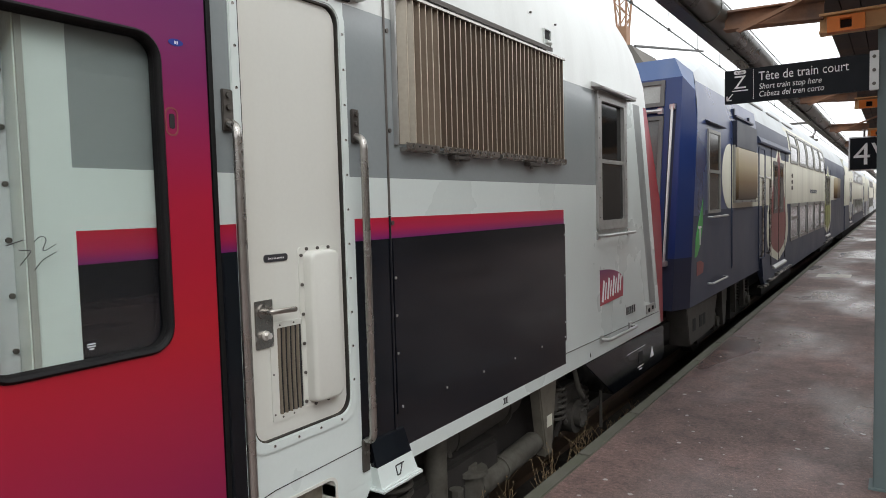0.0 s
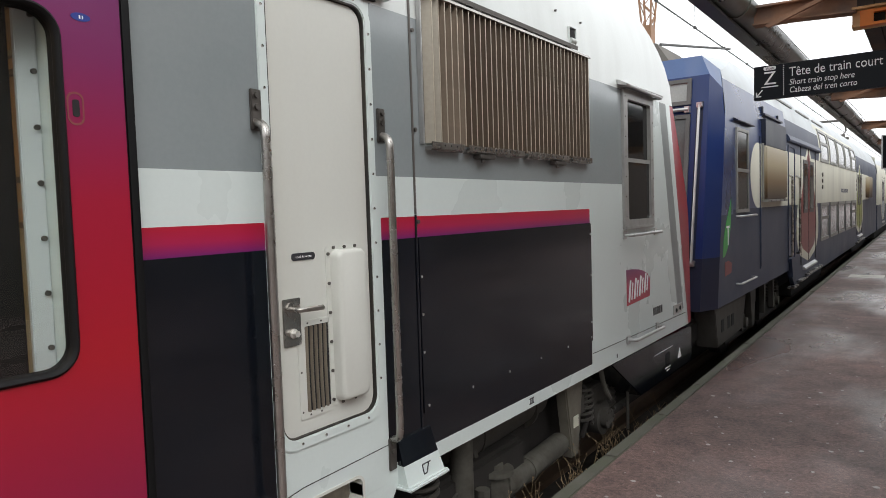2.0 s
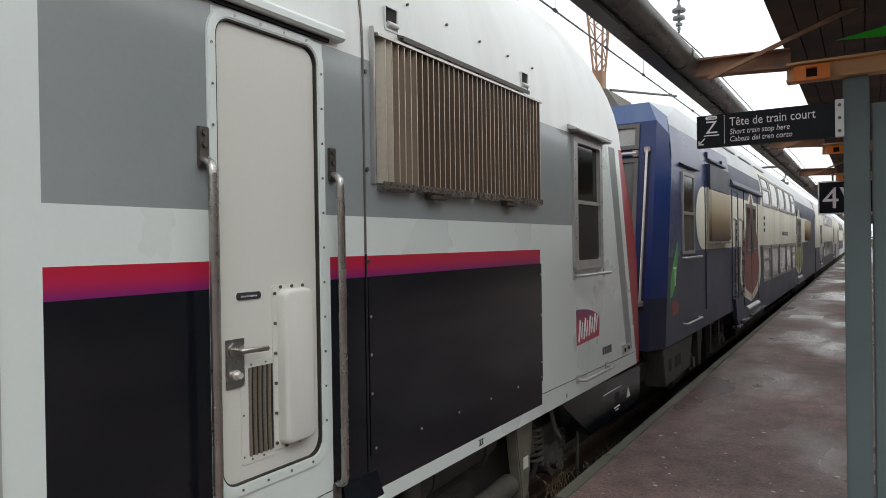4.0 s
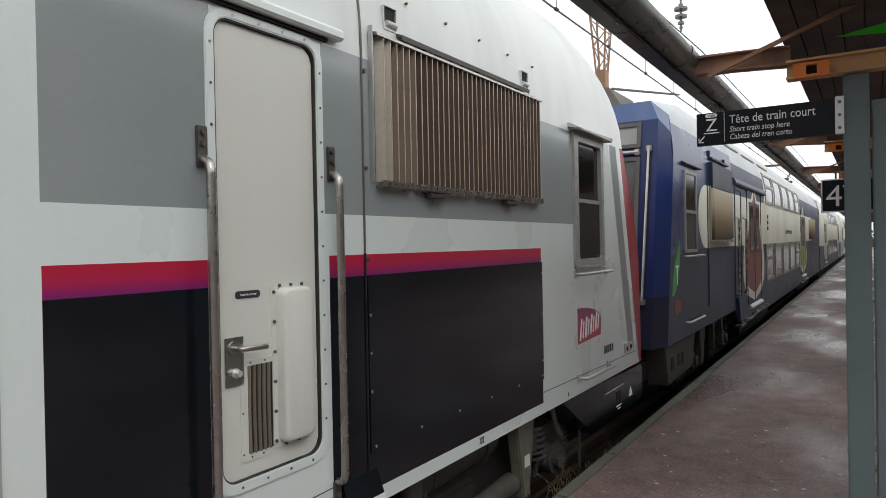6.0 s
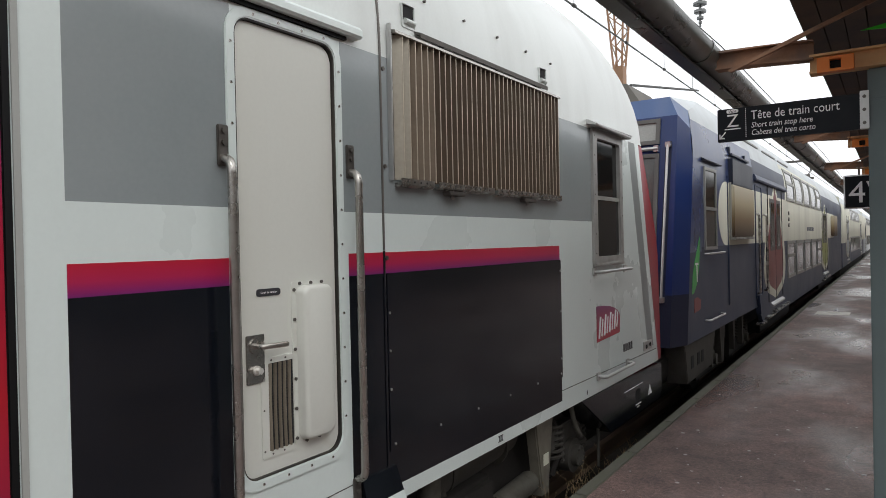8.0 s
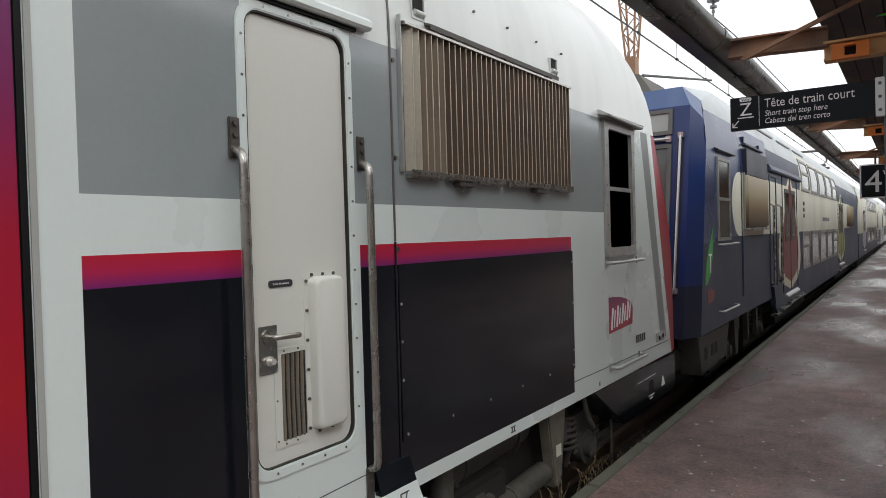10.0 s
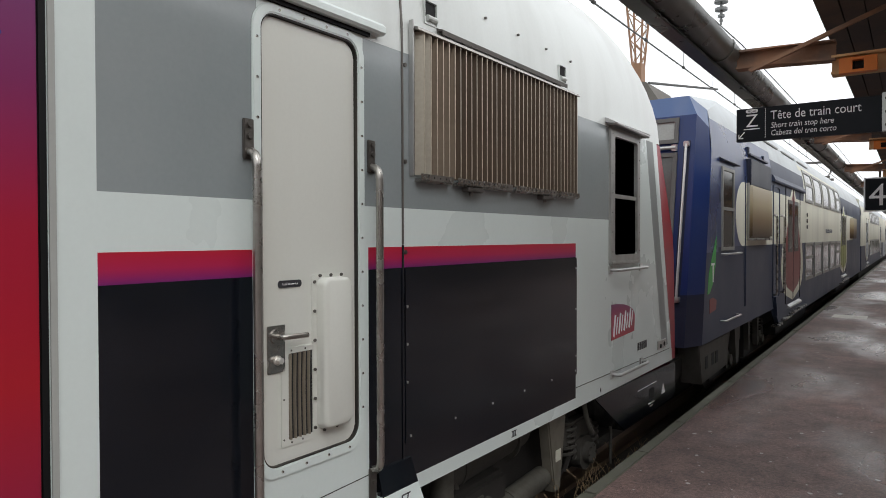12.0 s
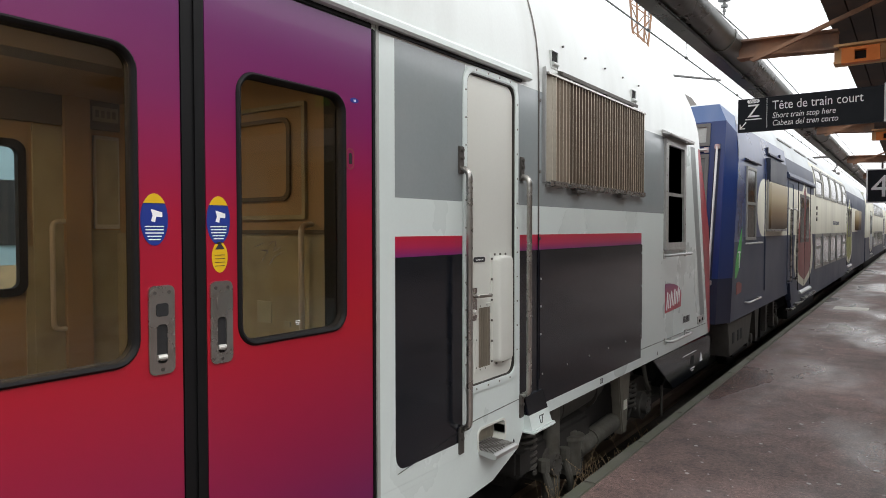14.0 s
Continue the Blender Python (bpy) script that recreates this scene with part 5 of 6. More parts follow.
for k, pts in enumerate(([(XS - 0.3, 3.2, 0.3), (XS - 0.25, 3.25, 0.0), (XS - 0.25, 3.4, -0.25)], [(XS - 0.3, 4.7, 0.3), (XS - 0.2, 4.75, 0.1), (XS - 0.25, 4.65, -0.15)], [(XS - 0.3, 5.0, 0.3), (XS - 0.2, 5.15, 0.05), (XS - 0.3, 5.1, -0.2)], [(XS - 0.35, 3.5, 0.33), (XS - 0.3, 4.0, 0.2), (XS - 0.35, 4.6, 0.33)])):
    bm = bmesh.new()
    tube(bm, bend(pts, 0.08), 0.022, 8)
    part("hose", bm, GRIME if k % 2 else GRIMELIGHT, frame_)
bm = bmesh.new()
box(bm, XS - 0.45, XS - 0.2, 3.15, 3.4, -0.2, 0.0, 0, 0.03)
box(bm, XS - 0.42, XS - 0.18, 3.35, 3.55, -0.32, -0.12, 0, 0.03)
part("air_tank", bm, GRIME, frame_, "grimy air tank and valve boxes")


# ------------------------------------------------------------------ plain unseen walls added behind the camera to darken reflections
ADDEDWALL = mat("dull_added_wall", (0.16, 0.13, 0.11), 0.85, vary=0.25, scale=1.0, bump=0.2)
bm = bmesh.new()
box(bm, 16.0, 16.5, -44, 420, RAIL - 0.36, 9.0)
tagged(part("added_side_wall", bm, ADDEDWALL, smooth=0), "plain dull wall added out of view to darken reflections", "wall", kind="structure")
bm = bmesh.new()
box(bm, -30, 30, -46, -45, RAIL - 0.36, 11)
tagged(part("wall_far", bm, ADDEDWALL, smooth=0), "plain dull wall added out of view to block low sky light", "wall", kind="structure")

# ------------------------------------------------------------------ canopy, signs and the post on the platform
YP = 4.3
bm = bmesh.new()
box(bm, -0.09, 0.034, YP, YP + 0.12, 0.0, 2.49, bev=0.006)
post = tagged(part("canopy_post", bm, POST), "grey-green painted steel canopy post on the platform", "post")
bm = bmesh.new()
box(bm, -0.11, 0.054, YP - 0.02, YP + 0.14, 0.0, 0.012)
part("base_plate", bm, POST, post, smooth=0)
bm = bmesh.new()
box(bm, -0.092, 0.036, YP - 0.003, YP, 2.325, 2.33)
part("weld", bm, POST, post, smooth=0)


def bar_sign():
    bm = bmesh.new()
    box(bm, -0.848, -0.122, YP - 0.02, YP + 0.01, 2.168, 2.36, bev=0.002)
    s = tagged(part("direction_sign", bm, SIGNBLACK), "black hanging sign with white words fixed to the post", "sign")
    bm = bmesh.new()
    box(bm, -0.126, -0.084, YP - 0.026, YP + 0.016, 2.168, 2.372, bev=0.002)
    plate = part("fixing_plate", bm, ALU, s, "grey fixing plate with three bolts")
    for z in (2.20, 2.27, 2.34):
        bm = bmesh.new()
        rod(bm, (-0.105, YP - 0.034, z), (-0.105, YP - 0.025, z), 0.009, 8)
        part("bolt", bm, DARKSTEEL, plate)
    yf = YP - 0.0205
    up = (90, 0, 0)
    lettering("sign_text", "Tête de train court", 0.072, (-0.665, yf, 2.285), up, PALE, s, thick=0.0006, width=0.445)
    lettering("sign_text", "Short train stop here", 0.046, (-0.665, yf, 2.236), up, PALE, s, 0.22, thick=0.0006, width=0.315)
    lettering("sign_text", "Cabeza del tren corto", 0.046, (-0.665, yf, 2.193), up, PALE, s, 0.22, thick=0.0006, width=0.325)
    lettering("sign_text", "Z", 0.105, (-0.764, yf, 2.252), up, PALE, s, align="CENTER", thick=0.0006)
    to_face = Matrix(((0, 1, 0, 0), (-1, 0, 0, yf), (0, 0, 1, 0), (0, 0, 0, 1)))
    def flat(name, *polys):
        b = bmesh.new()
        for poly in polys:
            prism(b, poly, 0, 0.001)
        bmesh.ops.transform(b, matrix=to_face, verts=b.verts)
        return part(name, b, PALE, s, smooth=0)
    def bar(a, b, r=0.003):
        d = (Vector(b) - Vector(a)).normalized() * r
        q = Vector((-d.y, d.x))
        return [tuple(Vector(a) + q - d), tuple(Vector(b) + q + d), tuple(Vector(b) - q + d), tuple(Vector(a) - q - d)]
    flat("pill", roundrect(-0.797, -0.731, 2.332, 2.354, 0.0105, 4))
    flat("underline", bar((-0.805, 2.239), (-0.723, 2.239)))
    flat("arrow", bar((-0.805, 2.222), (-0.835, 2.188)), bar((-0.835, 2.188), (-0.835, 2.210)), bar((-0.835, 2.188), (-0.812, 2.188)))
    dot = flat("dot", bar((-0.692, 2.187), (-0.692, 2.189), 0.002))
    for k in range(1, 15):
        link("dot", dot.data, s).location = (0, 0, 0.0115 * k)
    lettering("pill_text", "Voie", 0.024, (-0.764, yf - 0.0012, 2.335), up, INK, s, align="CENTER", thick=0.0003)


bar_sign()


def platform_sign():
    y, x0, x1, z0, z1 = 11.9, -0.60, 0.25, 1.985, 2.49
    bm = bmesh.new()
    box(bm, x0, x1, y, y + 0.04, z0, z1, bev=0.004)
    s = tagged(part("car_stop_sign", bm, PALE), "black square sign with a white rim and large white figure", "sign")
    bm = bmesh.new()
    box(bm, x0 + 0.02, x1 - 0.02, y - 0.004, y, z0 + 0.02, z1 - 0.02)
    part("sign_face", bm, SIGNBLACK, s, smooth=0)
    lettering("sign_figure", "4V", 0.46, (x0 + 0.06, y - 0.006, z0 + 0.09), (90, 0, 0), PALE, s, thick=0.001, width=0.50)
    bm = bmesh.new()
    for x in (-0.4, 0.05):
        rod(bm, (x, y + 0.02, z1), (x, y + 0.02, 2.62), 0.014, 8)
    part("sign_hanger", bm, DARKSTEEL, s)


platform_sign()

ARMS = [YP, 8.1, 11.9, 15.7, 19.5, 23.3, 27.1, 30.9]
arm_meshes = None
for i, y in enumerate(ARMS):
    thing = empty("canopy_truss", (0.0, y, 2.5), "rusty steel canopy truss with an orange end block" if y == YP else "rusty steel canopy truss under the roof", "truss", "canopy trusses")
    if arm_meshes:
        for nm, me in arm_meshes:
            ob = link(nm, me, thing)
            ob.matrix_parent_inverse = Matrix.Identity(4)
        continue
    made = []
    bm = bmesh.new()   # tapered rusty I-beam towards the gutter
    for z0, z1, w in ((0.094, 0.104, 0.045), (0.19, 0.204, 0.045), (0.1, 0.2, 0.006)):
        prism(bm, [(-0.85, z0), (-0.34, z0 - 0.005), (-0.34, z1 - 0.03), (-0.85, z1)], -w, w, axis="y")
    made.append(part("cantilever", bm, RUST, thing, smooth=0))
    bm = bmesh.new()   # tan beam on the post
    for z0, z1, w in ((-0.006, 0.006, 0.05), (0.085, 0.098, 0.05), (0.0, 0.09, 0.007)):
        prism(bm, [(-0.36, z0), (1.9, z0), (1.9, z1), (-0.36, z1)], -w, w, axis="y")
    made.append(part("cross_beam", bm, TAN, thing, smooth=0))
    bm = bmesh.new()
    prism(bm, [(-0.78, 0.075), (-0.76, 0.06), (0.05, 0.36), (0.04, 0.38)], -0.075, -0.055, axis="y")
    made.append(part("brace", bm, RUST, thing, smooth=0))
    bm = bmesh.new()
    y0 = -0.11
    for a, b, c, d in ((-0.318, -0.258, -0.02, 0.06), (-0.205, -0.145, -0.02, 0.06), (-0.258, -0.205, 0.045, 0.06), (-0.258, -0.205, -0.02, -0.005)):
        box(bm, a, b, y0, y0 + 0.05, c, d)
    box(bm, -0.258, -0.205, y0 + 0.04, y0 + 0.045, -0.005, 0.045, 1)
    made.append(part("end_block", bm, [ORANGE, DARK], thing, smooth=0))
    for ob in made:
        ob.matrix_parent_inverse = Matrix.Identity(4)
    arm_meshes = [(ob.name.split(".")[0], ob.data) for ob in made]

bm = bmesh.new()
bowl = [(-0.905 + 0.078 * math.cos(a), 2.715 + 0.095 * math.sin(a)) for a in [radians(180 + 15 * k) for k in range(13)]]
prism(bm, bowl + [(x * 0.93 - 0.063, z + 0.008) for x, z in reversed(bowl)], 1.6, 70, axis="y")
prism(bm, [(-1.005, 2.60), (-0.93, 2.60), (-0.93, 2.612), (-0.993, 2.612), (-0.993, 2.70), (-1.005, 2.70)], 1.6, 70, axis="y")
for k in range(28):
    y = 1.6 + 2.5 * k
    prism(bm, [(x + (x + 0.905) * 0.06, z - 0.006) for x, z in bowl] + [(-0.83, 2.73), (-0.98, 2.73)], y, y + 0.05, axis="y")
tagged(part("gutter", bm, GUTTER, smooth=35), "weathered dark metal gutter along the canopy", "gutter", kind="structure")
bm = bmesh.new()
for k in range(22):
    x = -0.42 + k * 0.11
    box(bm, x, x + 0.104, 3.0, 70, 2.83 + (0.006 if k % 2 else 0), 2.86)
box(bm, -0.42, 2.0, 3.0, 70, 2.862, 2.89)
tagged(part("canopy", bm, CANOPY, smooth=0), "sooty dark boarded canopy over the platform", "canopy", kind="structure")
bm = bmesh.new()
prism(bm, [(-0.12, 2.715), (0.6, 2.83), (0.6, 2.70), (0.1, 2.70)], YP + 0.06, YP + 0.07, axis="y")
tagged(part("green_sheet", bm, GREENFILM, smooth=0), "bright green sheet hung under the canopy", "sheet")

# shelter wall beside the post
bm = bmesh.new()
box(bm, 0.042, 1.9, YP + 0.03, YP + 0.09, 0.0, 2.34)
shelter = tagged(part("shelter_wall", bm, POST, smooth=0), "grey-green panelled shelter wall beside the post", "shelter", kind="structure")
bm = bmesh.new()
box(bm, 0.05, 1.9, YP + 0.02, YP + 0.03, 2.26, 2.34)
box(bm, 0.05, 0.11, YP + 0.02, YP + 0.03, 0.0, 2.26)
part("shelter_rail", bm, POST, shelter, smooth=0)
bm = bmesh.new()
box(bm, 0.12, 1.2, YP + 0.025, YP + 0.029, 1.0, 2.2)
part("shelter_pane", bm, DARKGLASS, shelter, smooth=0)

# pale trodden flecks on the asphalt
bm = bmesh.new()
rng = random.Random(21)
for k in range(650):
    x, y = rng.uniform(KERBIN + 0.05, 1.4), 2.0 + 24 * rng.random() ** 1.6
    r = rng.choice((0.005, 0.006, 0.008, 0.012, 0.017))
    n = rng.randint(5, 7)
    a0 = rng.uniform(0, 6.28)
    prism(bm, [(x + r * rng.uniform(0.6, 1.2) * math.cos(a0 + 6.283 * i / n), y + r * rng.uniform(0.6, 1.2) * math.sin(a0 + 6.283 * i / n)) for i in range(n)], 0.0002, 0.0015, axis="z")
tagged(part("pale_flecks", bm, mat("trodden_fleck", (0.42, 0.40, 0.38), 0.7, vary=0.3), smooth=0), "pale trodden flecks on the asphalt", "flecks", kind="stuff")

# unseen platform and low wall, added to keep light from under the train
bm = bmesh.new()
box(bm, -9.0, -5.15, -40, 150, RAIL - 0.36, 0.0)
tagged(part("added_far_platform", bm, WALLC, smooth=0), "unseen plain platform added beyond the train to block low light", "platform", kind="structure")
bm = bmesh.new()
box(bm, -9.4, -9.0, -40, 150, RAIL - 0.36, 1.8)
tagged(part("added_far_wall", bm, ADDEDWALL, smooth=0), "unseen plain low wall added beyond the train to block low light", "wall", kind="structure")

# added stand-in for the blue door and brick seen through the train's windows
bm = bmesh.new()
box(bm, -8.2, -7.4, -2.2, 5.0, 0.0, 1.25)
blue_stand_in = tagged(part("far_blue_stand_in", bm, mat("ochre_brick", (0.42, 0.29, 0.16), 0.85, vary=0.35, scale=14, bump=0.3), smooth=0), "pale blue block on a brick base, stand-in for a blue door and wall", "shelter", kind="structure")
bm = bmesh.new()
box(bm, -8.2, -7.4, -2.2, 5.0, 1.252, 3.0)
part("stand_in_panel", bm, mat("pale_blue_paint", (0.30, 0.42, 0.47), 0.5, vary=0.12), blue_stand_in, "pale blue painted panel", smooth=0)
for k in range(5):
    bm = bmesh.new()
    box(bm, -7.4, -7.38, -1.9 + 1.4 * k, -0.9 + 1.4 * k, 1.45, 2.1)
    part("stand_in_window", bm, DARK, blue_stand_in, smooth=0)

# pale cover in the asphalt
bm = bmesh.new()
box(bm, -1.33, -0.73, 15.55, 16.15, 0.0, 0.006, bev=0.002)
tagged(part("inspection_cover", bm, HATCH, smooth=0), "pale concrete inspection cover in the platform", "cover", kind="structure")

# kerb stones, each with its joint; the far ones joined
kerb = empty("platform_kerb", (EDGE, 20, 0), "mossy concrete kerb along the platform edge", "kerb", kind="structure")
bm = bmesh.new()
box(bm, EDGE, KERBIN - 0.003, 0.004, 0.996, -0.14, 0.004, bev=0.008)
stone = part("kerb_stone", bm, KERB, kerb)
rng = random.Random(2)
for k in range(60):
    ob = stone if k == 0 else link("kerb_stone", stone.data, kerb)
    ob.location = (rng.uniform(-0.004, 0.004), -3 + k, rng.uniform(-0.003, 0.002))
bm = bmesh.new()
for k in range(57, 150):
    box(bm, EDGE, KERBIN - 0.003, k + 0.004, k + 0.996, -0.14, 0.003)
tagged(part("far_kerb_stones", bm, KERB, kerb, smooth=0), kind="stuff")

# ------------------------------------------------------------------ the blue car behind
INKBLUE = mat("blue_black_paint", (0.010, 0.014, 0.030), 0.4, vary=0.25, scale=2)
PANE = mat("dark_window_glass", (0.020, 0.019, 0.017), 0.12, vary=0.3, scale=1.5, bump=0.0)
# grey base colour imitates pale reflections in the panes
PANEL = mat("grey_reflection_glass", (0.085, 0.088, 0.085), 0.12, vary=0.45, scale=0.8, bump=0.0)
PANE.node_tree.nodes["Principled BSDF"].inputs["Specular IOR Level"].default_value = 0.25
# display glass with its bright reflection painted as a pale base
SCREEN = mat("pale_reflection_glass", (0.34, 0.36, 0.34), 0.15, vary=0.25, scale=1.5, bump=0.0)
FRAMEG = mat("grey_window_frame", (0.34, 0.34, 0.32), 0.45, 0.5, vary=0.1)


def window(parent, name, y0, y1, z0, z1, split=None, glassm=None, r=0.04):
    """A framed window on the flank or, above the eave, on the curve of the roof."""
    def out(z, d):
        return XS - section(z) + d
    bm = bmesh.new()
    n = 5 if z1 > EAVE else 1
    def curved(a, b, c, d, e, m=0):
        zs = [c + (d - c) * k / n for k in range(n + 1)]
        g = [[bm.verts.new((out(z, q), y, z)) for z in zs] for y, q in ((a, e), (b, e), (b, -0.01), (a, -0.01))]
        for k in range(n):
            for i in range(4):
                j = (i + 1) % 4
                bm.faces.new((g[i][k], g[j][k], g[j][k + 1], g[i][k + 1])).material_index = m
        bm.faces.new([q[0] for q in g])
        bm.faces.new([q[-1] for q in g])
    for a, b, c, d in ((y0, y0 + r, z0, z1), (y1 - r, y1, z0, z1)):
        curved(a, b, c, d, 0.02)
    n = 1
    for c, d in ((z0, z0 + r), (z1 - r, z1)) + (((split, split + r),) if split else ()):
        curved(y0 + r, y1 - r, c, d, 0.02)
    w = part(name, bm, FRAMEG, parent, smooth=0)
    bm = bmesh.new()
    n = 5 if z1 > EAVE else 1
    curved(y0 + r * 0.5, y1 - r * 0.5, z0 + r * 0.5, z1 - r * 0.5, 0.008)
    part("pane", bm, glassm or PANE, w, smooth=0)
    return w


def ellipse(bm, cy, cz, a, b, x0, x1, m=0, n=40):
    prism(bm, [(cy + a * math.cos(2 * math.pi * k / n), cz + b * math.sin(2 * math.pi * k / n)) for k in range(n)], x0, x1, m)


blue_car = empty("blue_train_car", (XC, 20, RAIL), "navy, slate and cream double-deck train car with a flat cab", "train car")
BS, BEND = 0.42, 34.6


def blue_front(z):
    """Where the flank begins at the height z: leaning, then the top facet, then the roof behind it."""
    if z < 2.87:
        return 7.72 + (z - 0.53) * 0.19
    return 8.165 + (z - 2.87) * 0.95 if z < 3.13 else 8.412 + (z - 3.13) * 4.2


def blue_pick(y, z):
    if z < 1.49:
        return 1
    if y > 9.86 and 1.49 < z < 2.36 and y < 30:
        return 2
    if 16.0 < y < 24.75:
        return 2
    return 1 if y > 12.15 else 3


bm = bmesh.new()
wall_grid(bm, [8.45, 9.86, 12.15, 16.0, 24.75, 30.0, BEND], [BS, 1.49, 2.36, EAVE], [], blue_pick, XS, XS - 0.07)
part("body_side", bm, [NAVY, SLATE, COACHWHITE, mat("dusty_navy_paint", (0.018, 0.038, 0.125), 0.28, vary=0.15, scale=1.2, dirt=(0.06, 0.07, 0.11), dirt_amount=0.5)], blue_car, "flank in slate blue and cream", smooth=0)
bm = bmesh.new()
zs = [BS + (EAVE - BS) * k / 10 for k in range(11)]
for z0, z1 in zip(zs, zs[1:]):
    bm.faces.new([bm.verts.new(p) for p in ((XS, blue_front(z0), z0), (XS, 8.45, z0), (XS, 8.45, z1), (XS, blue_front(z1), z1))]).material_index = 1 if z1 < 1.5 else 0
part("cab_side", bm, [bpy.data.materials["dusty_navy_paint"], SLATE], blue_car, smooth=0)
bm = bmesh.new()
ellipse(bm, 9.88, 1.925, 0.48, 0.435, XS - 0.01, XS + 0.002)
part("cream_field_end", bm, COACHWHITE, blue_car, smooth=0)
bm = bmesh.new()
def blue_roof_pick(y, z):
    if y < 12.15:
        return 1 if z < 2.95 else 0
    if 16.0 < y < 24.75:
        return 2 if z < 3.15 else 0
    return 3 if z < 2.92 else 0
roof_mesh(bm, BEND, blue_front, 60, blue_roof_pick)
bmesh.ops.remove_doubles(bm, verts=bm.verts, dist=0.0005)
part("roof", bm, [COACHROOF, bpy.data.materials["dusty_navy_paint"], COACHWHITE, SLATE], blue_car, "pale domed roof", smooth=40)

# faceted cab front: flat face, chamfered corners, and a paler top broken into facets
SETBACK, INSET, FTOP = 0.30, 0.11, 3.0
bm = bmesh.new()
fz = [BS, 0.70, 0.98, 1.5, 2.0, 2.5, FTOP]
face = {k: [bm.verts.new((XC + k * (HALF - INSET), blue_front(min(z, 2.87)) + max(0.0, z - 2.87) * 0.19 - SETBACK, z)) for z in fz] for k in (1, -1)}
flank = {k: [bm.verts.new((XC + k * (HALF - section(z)), blue_front(z), z)) for z in (BS, 0.70, 0.98, 1.5, 2.0, 2.5, 2.87)] for k in (1, -1)}
crest = {k: bm.verts.new((XC + k * (HALF - 0.22), 7.99, 3.235)) for k in (1, -1)}
rim = [(x, blue_front(z), z) for x, z in roof_points(18) if z > 3.10]
rimv = [bm.verts.new(p) for p in rim]
for i in range(len(fz) - 1):
    # darker navy on the rows below 1 m
    low = 2 if fz[i + 1] < 1.0 else 0
    bm.faces.new((face[1][i], face[1][i + 1], face[-1][i + 1], face[-1][i])).material_index = low
    for k in (1, -1):
        bm.faces.new((face[k][i], face[k][i + 1], flank[k][i + 1], flank[k][i])).material_index = low
bm.faces.new((face[1][-1], face[-1][-1], crest[-1], crest[1])).material_index = 1
for k, shoulder in ((1, rimv[0]), (-1, rimv[-1])):
    bm.faces.new((face[k][-1], flank[k][-1], crest[k])).material_index = 1
    bm.faces.new((flank[k][-1], shoulder, crest[k])).material_index = 1
bm.faces.new([crest[-1], crest[1]] + rimv).material_index = 3
front = part("cab_front", bm, [NAVY, NAVYLIGHT, mat("dark_navy_paint", (0.007, 0.011, 0.035), 0.5, vary=0.2), COACHROOF], blue_car, "faceted navy cab front with a paler blue top", smooth=10)
def on_front(x, z, d=0.012):
    return (x, 7.72 + (z - 0.53) * 0.19 - SETBACK - d, z)
SCREENFRAME = mat("weathered_screen_frame", (0.10, 0.10, 0.095), 0.5, vary=0.2)
for z0, z1, nm, mt in ((2.68, 2.975, "route_display", SCREEN), (1.45, 2.57, "windscreen", PANEL)):
    bm = bmesh.new()
    x0, x1 = XC - 1.15, -2.185
    def frame_ring(a, b, c, d, w, e0, e1):
        o, i = ((a, c), (b, c), (b, d), (a, d)), ((a + w, c + w), (b - w, c + w), (b - w, d - w), (a + w, d - w))
        for p in range(4):
            q = (p + 1) % 4
            for r in ((on_front(*o[p], e1), on_front(*o[q], e1), on_front(*i[q], e1), on_front(*i[p], e1)),
                      (on_front(*o[p], e0), on_front(*o[q], e0), on_front(*o[q], e1), on_front(*o[p], e1)),
                      (on_front(*i[p], e0), on_front(*i[q], e0), on_front(*i[q], e1), on_front(*i[p], e1))):
                bm.faces.new([bm.verts.new(v) for v in r])
    frame_ring(x0, x1, z0, z1, 0.045, -0.002, 0.03)
    bmesh.ops.remove_doubles(bm, verts=bm.verts, dist=0.0002)
    w = part(nm, bm, SCREENFRAME, front, smooth=0)
    bm = bmesh.new()
    bm.faces.new([bm.verts.new(on_front(*p, 0.010)) for p in ((x0 + 0.03, z0 + 0.03), (x1 - 0.03, z0 + 0.03), (x1 - 0.03, z1 - 0.03), (x0 + 0.03, z1 - 0.03))])
    part("pane", bm, mt, w, smooth=0)
bm = bmesh.new()
tube(bm, [on_front(XC - 1.0, 2.625, 0.04), on_front(-2.20, 2.625, 0.04)], 0.022, 8)
box(bm, -2.245, -2.19, on_front(0, 2.62)[1] - 0.04, on_front(0, 2.62)[1] + 0.02, 2.59, 2.66)
part("front_bar", bm, ALU, front)
# no recess is cut: a flat dark strip paints the groove's shade
bm = bmesh.new()
bm2 = [on_front(-2.085 - 0.004 * k, 2.70 - 0.30 * k, 0.004) for k in range(7)]
for p, q in zip(bm2, bm2[1:]):
    bm.faces.new([bm.verts.new(v) for v in ((p[0] - 0.035, p[1], p[2]), (p[0] + 0.035, p[1], p[2]), (q[0] + 0.035, q[1], q[2]), (q[0] - 0.035, q[1], q[2]))])
bmesh.ops.remove_doubles(bm, verts=bm.verts, dist=0.0002)
part("groove_shade_strip", bm, bpy.data.materials["dark_navy_paint"], front, "flat dark strip painted as a groove's shade behind the rail", smooth=0)
bm = bmesh.new()
pts = [on_front(-2.085, 2.66, 0.05), on_front(-2.10, 0.93, 0.05)]
tube(bm, pts, 0.0145, 10)
for p in pts:
    box(bm, p[0] - 0.03, p[0] + 0.03, p[1] - 0.012, p[1] + 0.06, p[2] - 0.03, p[2] + 0.03, bev=0.006)
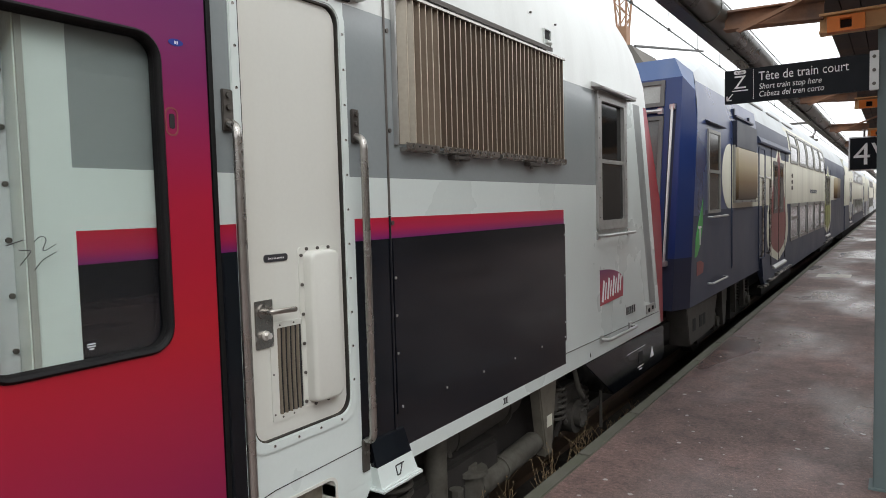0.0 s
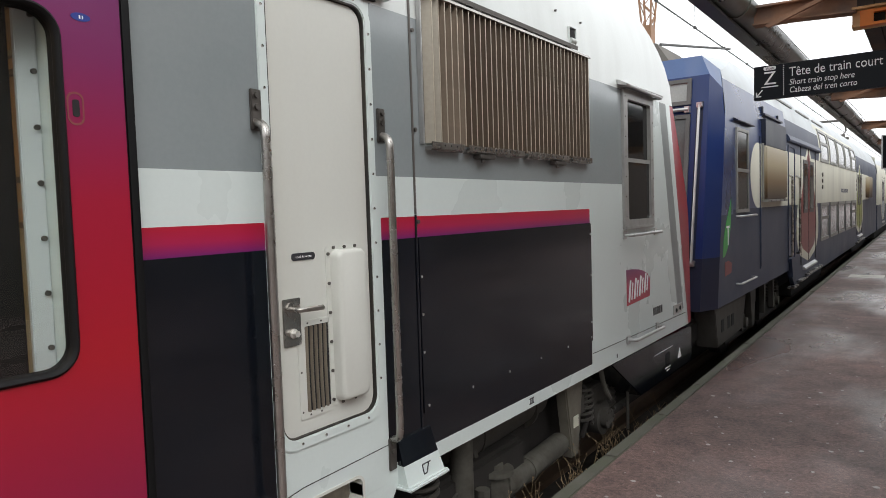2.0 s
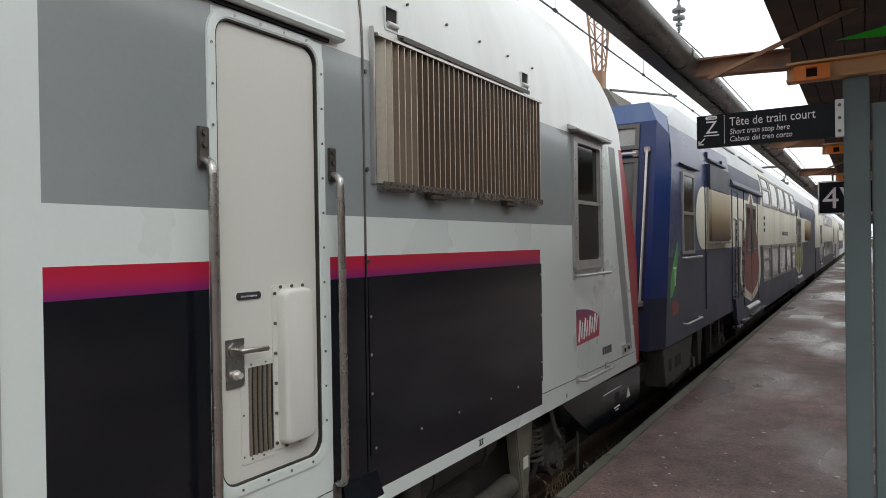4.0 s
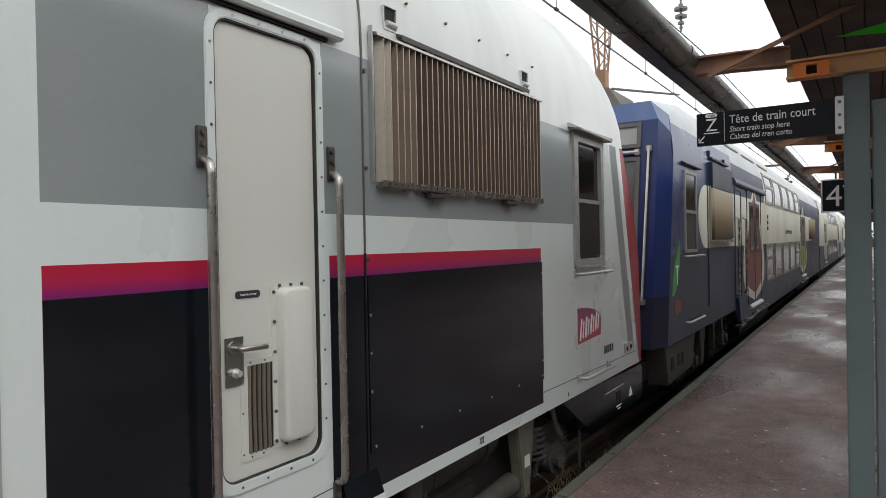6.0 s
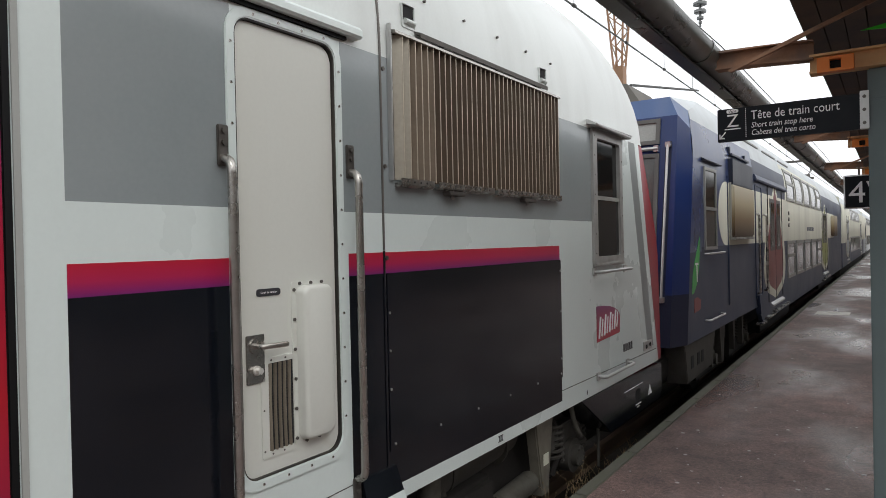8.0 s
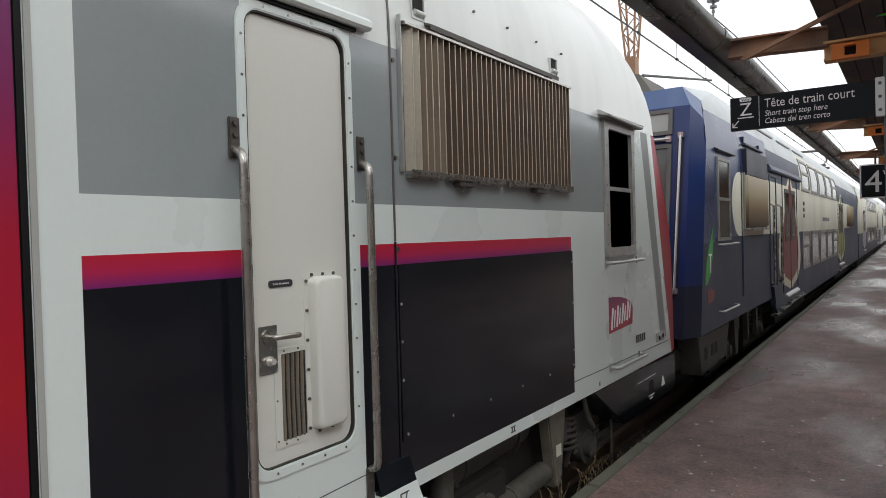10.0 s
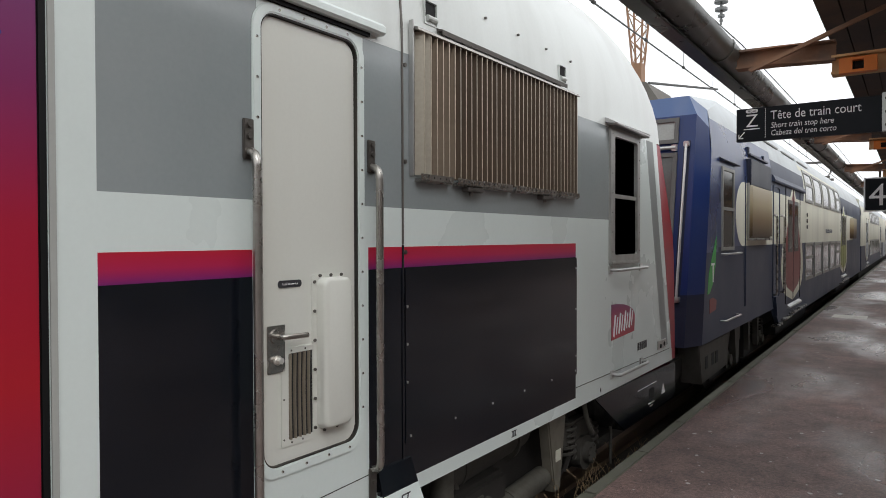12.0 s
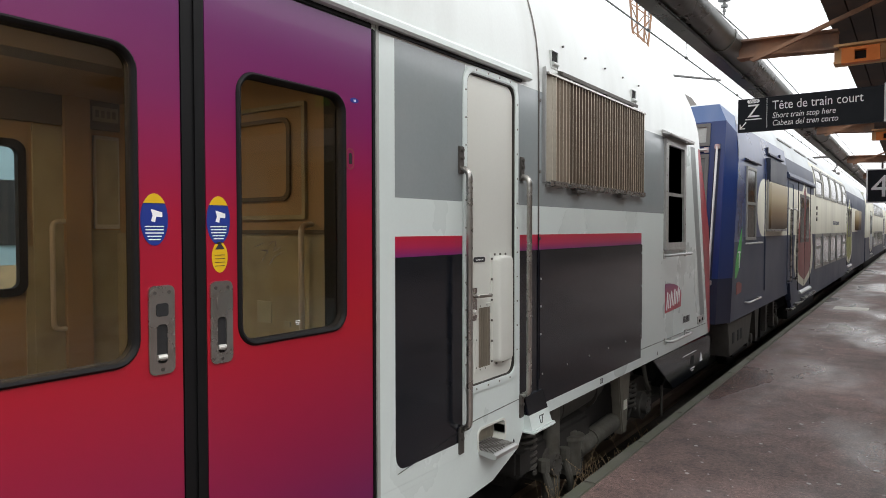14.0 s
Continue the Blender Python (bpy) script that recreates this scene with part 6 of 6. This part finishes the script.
part("front_rail", bm, ALU, front, "upright silver front rail")
bm = bmesh.new()
box(bm, XC - 1.25, XS - 0.3, 7.45, 8.1, -0.05, 0.40)
box(bm, XC - 0.25, XC + 0.25, 6.5, 7.3, 0.05, 0.35, 0, 0.04)
box(bm, XS - 0.5, XS - 0.22, 7.25, 7.75, 0.02, 0.30, 0, 0.04)
rod(bm, (XS - 0.6, 6.85, 0.25), (XS - 0.6, 7.3, 0.25), 0.2, 20)
part("coupler", bm, GRIME, blue_car, "dark coupler and buffer gear")
bm = bmesh.new()
prism(bm, [(7.66, 0.415), (9.20, 0.40), (8.95, 0.0), (7.78, -0.03)], XS - 0.25, XS - 0.02, bev=0.008)
bs = part("cab_skirt", bm, GRIMELIGHT, blue_car, "grimy grey skirt with dark ports", smooth=0)
for y in (7.92, 8.22, 8.40):
    bm = bmesh.new()
    box(bm, XS - 0.022, XS - 0.016, y, y + 0.12, 0.12, 0.26)
    part("port", bm, DARK, bs, smooth=0)
w = window(blue_car, "cab_window", 8.58, 9.24, 1.45, 2.465, 1.94)
bm = bmesh.new()
prism(bm, [(XS - 0.01, 2.535), (XS + 0.045, 2.53), (XS + 0.05, 2.54), (XS - 0.01, 2.575)], 8.50, 9.45, axis="y")
part("window_hood", bm, INKBLUE, w, smooth=0)
for y0, y1, z in ((8.60, 9.50, 1.405), (8.58, 9.46, 0.60)):
    bm = bmesh.new()
    tube(bm, bend([(XS, y0, z), (XS + 0.06, y0, z), (XS + 0.06, y1, z), (XS, y1, z)], 0.03), 0.013, 8)
    part("grab_rail", bm, ALU, blue_car)
bm = bmesh.new()
tube(bm, [(XS + 0.002, 9.985, z) for z in (0.66, 1.5, 2.45)], 0.012, 6)
part("panel_bead", bm, SLATE, blue_car)
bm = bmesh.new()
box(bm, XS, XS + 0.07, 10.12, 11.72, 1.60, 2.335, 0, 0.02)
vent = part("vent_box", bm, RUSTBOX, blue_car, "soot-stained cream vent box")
bm = bmesh.new()
box(bm, XS - 0.05, XS + 0.055, 10.12, 11.72, 2.337, 2.70, bev=0.005)
part("vent_top", bm, INKBLUE, vent, "blue-black upper half of the vent")
bm = bmesh.new()
box(bm, XS, XS + 0.09, 10.10, 11.60, 1.565, 1.598, bev=0.004)
tray = part("vent_tray", bm, FRAMEG, vent)
studs(tray, "tray_bolt", [(10.3 + 0.35 * k, 1.58) for k in range(4)], XS + 0.089, 0.014, 0.006, DARKSTEEL, 8)
bm = bmesh.new()
tube(bm, [(XS + 0.03, 10.05, 1.60), (XS + 0.03, 10.05, 2.36)], 0.018, 6)
part("vent_hinge", bm, FRAMEG, vent, "pale hinge rod")
bm = bmesh.new()
box(bm, XS - 0.10, XS + 0.022, 10.25, 11.65, 2.76, 2.785)
box(bm, XS - 0.10, XS - 0.005, 10.25, 10.31, 2.785, 2.88)
box(bm, XS - 0.10, XS - 0.005, 11.4, 11.46, 2.785, 2.86)
part("vent_hood", bm, INKBLUE, vent, smooth=0)
bm = bmesh.new()
box(bm, XS, XS + 0.012, 10.02, 12.10, 0.68, 1.47, bev=0.004)
part("access_panel", bm, SLATE, blue_car)
bm = bmesh.new()
ring(bm, roundrect(12.22, 12.90, 0.55, 2.48, 0.08), roundrect(12.27, 12.85, 0.59, 2.44, 0.07), XS - 0.002, XS + 0.012)
part("service_door_frame", bm, SLATE, blue_car, smooth=0)
for y in (12.24, 13.02):
    bm = bmesh.new()
    tube(bm, bend([(XS, y, 1.98), (XS + 0.065, y, 1.97), (XS + 0.065, y, 0.66), (XS, y, 0.65)], 0.05), 0.018, 8)
    part("hand_rail", bm, STEEL, blue_car)
bm = bmesh.new()
prism(bm, [(7.93, 0.96), (8.03, 0.97), (8.19, 1.08), (8.30, 1.28), (8.34, 1.50), (8.35, 1.62), (8.22, 1.47), (8.08, 1.32), (7.99, 1.18)], XS, XS + 0.003)
lf = part("leaf_decal", bm, GREEN, blue_car, "green leaf-shaped decal", smooth=0)
bm = bmesh.new()
box(bm, XS + 0.002, XS + 0.0045, 8.10, 8.25, 1.285, 1.31)
box(bm, XS + 0.002, XS + 0.0045, 8.16, 8.20, 1.09, 1.29)
part("decal_mark", bm, PALE, lf, smooth=0)
bm = bmesh.new()
prism(bm, [(8.03, 0.74), (8.03, 0.90), (8.19, 0.91), (8.36, 0.87), (8.33, 0.76)], XS, XS + 0.003)
part("emblem", bm, DULLRED, blue_car, "faded red emblem", smooth=0)


def passenger_door(car, cy, paint, field, x=XS):
    """Double doors with tall windows in a lens-shaped field of colour, and their steps."""
    def egg(half, top, bottom, x1, m):
        """Widest near the foot and drawn out to a point above."""
        zc = bottom + 0.27 * (top - bottom)
        right = []
        for i in range(15):
            t = i / 14
            z = bottom + (top - bottom) * t
            if z < zc:
                w = math.sqrt(max(0.0, 1 - ((zc - z) / (zc - bottom)) ** 2))
            else:
                w = 1 - ((z - zc) / (top - zc)) ** 1.7
            right.append((half * max(w, 0.02), z))
        prism(bm, [(cy + w, z) for w, z in right] + [(cy - w, z) for w, z in reversed(right)], x - 0.01, x1, m)
    bm = bmesh.new()
    egg(1.42, 2.62, 0.41, x + 0.004, 0)
    egg(1.06, 2.48, 0.55, x + 0.008, 1)
    door = part("passenger_door", bm, [field, paint], car, "double door in a coloured oval field", smooth=0)
    for s in (-1, 1):
        y0, y1 = sorted((cy + s * 0.12, cy + s * 0.66))
        bm = bmesh.new()
        box(bm, x, x + 0.014, y0, y1, 1.33, 2.30, 0, 0.004)
        box(bm, x, x + 0.017, y0 + 0.07, y1 - 0.07, 1.40, 2.23, 1)
        part("door_window", bm, [SCREENFRAME, PANE], door, smooth=0)
    bm = bmesh.new()
    for y in (cy - 0.93, cy, cy + 0.93):
        box(bm, x, x + 0.011, y - 0.012, y + 0.012, 0.40, 2.52)
    part("door_seal", bm, RUBBER, door, smooth=0)
    for y0, y1, z in ((cy - 1.4, cy - 0.5, 0.14), (cy - 0.45, cy + 0.45, 0.17), (cy + 0.5, cy + 1.6, 0.17)):
        bm = bmesh.new()
        box(bm, x - 0.05, x + 0.07, y0, y1, z, z + 0.03, bev=0.006)
        part("step", bm, STEEL, door)
    bm = bmesh.new()
    prism(bm, [(x - 0.05, 0.40), (x + 0.05, 0.33), (x + 0.05, 0.30), (x - 0.05, 0.30)], cy - 0.7, cy + 0.9, axis="y")
    part("sill", bm, ALU, door, smooth=0)
    return door


passenger_door(blue_car, 14.5, DULLRED, COACHWHITE)
passenger_door(blue_car, 25.95, LIME, COACHWHITE)
bm = bmesh.new()
prism(bm, [(XS - 0.03, 2.52), (XS + 0.04, 2.52), (XS + 0.05, 2.55), (XS + 0.02, 2.62), (XS - 0.1, 2.70)], 12.15, 16.0, axis="y")
part("door_hood", bm, SLATE, blue_car, smooth=0)
for a, b in ((16.25, 17.60), (17.88, 19.4), (19.65, 21.2), (21.45, 22.95), (23.2, 24.6)):
    window(blue_car, "lower_window", a, b, 0.68, 1.49, 1.13 if a in (16.25, 23.2) else None, PANEL, 0.07)
    window(blue_car, "upper_window", a, b, 2.36, 3.05, 2.72 if a in (16.25, 23.2) else None, PANEL, 0.06)
bm = bmesh.new()
prism(bm, [(12.45, BS), (BEND, BS), (BEND, 0.1), (13.5, 0.1), (12.9, 0.12)], XS - 0.07, XS - 0.002)
part("lower_skirt", bm, SLATE, blue_car, smooth=0)
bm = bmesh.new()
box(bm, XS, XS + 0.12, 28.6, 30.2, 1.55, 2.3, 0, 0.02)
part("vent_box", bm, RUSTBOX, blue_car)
for y in (16.55, 24.9):
    bm = bmesh.new()
    for k in range(3):
        disc_studs(bm, [(y, 1.83 + 0.13 * k)], XS, 0.045, 0.02, 10)
    tagged(part("indicator_lamps", bm, DARKSTEEL, blue_car, smooth=0), kind="stuff")
bm = bmesh.new()
for k in range(9):
    box(bm, XS, XS + 0.002, 20.4 + 0.2 * k, 20.53 + 0.2 * k, 1.72, 1.82)
part("lettering_bars", bm, SLATE, blue_car, smooth=0)
bm = bmesh.new()
for y0, y1 in ((9.3, 10.6), (11.5, 13.2), (14.5, 19), (27, 33)):
    box(bm, XS - 0.6, XS - 0.3, y0, y1, -0.3, 0.35)
for y in (9.9, 12.3):
    rod(bm, (XS - 0.6, y, RAIL + 0.46), (XS - 0.45, y, RAIL + 0.46), 0.44, 24)
box(bm, XC - 1.2, XS - 0.35, 8.0, BEND, 0.0, 0.40)
gear = part("running_gear", bm, GRIME, blue_car, "dark grimy running gear")
bm = bmesh.new()
prism(bm, [(9.95, 0.42), (10.3, 0.42), (10.2, -0.15), (10.05, -0.15)], XS - 0.2, XS - 0.12)
part("hanger_bracket", bm, GRIMELIGHT, gear, smooth=0)
for y in (9.55, 11.05, 11.75):
    bm = bmesh.new()
    prism(bm, [(y, 0.42), (y + 0.16, 0.42), (y + 0.11, -0.12), (y + 0.04, -0.12)], XS - 0.22, XS - 0.15)
    part("hanger_bracket", bm, GRIMELIGHT, gear, smooth=0)
for y in (9.9, 12.3):
    bm = bmesh.new()
    rod(bm, (XS - 0.44, y, -0.08), (XS - 0.20, y, -0.08), 0.13, 18)
    rod(bm, (XS - 0.20, y, -0.08), (XS - 0.15, y, -0.08), 0.075, 14)
    part("axle_box", bm, GEARGREY, gear, "grimy round axle box")
    for d in (-0.27, 0.27):
        bm = bmesh.new()
        tube(bm, [(XS - 0.30 + 0.085 * math.cos(2 * math.pi * k / 12), y + d + 0.085 * math.sin(2 * math.pi * k / 12), -0.08 + 0.05 * k / 12) for k in range(73)], 0.015, 6)
        part("coil_spring", bm, GRIMELIGHT, gear, "grimy coil spring")
for k, (x, z) in enumerate(((XS - 0.35, 0.28), (XS - 0.55, 0.32), (XS - 0.8, 0.30))):
    bm = bmesh.new()
    tube(bm, bend([(x, 7.55, z), (x, 7.30, z - 0.05), (x + 0.03, 7.15, z - 0.30), (x, 6.95, z - 0.32), (x, 6.80, z - 0.1)], 0.10), 0.024, 8)
    part("coupling_hose", bm, GRIMELIGHT if k % 2 else GRIME, gear, "drooping rubber coupling hose")
bm = bmesh.new()
rod(bm, (XS - 0.62, 7.05, 0.20), (XS - 0.62, 7.12, 0.20), 0.24, 26)
part("buffer_plate", bm, GRIMELIGHT, gear, "round grimy buffer plate")
bm = bmesh.new()
prism(bm, [(12.25, 0.62), (12.55, 0.62), (12.75, 0.30), (12.4, 0.30)], XS - 0.02, XS + 0.05)
part("step_cover", bm, SLATE, gear, smooth=0)
bm = bmesh.new()
box(bm, XS - 0.05, XS + 0.06, 12.45, 12.95, 0.10, 0.13)
part("step", bm, STEEL, gear, smooth=0)
bm = bmesh.new()
prism(bm, [(XC - 0.9, TOP - 0.12), (XC - 0.1, TOP - 0.12), (XC - 0.45, TOP + 0.42), (XC - 0.85, TOP + 0.5)], 11.6, 13.0, axis="y")
part("roof_housing", bm, mat("sooty_roof_box", (0.13, 0.12, 0.105), 0.7, vary=0.3), blue_car, "sooty roof equipment box", smooth=0)
bm = bmesh.new()
for k in range(3):
    box(bm, XS - section(3.2) - 0.02, XS - section(3.2) + 0.02, 12.0 + 2.1 * k, 13.6 + 2.1 * k, 3.20, 3.225)
tagged(part("roof_walk_marks", bm, FRAMEG, blue_car, smooth=0), kind="stuff")
PY = 30.5
bm = bmesh.new()
for x in (XC - 0.6, XC + 0.6):
    tube(bm, [(x, PY - 0.6, TOP + 0.05), (x, PY + 0.9, TOP + 0.35), (x * 0.98, PY - 0.3, TOP + 0.62)], 0.03, 6)
for dy in (-0.4, -0.1):
    tube(bm, bend([(XC - 1.0, PY + dy, TOP + 0.5), (XC - 0.7, PY + dy, TOP + 0.66), (XC + 0.7, PY + dy, TOP + 0.66), (XC + 1.0, PY + dy, TOP + 0.5)], 0.1), 0.03, 6)
for y in (PY - 0.6, PY + 0.9):
    box(bm, XC - 0.7, XC + 0.7, y - 0.04, y + 0.04, TOP, TOP + 0.1)
part("pantograph", bm, DARKSTEEL, blue_car, "folded dark pantograph")

CARS = [(white_car, (XC, 0, RAIL)), (blue_car, (XC, 20, RAIL))]

# ------------------------------------------------------------------ the coaches that follow
def coach(y0, y1, lower, upper, label):
    c = empty("train_car", (XC, y0, RAIL), label, "train car", "coaches of the second unit")
    def pick(y, z):
        return 0 if z < 1.2 else 1
    bm = bmesh.new()
    wall_grid(bm, [y0, y1], [0.1, 1.2, EAVE], [], pick, XS, XS - 0.07)
    part("body_side", bm, [lower, upper], c, smooth=0)
    bm = bmesh.new()
    roof_mesh(bm, y0, lambda z: y1, 4, lambda y, z: 1 if z < 3.0 else 0)
    part("roof", bm, [COACHROOF, upper], c, smooth=40)
    bm = bmesh.new()
    box(bm, XC - 1.3, XS - 0.1, y0 + 0.2, y1 - 0.2, -0.3, 0.3)
    box(bm, XC - HALF + 0.1, XS - 0.1, y0 + 0.02, y0 + 0.06, 0.1, 3.3, 1)
    part("running_gear", bm, [GRIME, upper], c, smooth=0)
    for cy in (y0 + 4.6, y1 - 4.6):
        passenger_door(c, cy, COACHROOF, COACHWHITE)
    n = 7
    a, b = y0 + 7.0, y1 - 7.0
    for k in range(n):
        p, q = a + (b - a) * k / n + 0.12, a + (b - a) * (k + 1) / n - 0.12
        window(c, "lower_window", p, q, 0.62, 1.46, None, PANE, 0.07)
        window(c, "upper_window", p, q, 2.36, 3.0, None, PANEL, 0.07)
    CARS.append((c, (XC, y0, RAIL)))


coach(35.2, 61.0, SLATE, COACHWHITE, "cream and slate double-deck coach with dark windows")
coach(61.6, 87.0, COACHROOF, COACHWHITE, "pale double-deck coach with rows of dark windows")
coach(87.6, 113.0, COACHROOF, COACHWHITE, "pale double-deck coach with rows of dark windows")

# ------------------------------------------------------------------ overhead line
def lattice_mast():
    m = empty("lattice_mast", (-7.2, 21.3, RAIL - 0.36), "ochre lattice steel mast behind the train", "mast")
    h0, h1 = RAIL - 0.36, 9.6
    def wid(z):
        return 0.13 + 0.085 * max(0.0, z - 6.6)
    for sx in (-1, 1):
        for sy in (-1, 1):
            bm = bmesh.new()
            tube(bm, [(-7.2 + sx * wid(z) * 0.8, 21.3 + sy * wid(z), z) for z in (h0, 6.6, h1)], 0.035, 5)
            part("mast_leg", bm, LATTICE, m)
    bm = bmesh.new()
    zs = [6.6 + 0.42 * k for k in range(8)]
    for k, (a, b) in enumerate(zip(zs, zs[1:])):
        s = 1 if k % 2 else -1
        for sx in (-1, 1):
            rod(bm, (-7.2 + sx * wid(a) * 0.8, 21.3 - s * wid(a), a), (-7.2 + sx * wid(b) * 0.8, 21.3 + s * wid(b), b), 0.018, 5)
        for sy in (-1, 1):
            rod(bm, (-7.2 - s * wid(a) * 0.8, 21.3 + sy * wid(a), a), (-7.2 + s * wid(b) * 0.8, 21.3 + sy * wid(b), b), 0.018, 5)
    box(bm, -7.36, -7.04, 21.12, 21.48, 6.2, 7.1)
    tagged(part("lacing", bm, LATTICE, m, smooth=0), kind="stuff")
    bm = bmesh.new()
    rod(bm, (-7.2, 21.3, 9.5), (-1.5, 12.0, 9.5), 0.05, 6)
    part("mast_beam", bm, LATTICE, m)


lattice_mast()


def wire(name, pts, r, label):
    bm = bmesh.new()
    tube(bm, pts, r, 5)
    return tagged(part(name, bm, WIRE), label, "wire", "overhead wires")


contact = wire("contact_wire", [(-3.85, -20, 5.0), (-3.8, 10, 5.0), (-3.7, 40, 5.0), (-3.34, 120, 5.0)], 0.014, "dark contact wire above the track")
wire("carrier_wire", [(-3.85, -20, 5.9), (-3.0, 11.4, 5.50), (-2.9, 15.0, 5.55), (-3.0, 40, 5.9), (-3.34, 120, 5.6)], 0.012, "dark carrier wire above the track")
bm = bmesh.new()
for k in range(12):
    y = 7.0 + 2.3 * k
    x = -3.82 + 0.003 * y
    rod(bm, (x, y, 5.0), (x, y, 5.0 + 0.55), 0.005, 4)
    rod(bm, (x, y - 0.04, 5.0), (x, y + 0.04, 5.0), 0.028, 6)
tagged(part("droppers", bm, WIRE), "thin droppers and clips on the contact wire", "wire", kind="stuff")
bm = bmesh.new()
rod(bm, (-3.34, 10.4, 3.985), (-3.34, 14.8, 4.67), 0.022, 6)
tagged(part("registration_arm", bm, WIRE), "thin dark steady arm over the roof", "arm")
bm = bmesh.new()
for z, r in ((5.52, 0.03), (5.60, 0.06), (5.66, 0.025), (5.72, 0.11), (5.78, 0.025), (5.86, 0.12), (5.93, 0.04)):
    rod(bm, (-2.87, 13.0, z - 0.012), (-2.87, 13.0, z + 0.03), r, 14)
rod(bm, (-2.87, 13.0, 5.45), (-2.87, 13.0, 6.3), 0.02, 6)
rod(bm, (-2.87, 13.0, 6.05), (-2.87, 13.0, 6.5), 0.03, 8)
tagged(part("insulator", bm, CERAMIC), "dark ribbed insulator hanging from the overhead line", "insulator")

# ------------------------------------------------------------------ dry weeds in the gap, a bush far off
bm = bmesh.new()
rng = random.Random(11)
for k in range(240):
    y, x = rng.uniform(2.6, 6.2), rng.uniform(-1.95, -1.72)
    h = rng.uniform(0.3, 0.62) * (1.15 - 0.1 * abs(y - 3.8))
    z0 = RAIL - 0.14
    p = Vector((x, y, z0))
    d = Vector((rng.uniform(-0.15, 0.25), rng.uniform(-0.3, 0.35), 1))
    q = p + d * h * 0.6
    e = q + (d + Vector((rng.uniform(-0.4, 0.4), rng.uniform(-0.4, 0.4), 0))) * h * 0.4
    tube(bm, [p, q, e], 0.0018, 3)
    for j in range(rng.randint(2, 5)):
        a = q.lerp(e, rng.random())
        b = a + Vector((rng.uniform(-0.06, 0.06), rng.uniform(-0.07, 0.07), rng.uniform(0.02, 0.08)))
        tube(bm, [a, b], 0.0012, 3)
        if rng.random() < 0.6:
            rod(bm, b, b + Vector((0, 0, 0.008)), 0.004, 4)
tagged(part("dry_weeds", bm, DRYSTALK, smooth=0), "dry brown weeds growing between track and platform", "weeds", kind="stuff")
bm = bmesh.new()
for k in range(900):
    c = Vector((rng.gauss(-0.6, 1.6), rng.gauss(118, 2.0), abs(rng.gauss(0.6, 0.9))))
    s = rng.uniform(0.08, 0.2)
    u, v = Vector((rng.uniform(-1, 1), rng.uniform(-1, 1), rng.uniform(-1, 1))).normalized() * s, Vector((rng.uniform(-1, 1), rng.uniform(-1, 1), rng.uniform(-1, 1))).normalized() * s
    bm.faces.new([bm.verts.new(c + w) for w in (u, v, -u, -v)])
tagged(part("bushes", bm, LEAFMAT, smooth=0), "dull green bushes at the platform's far end", "bush", kind="stuff")


# ------------------------------------------------------------------ what moves
LEAF = [(0.0, 0.580, 0.045), (1.2, 0.580, 0.045), (1.4, 0.531, 0.045), (1.6, 0.418, 0.045), (1.8, 0.295, 0.045), (2.0, 0.200, 0.045), (2.2, 0.105, 0.045),
        (2.4, 0.058, 0.045), (2.6, 0.045, 0.045), (3.0, 0.010, 0.040), (3.3, 0.002, 0.006), (3.5, 0.0, 0.0), (14.0, 0.0, 0.0)]


def motions():
    for car, base in CARS:
        walk(car, train_rows(base))
    walk(leaf, [(t, Matrix.Translation((dx, dy, 0))) for t, dy, dx in LEAF])
    walk(leaf_far, [(t, Matrix.Translation((dx, -dy, 0))) for t, dy, dx in LEAF])


motions()
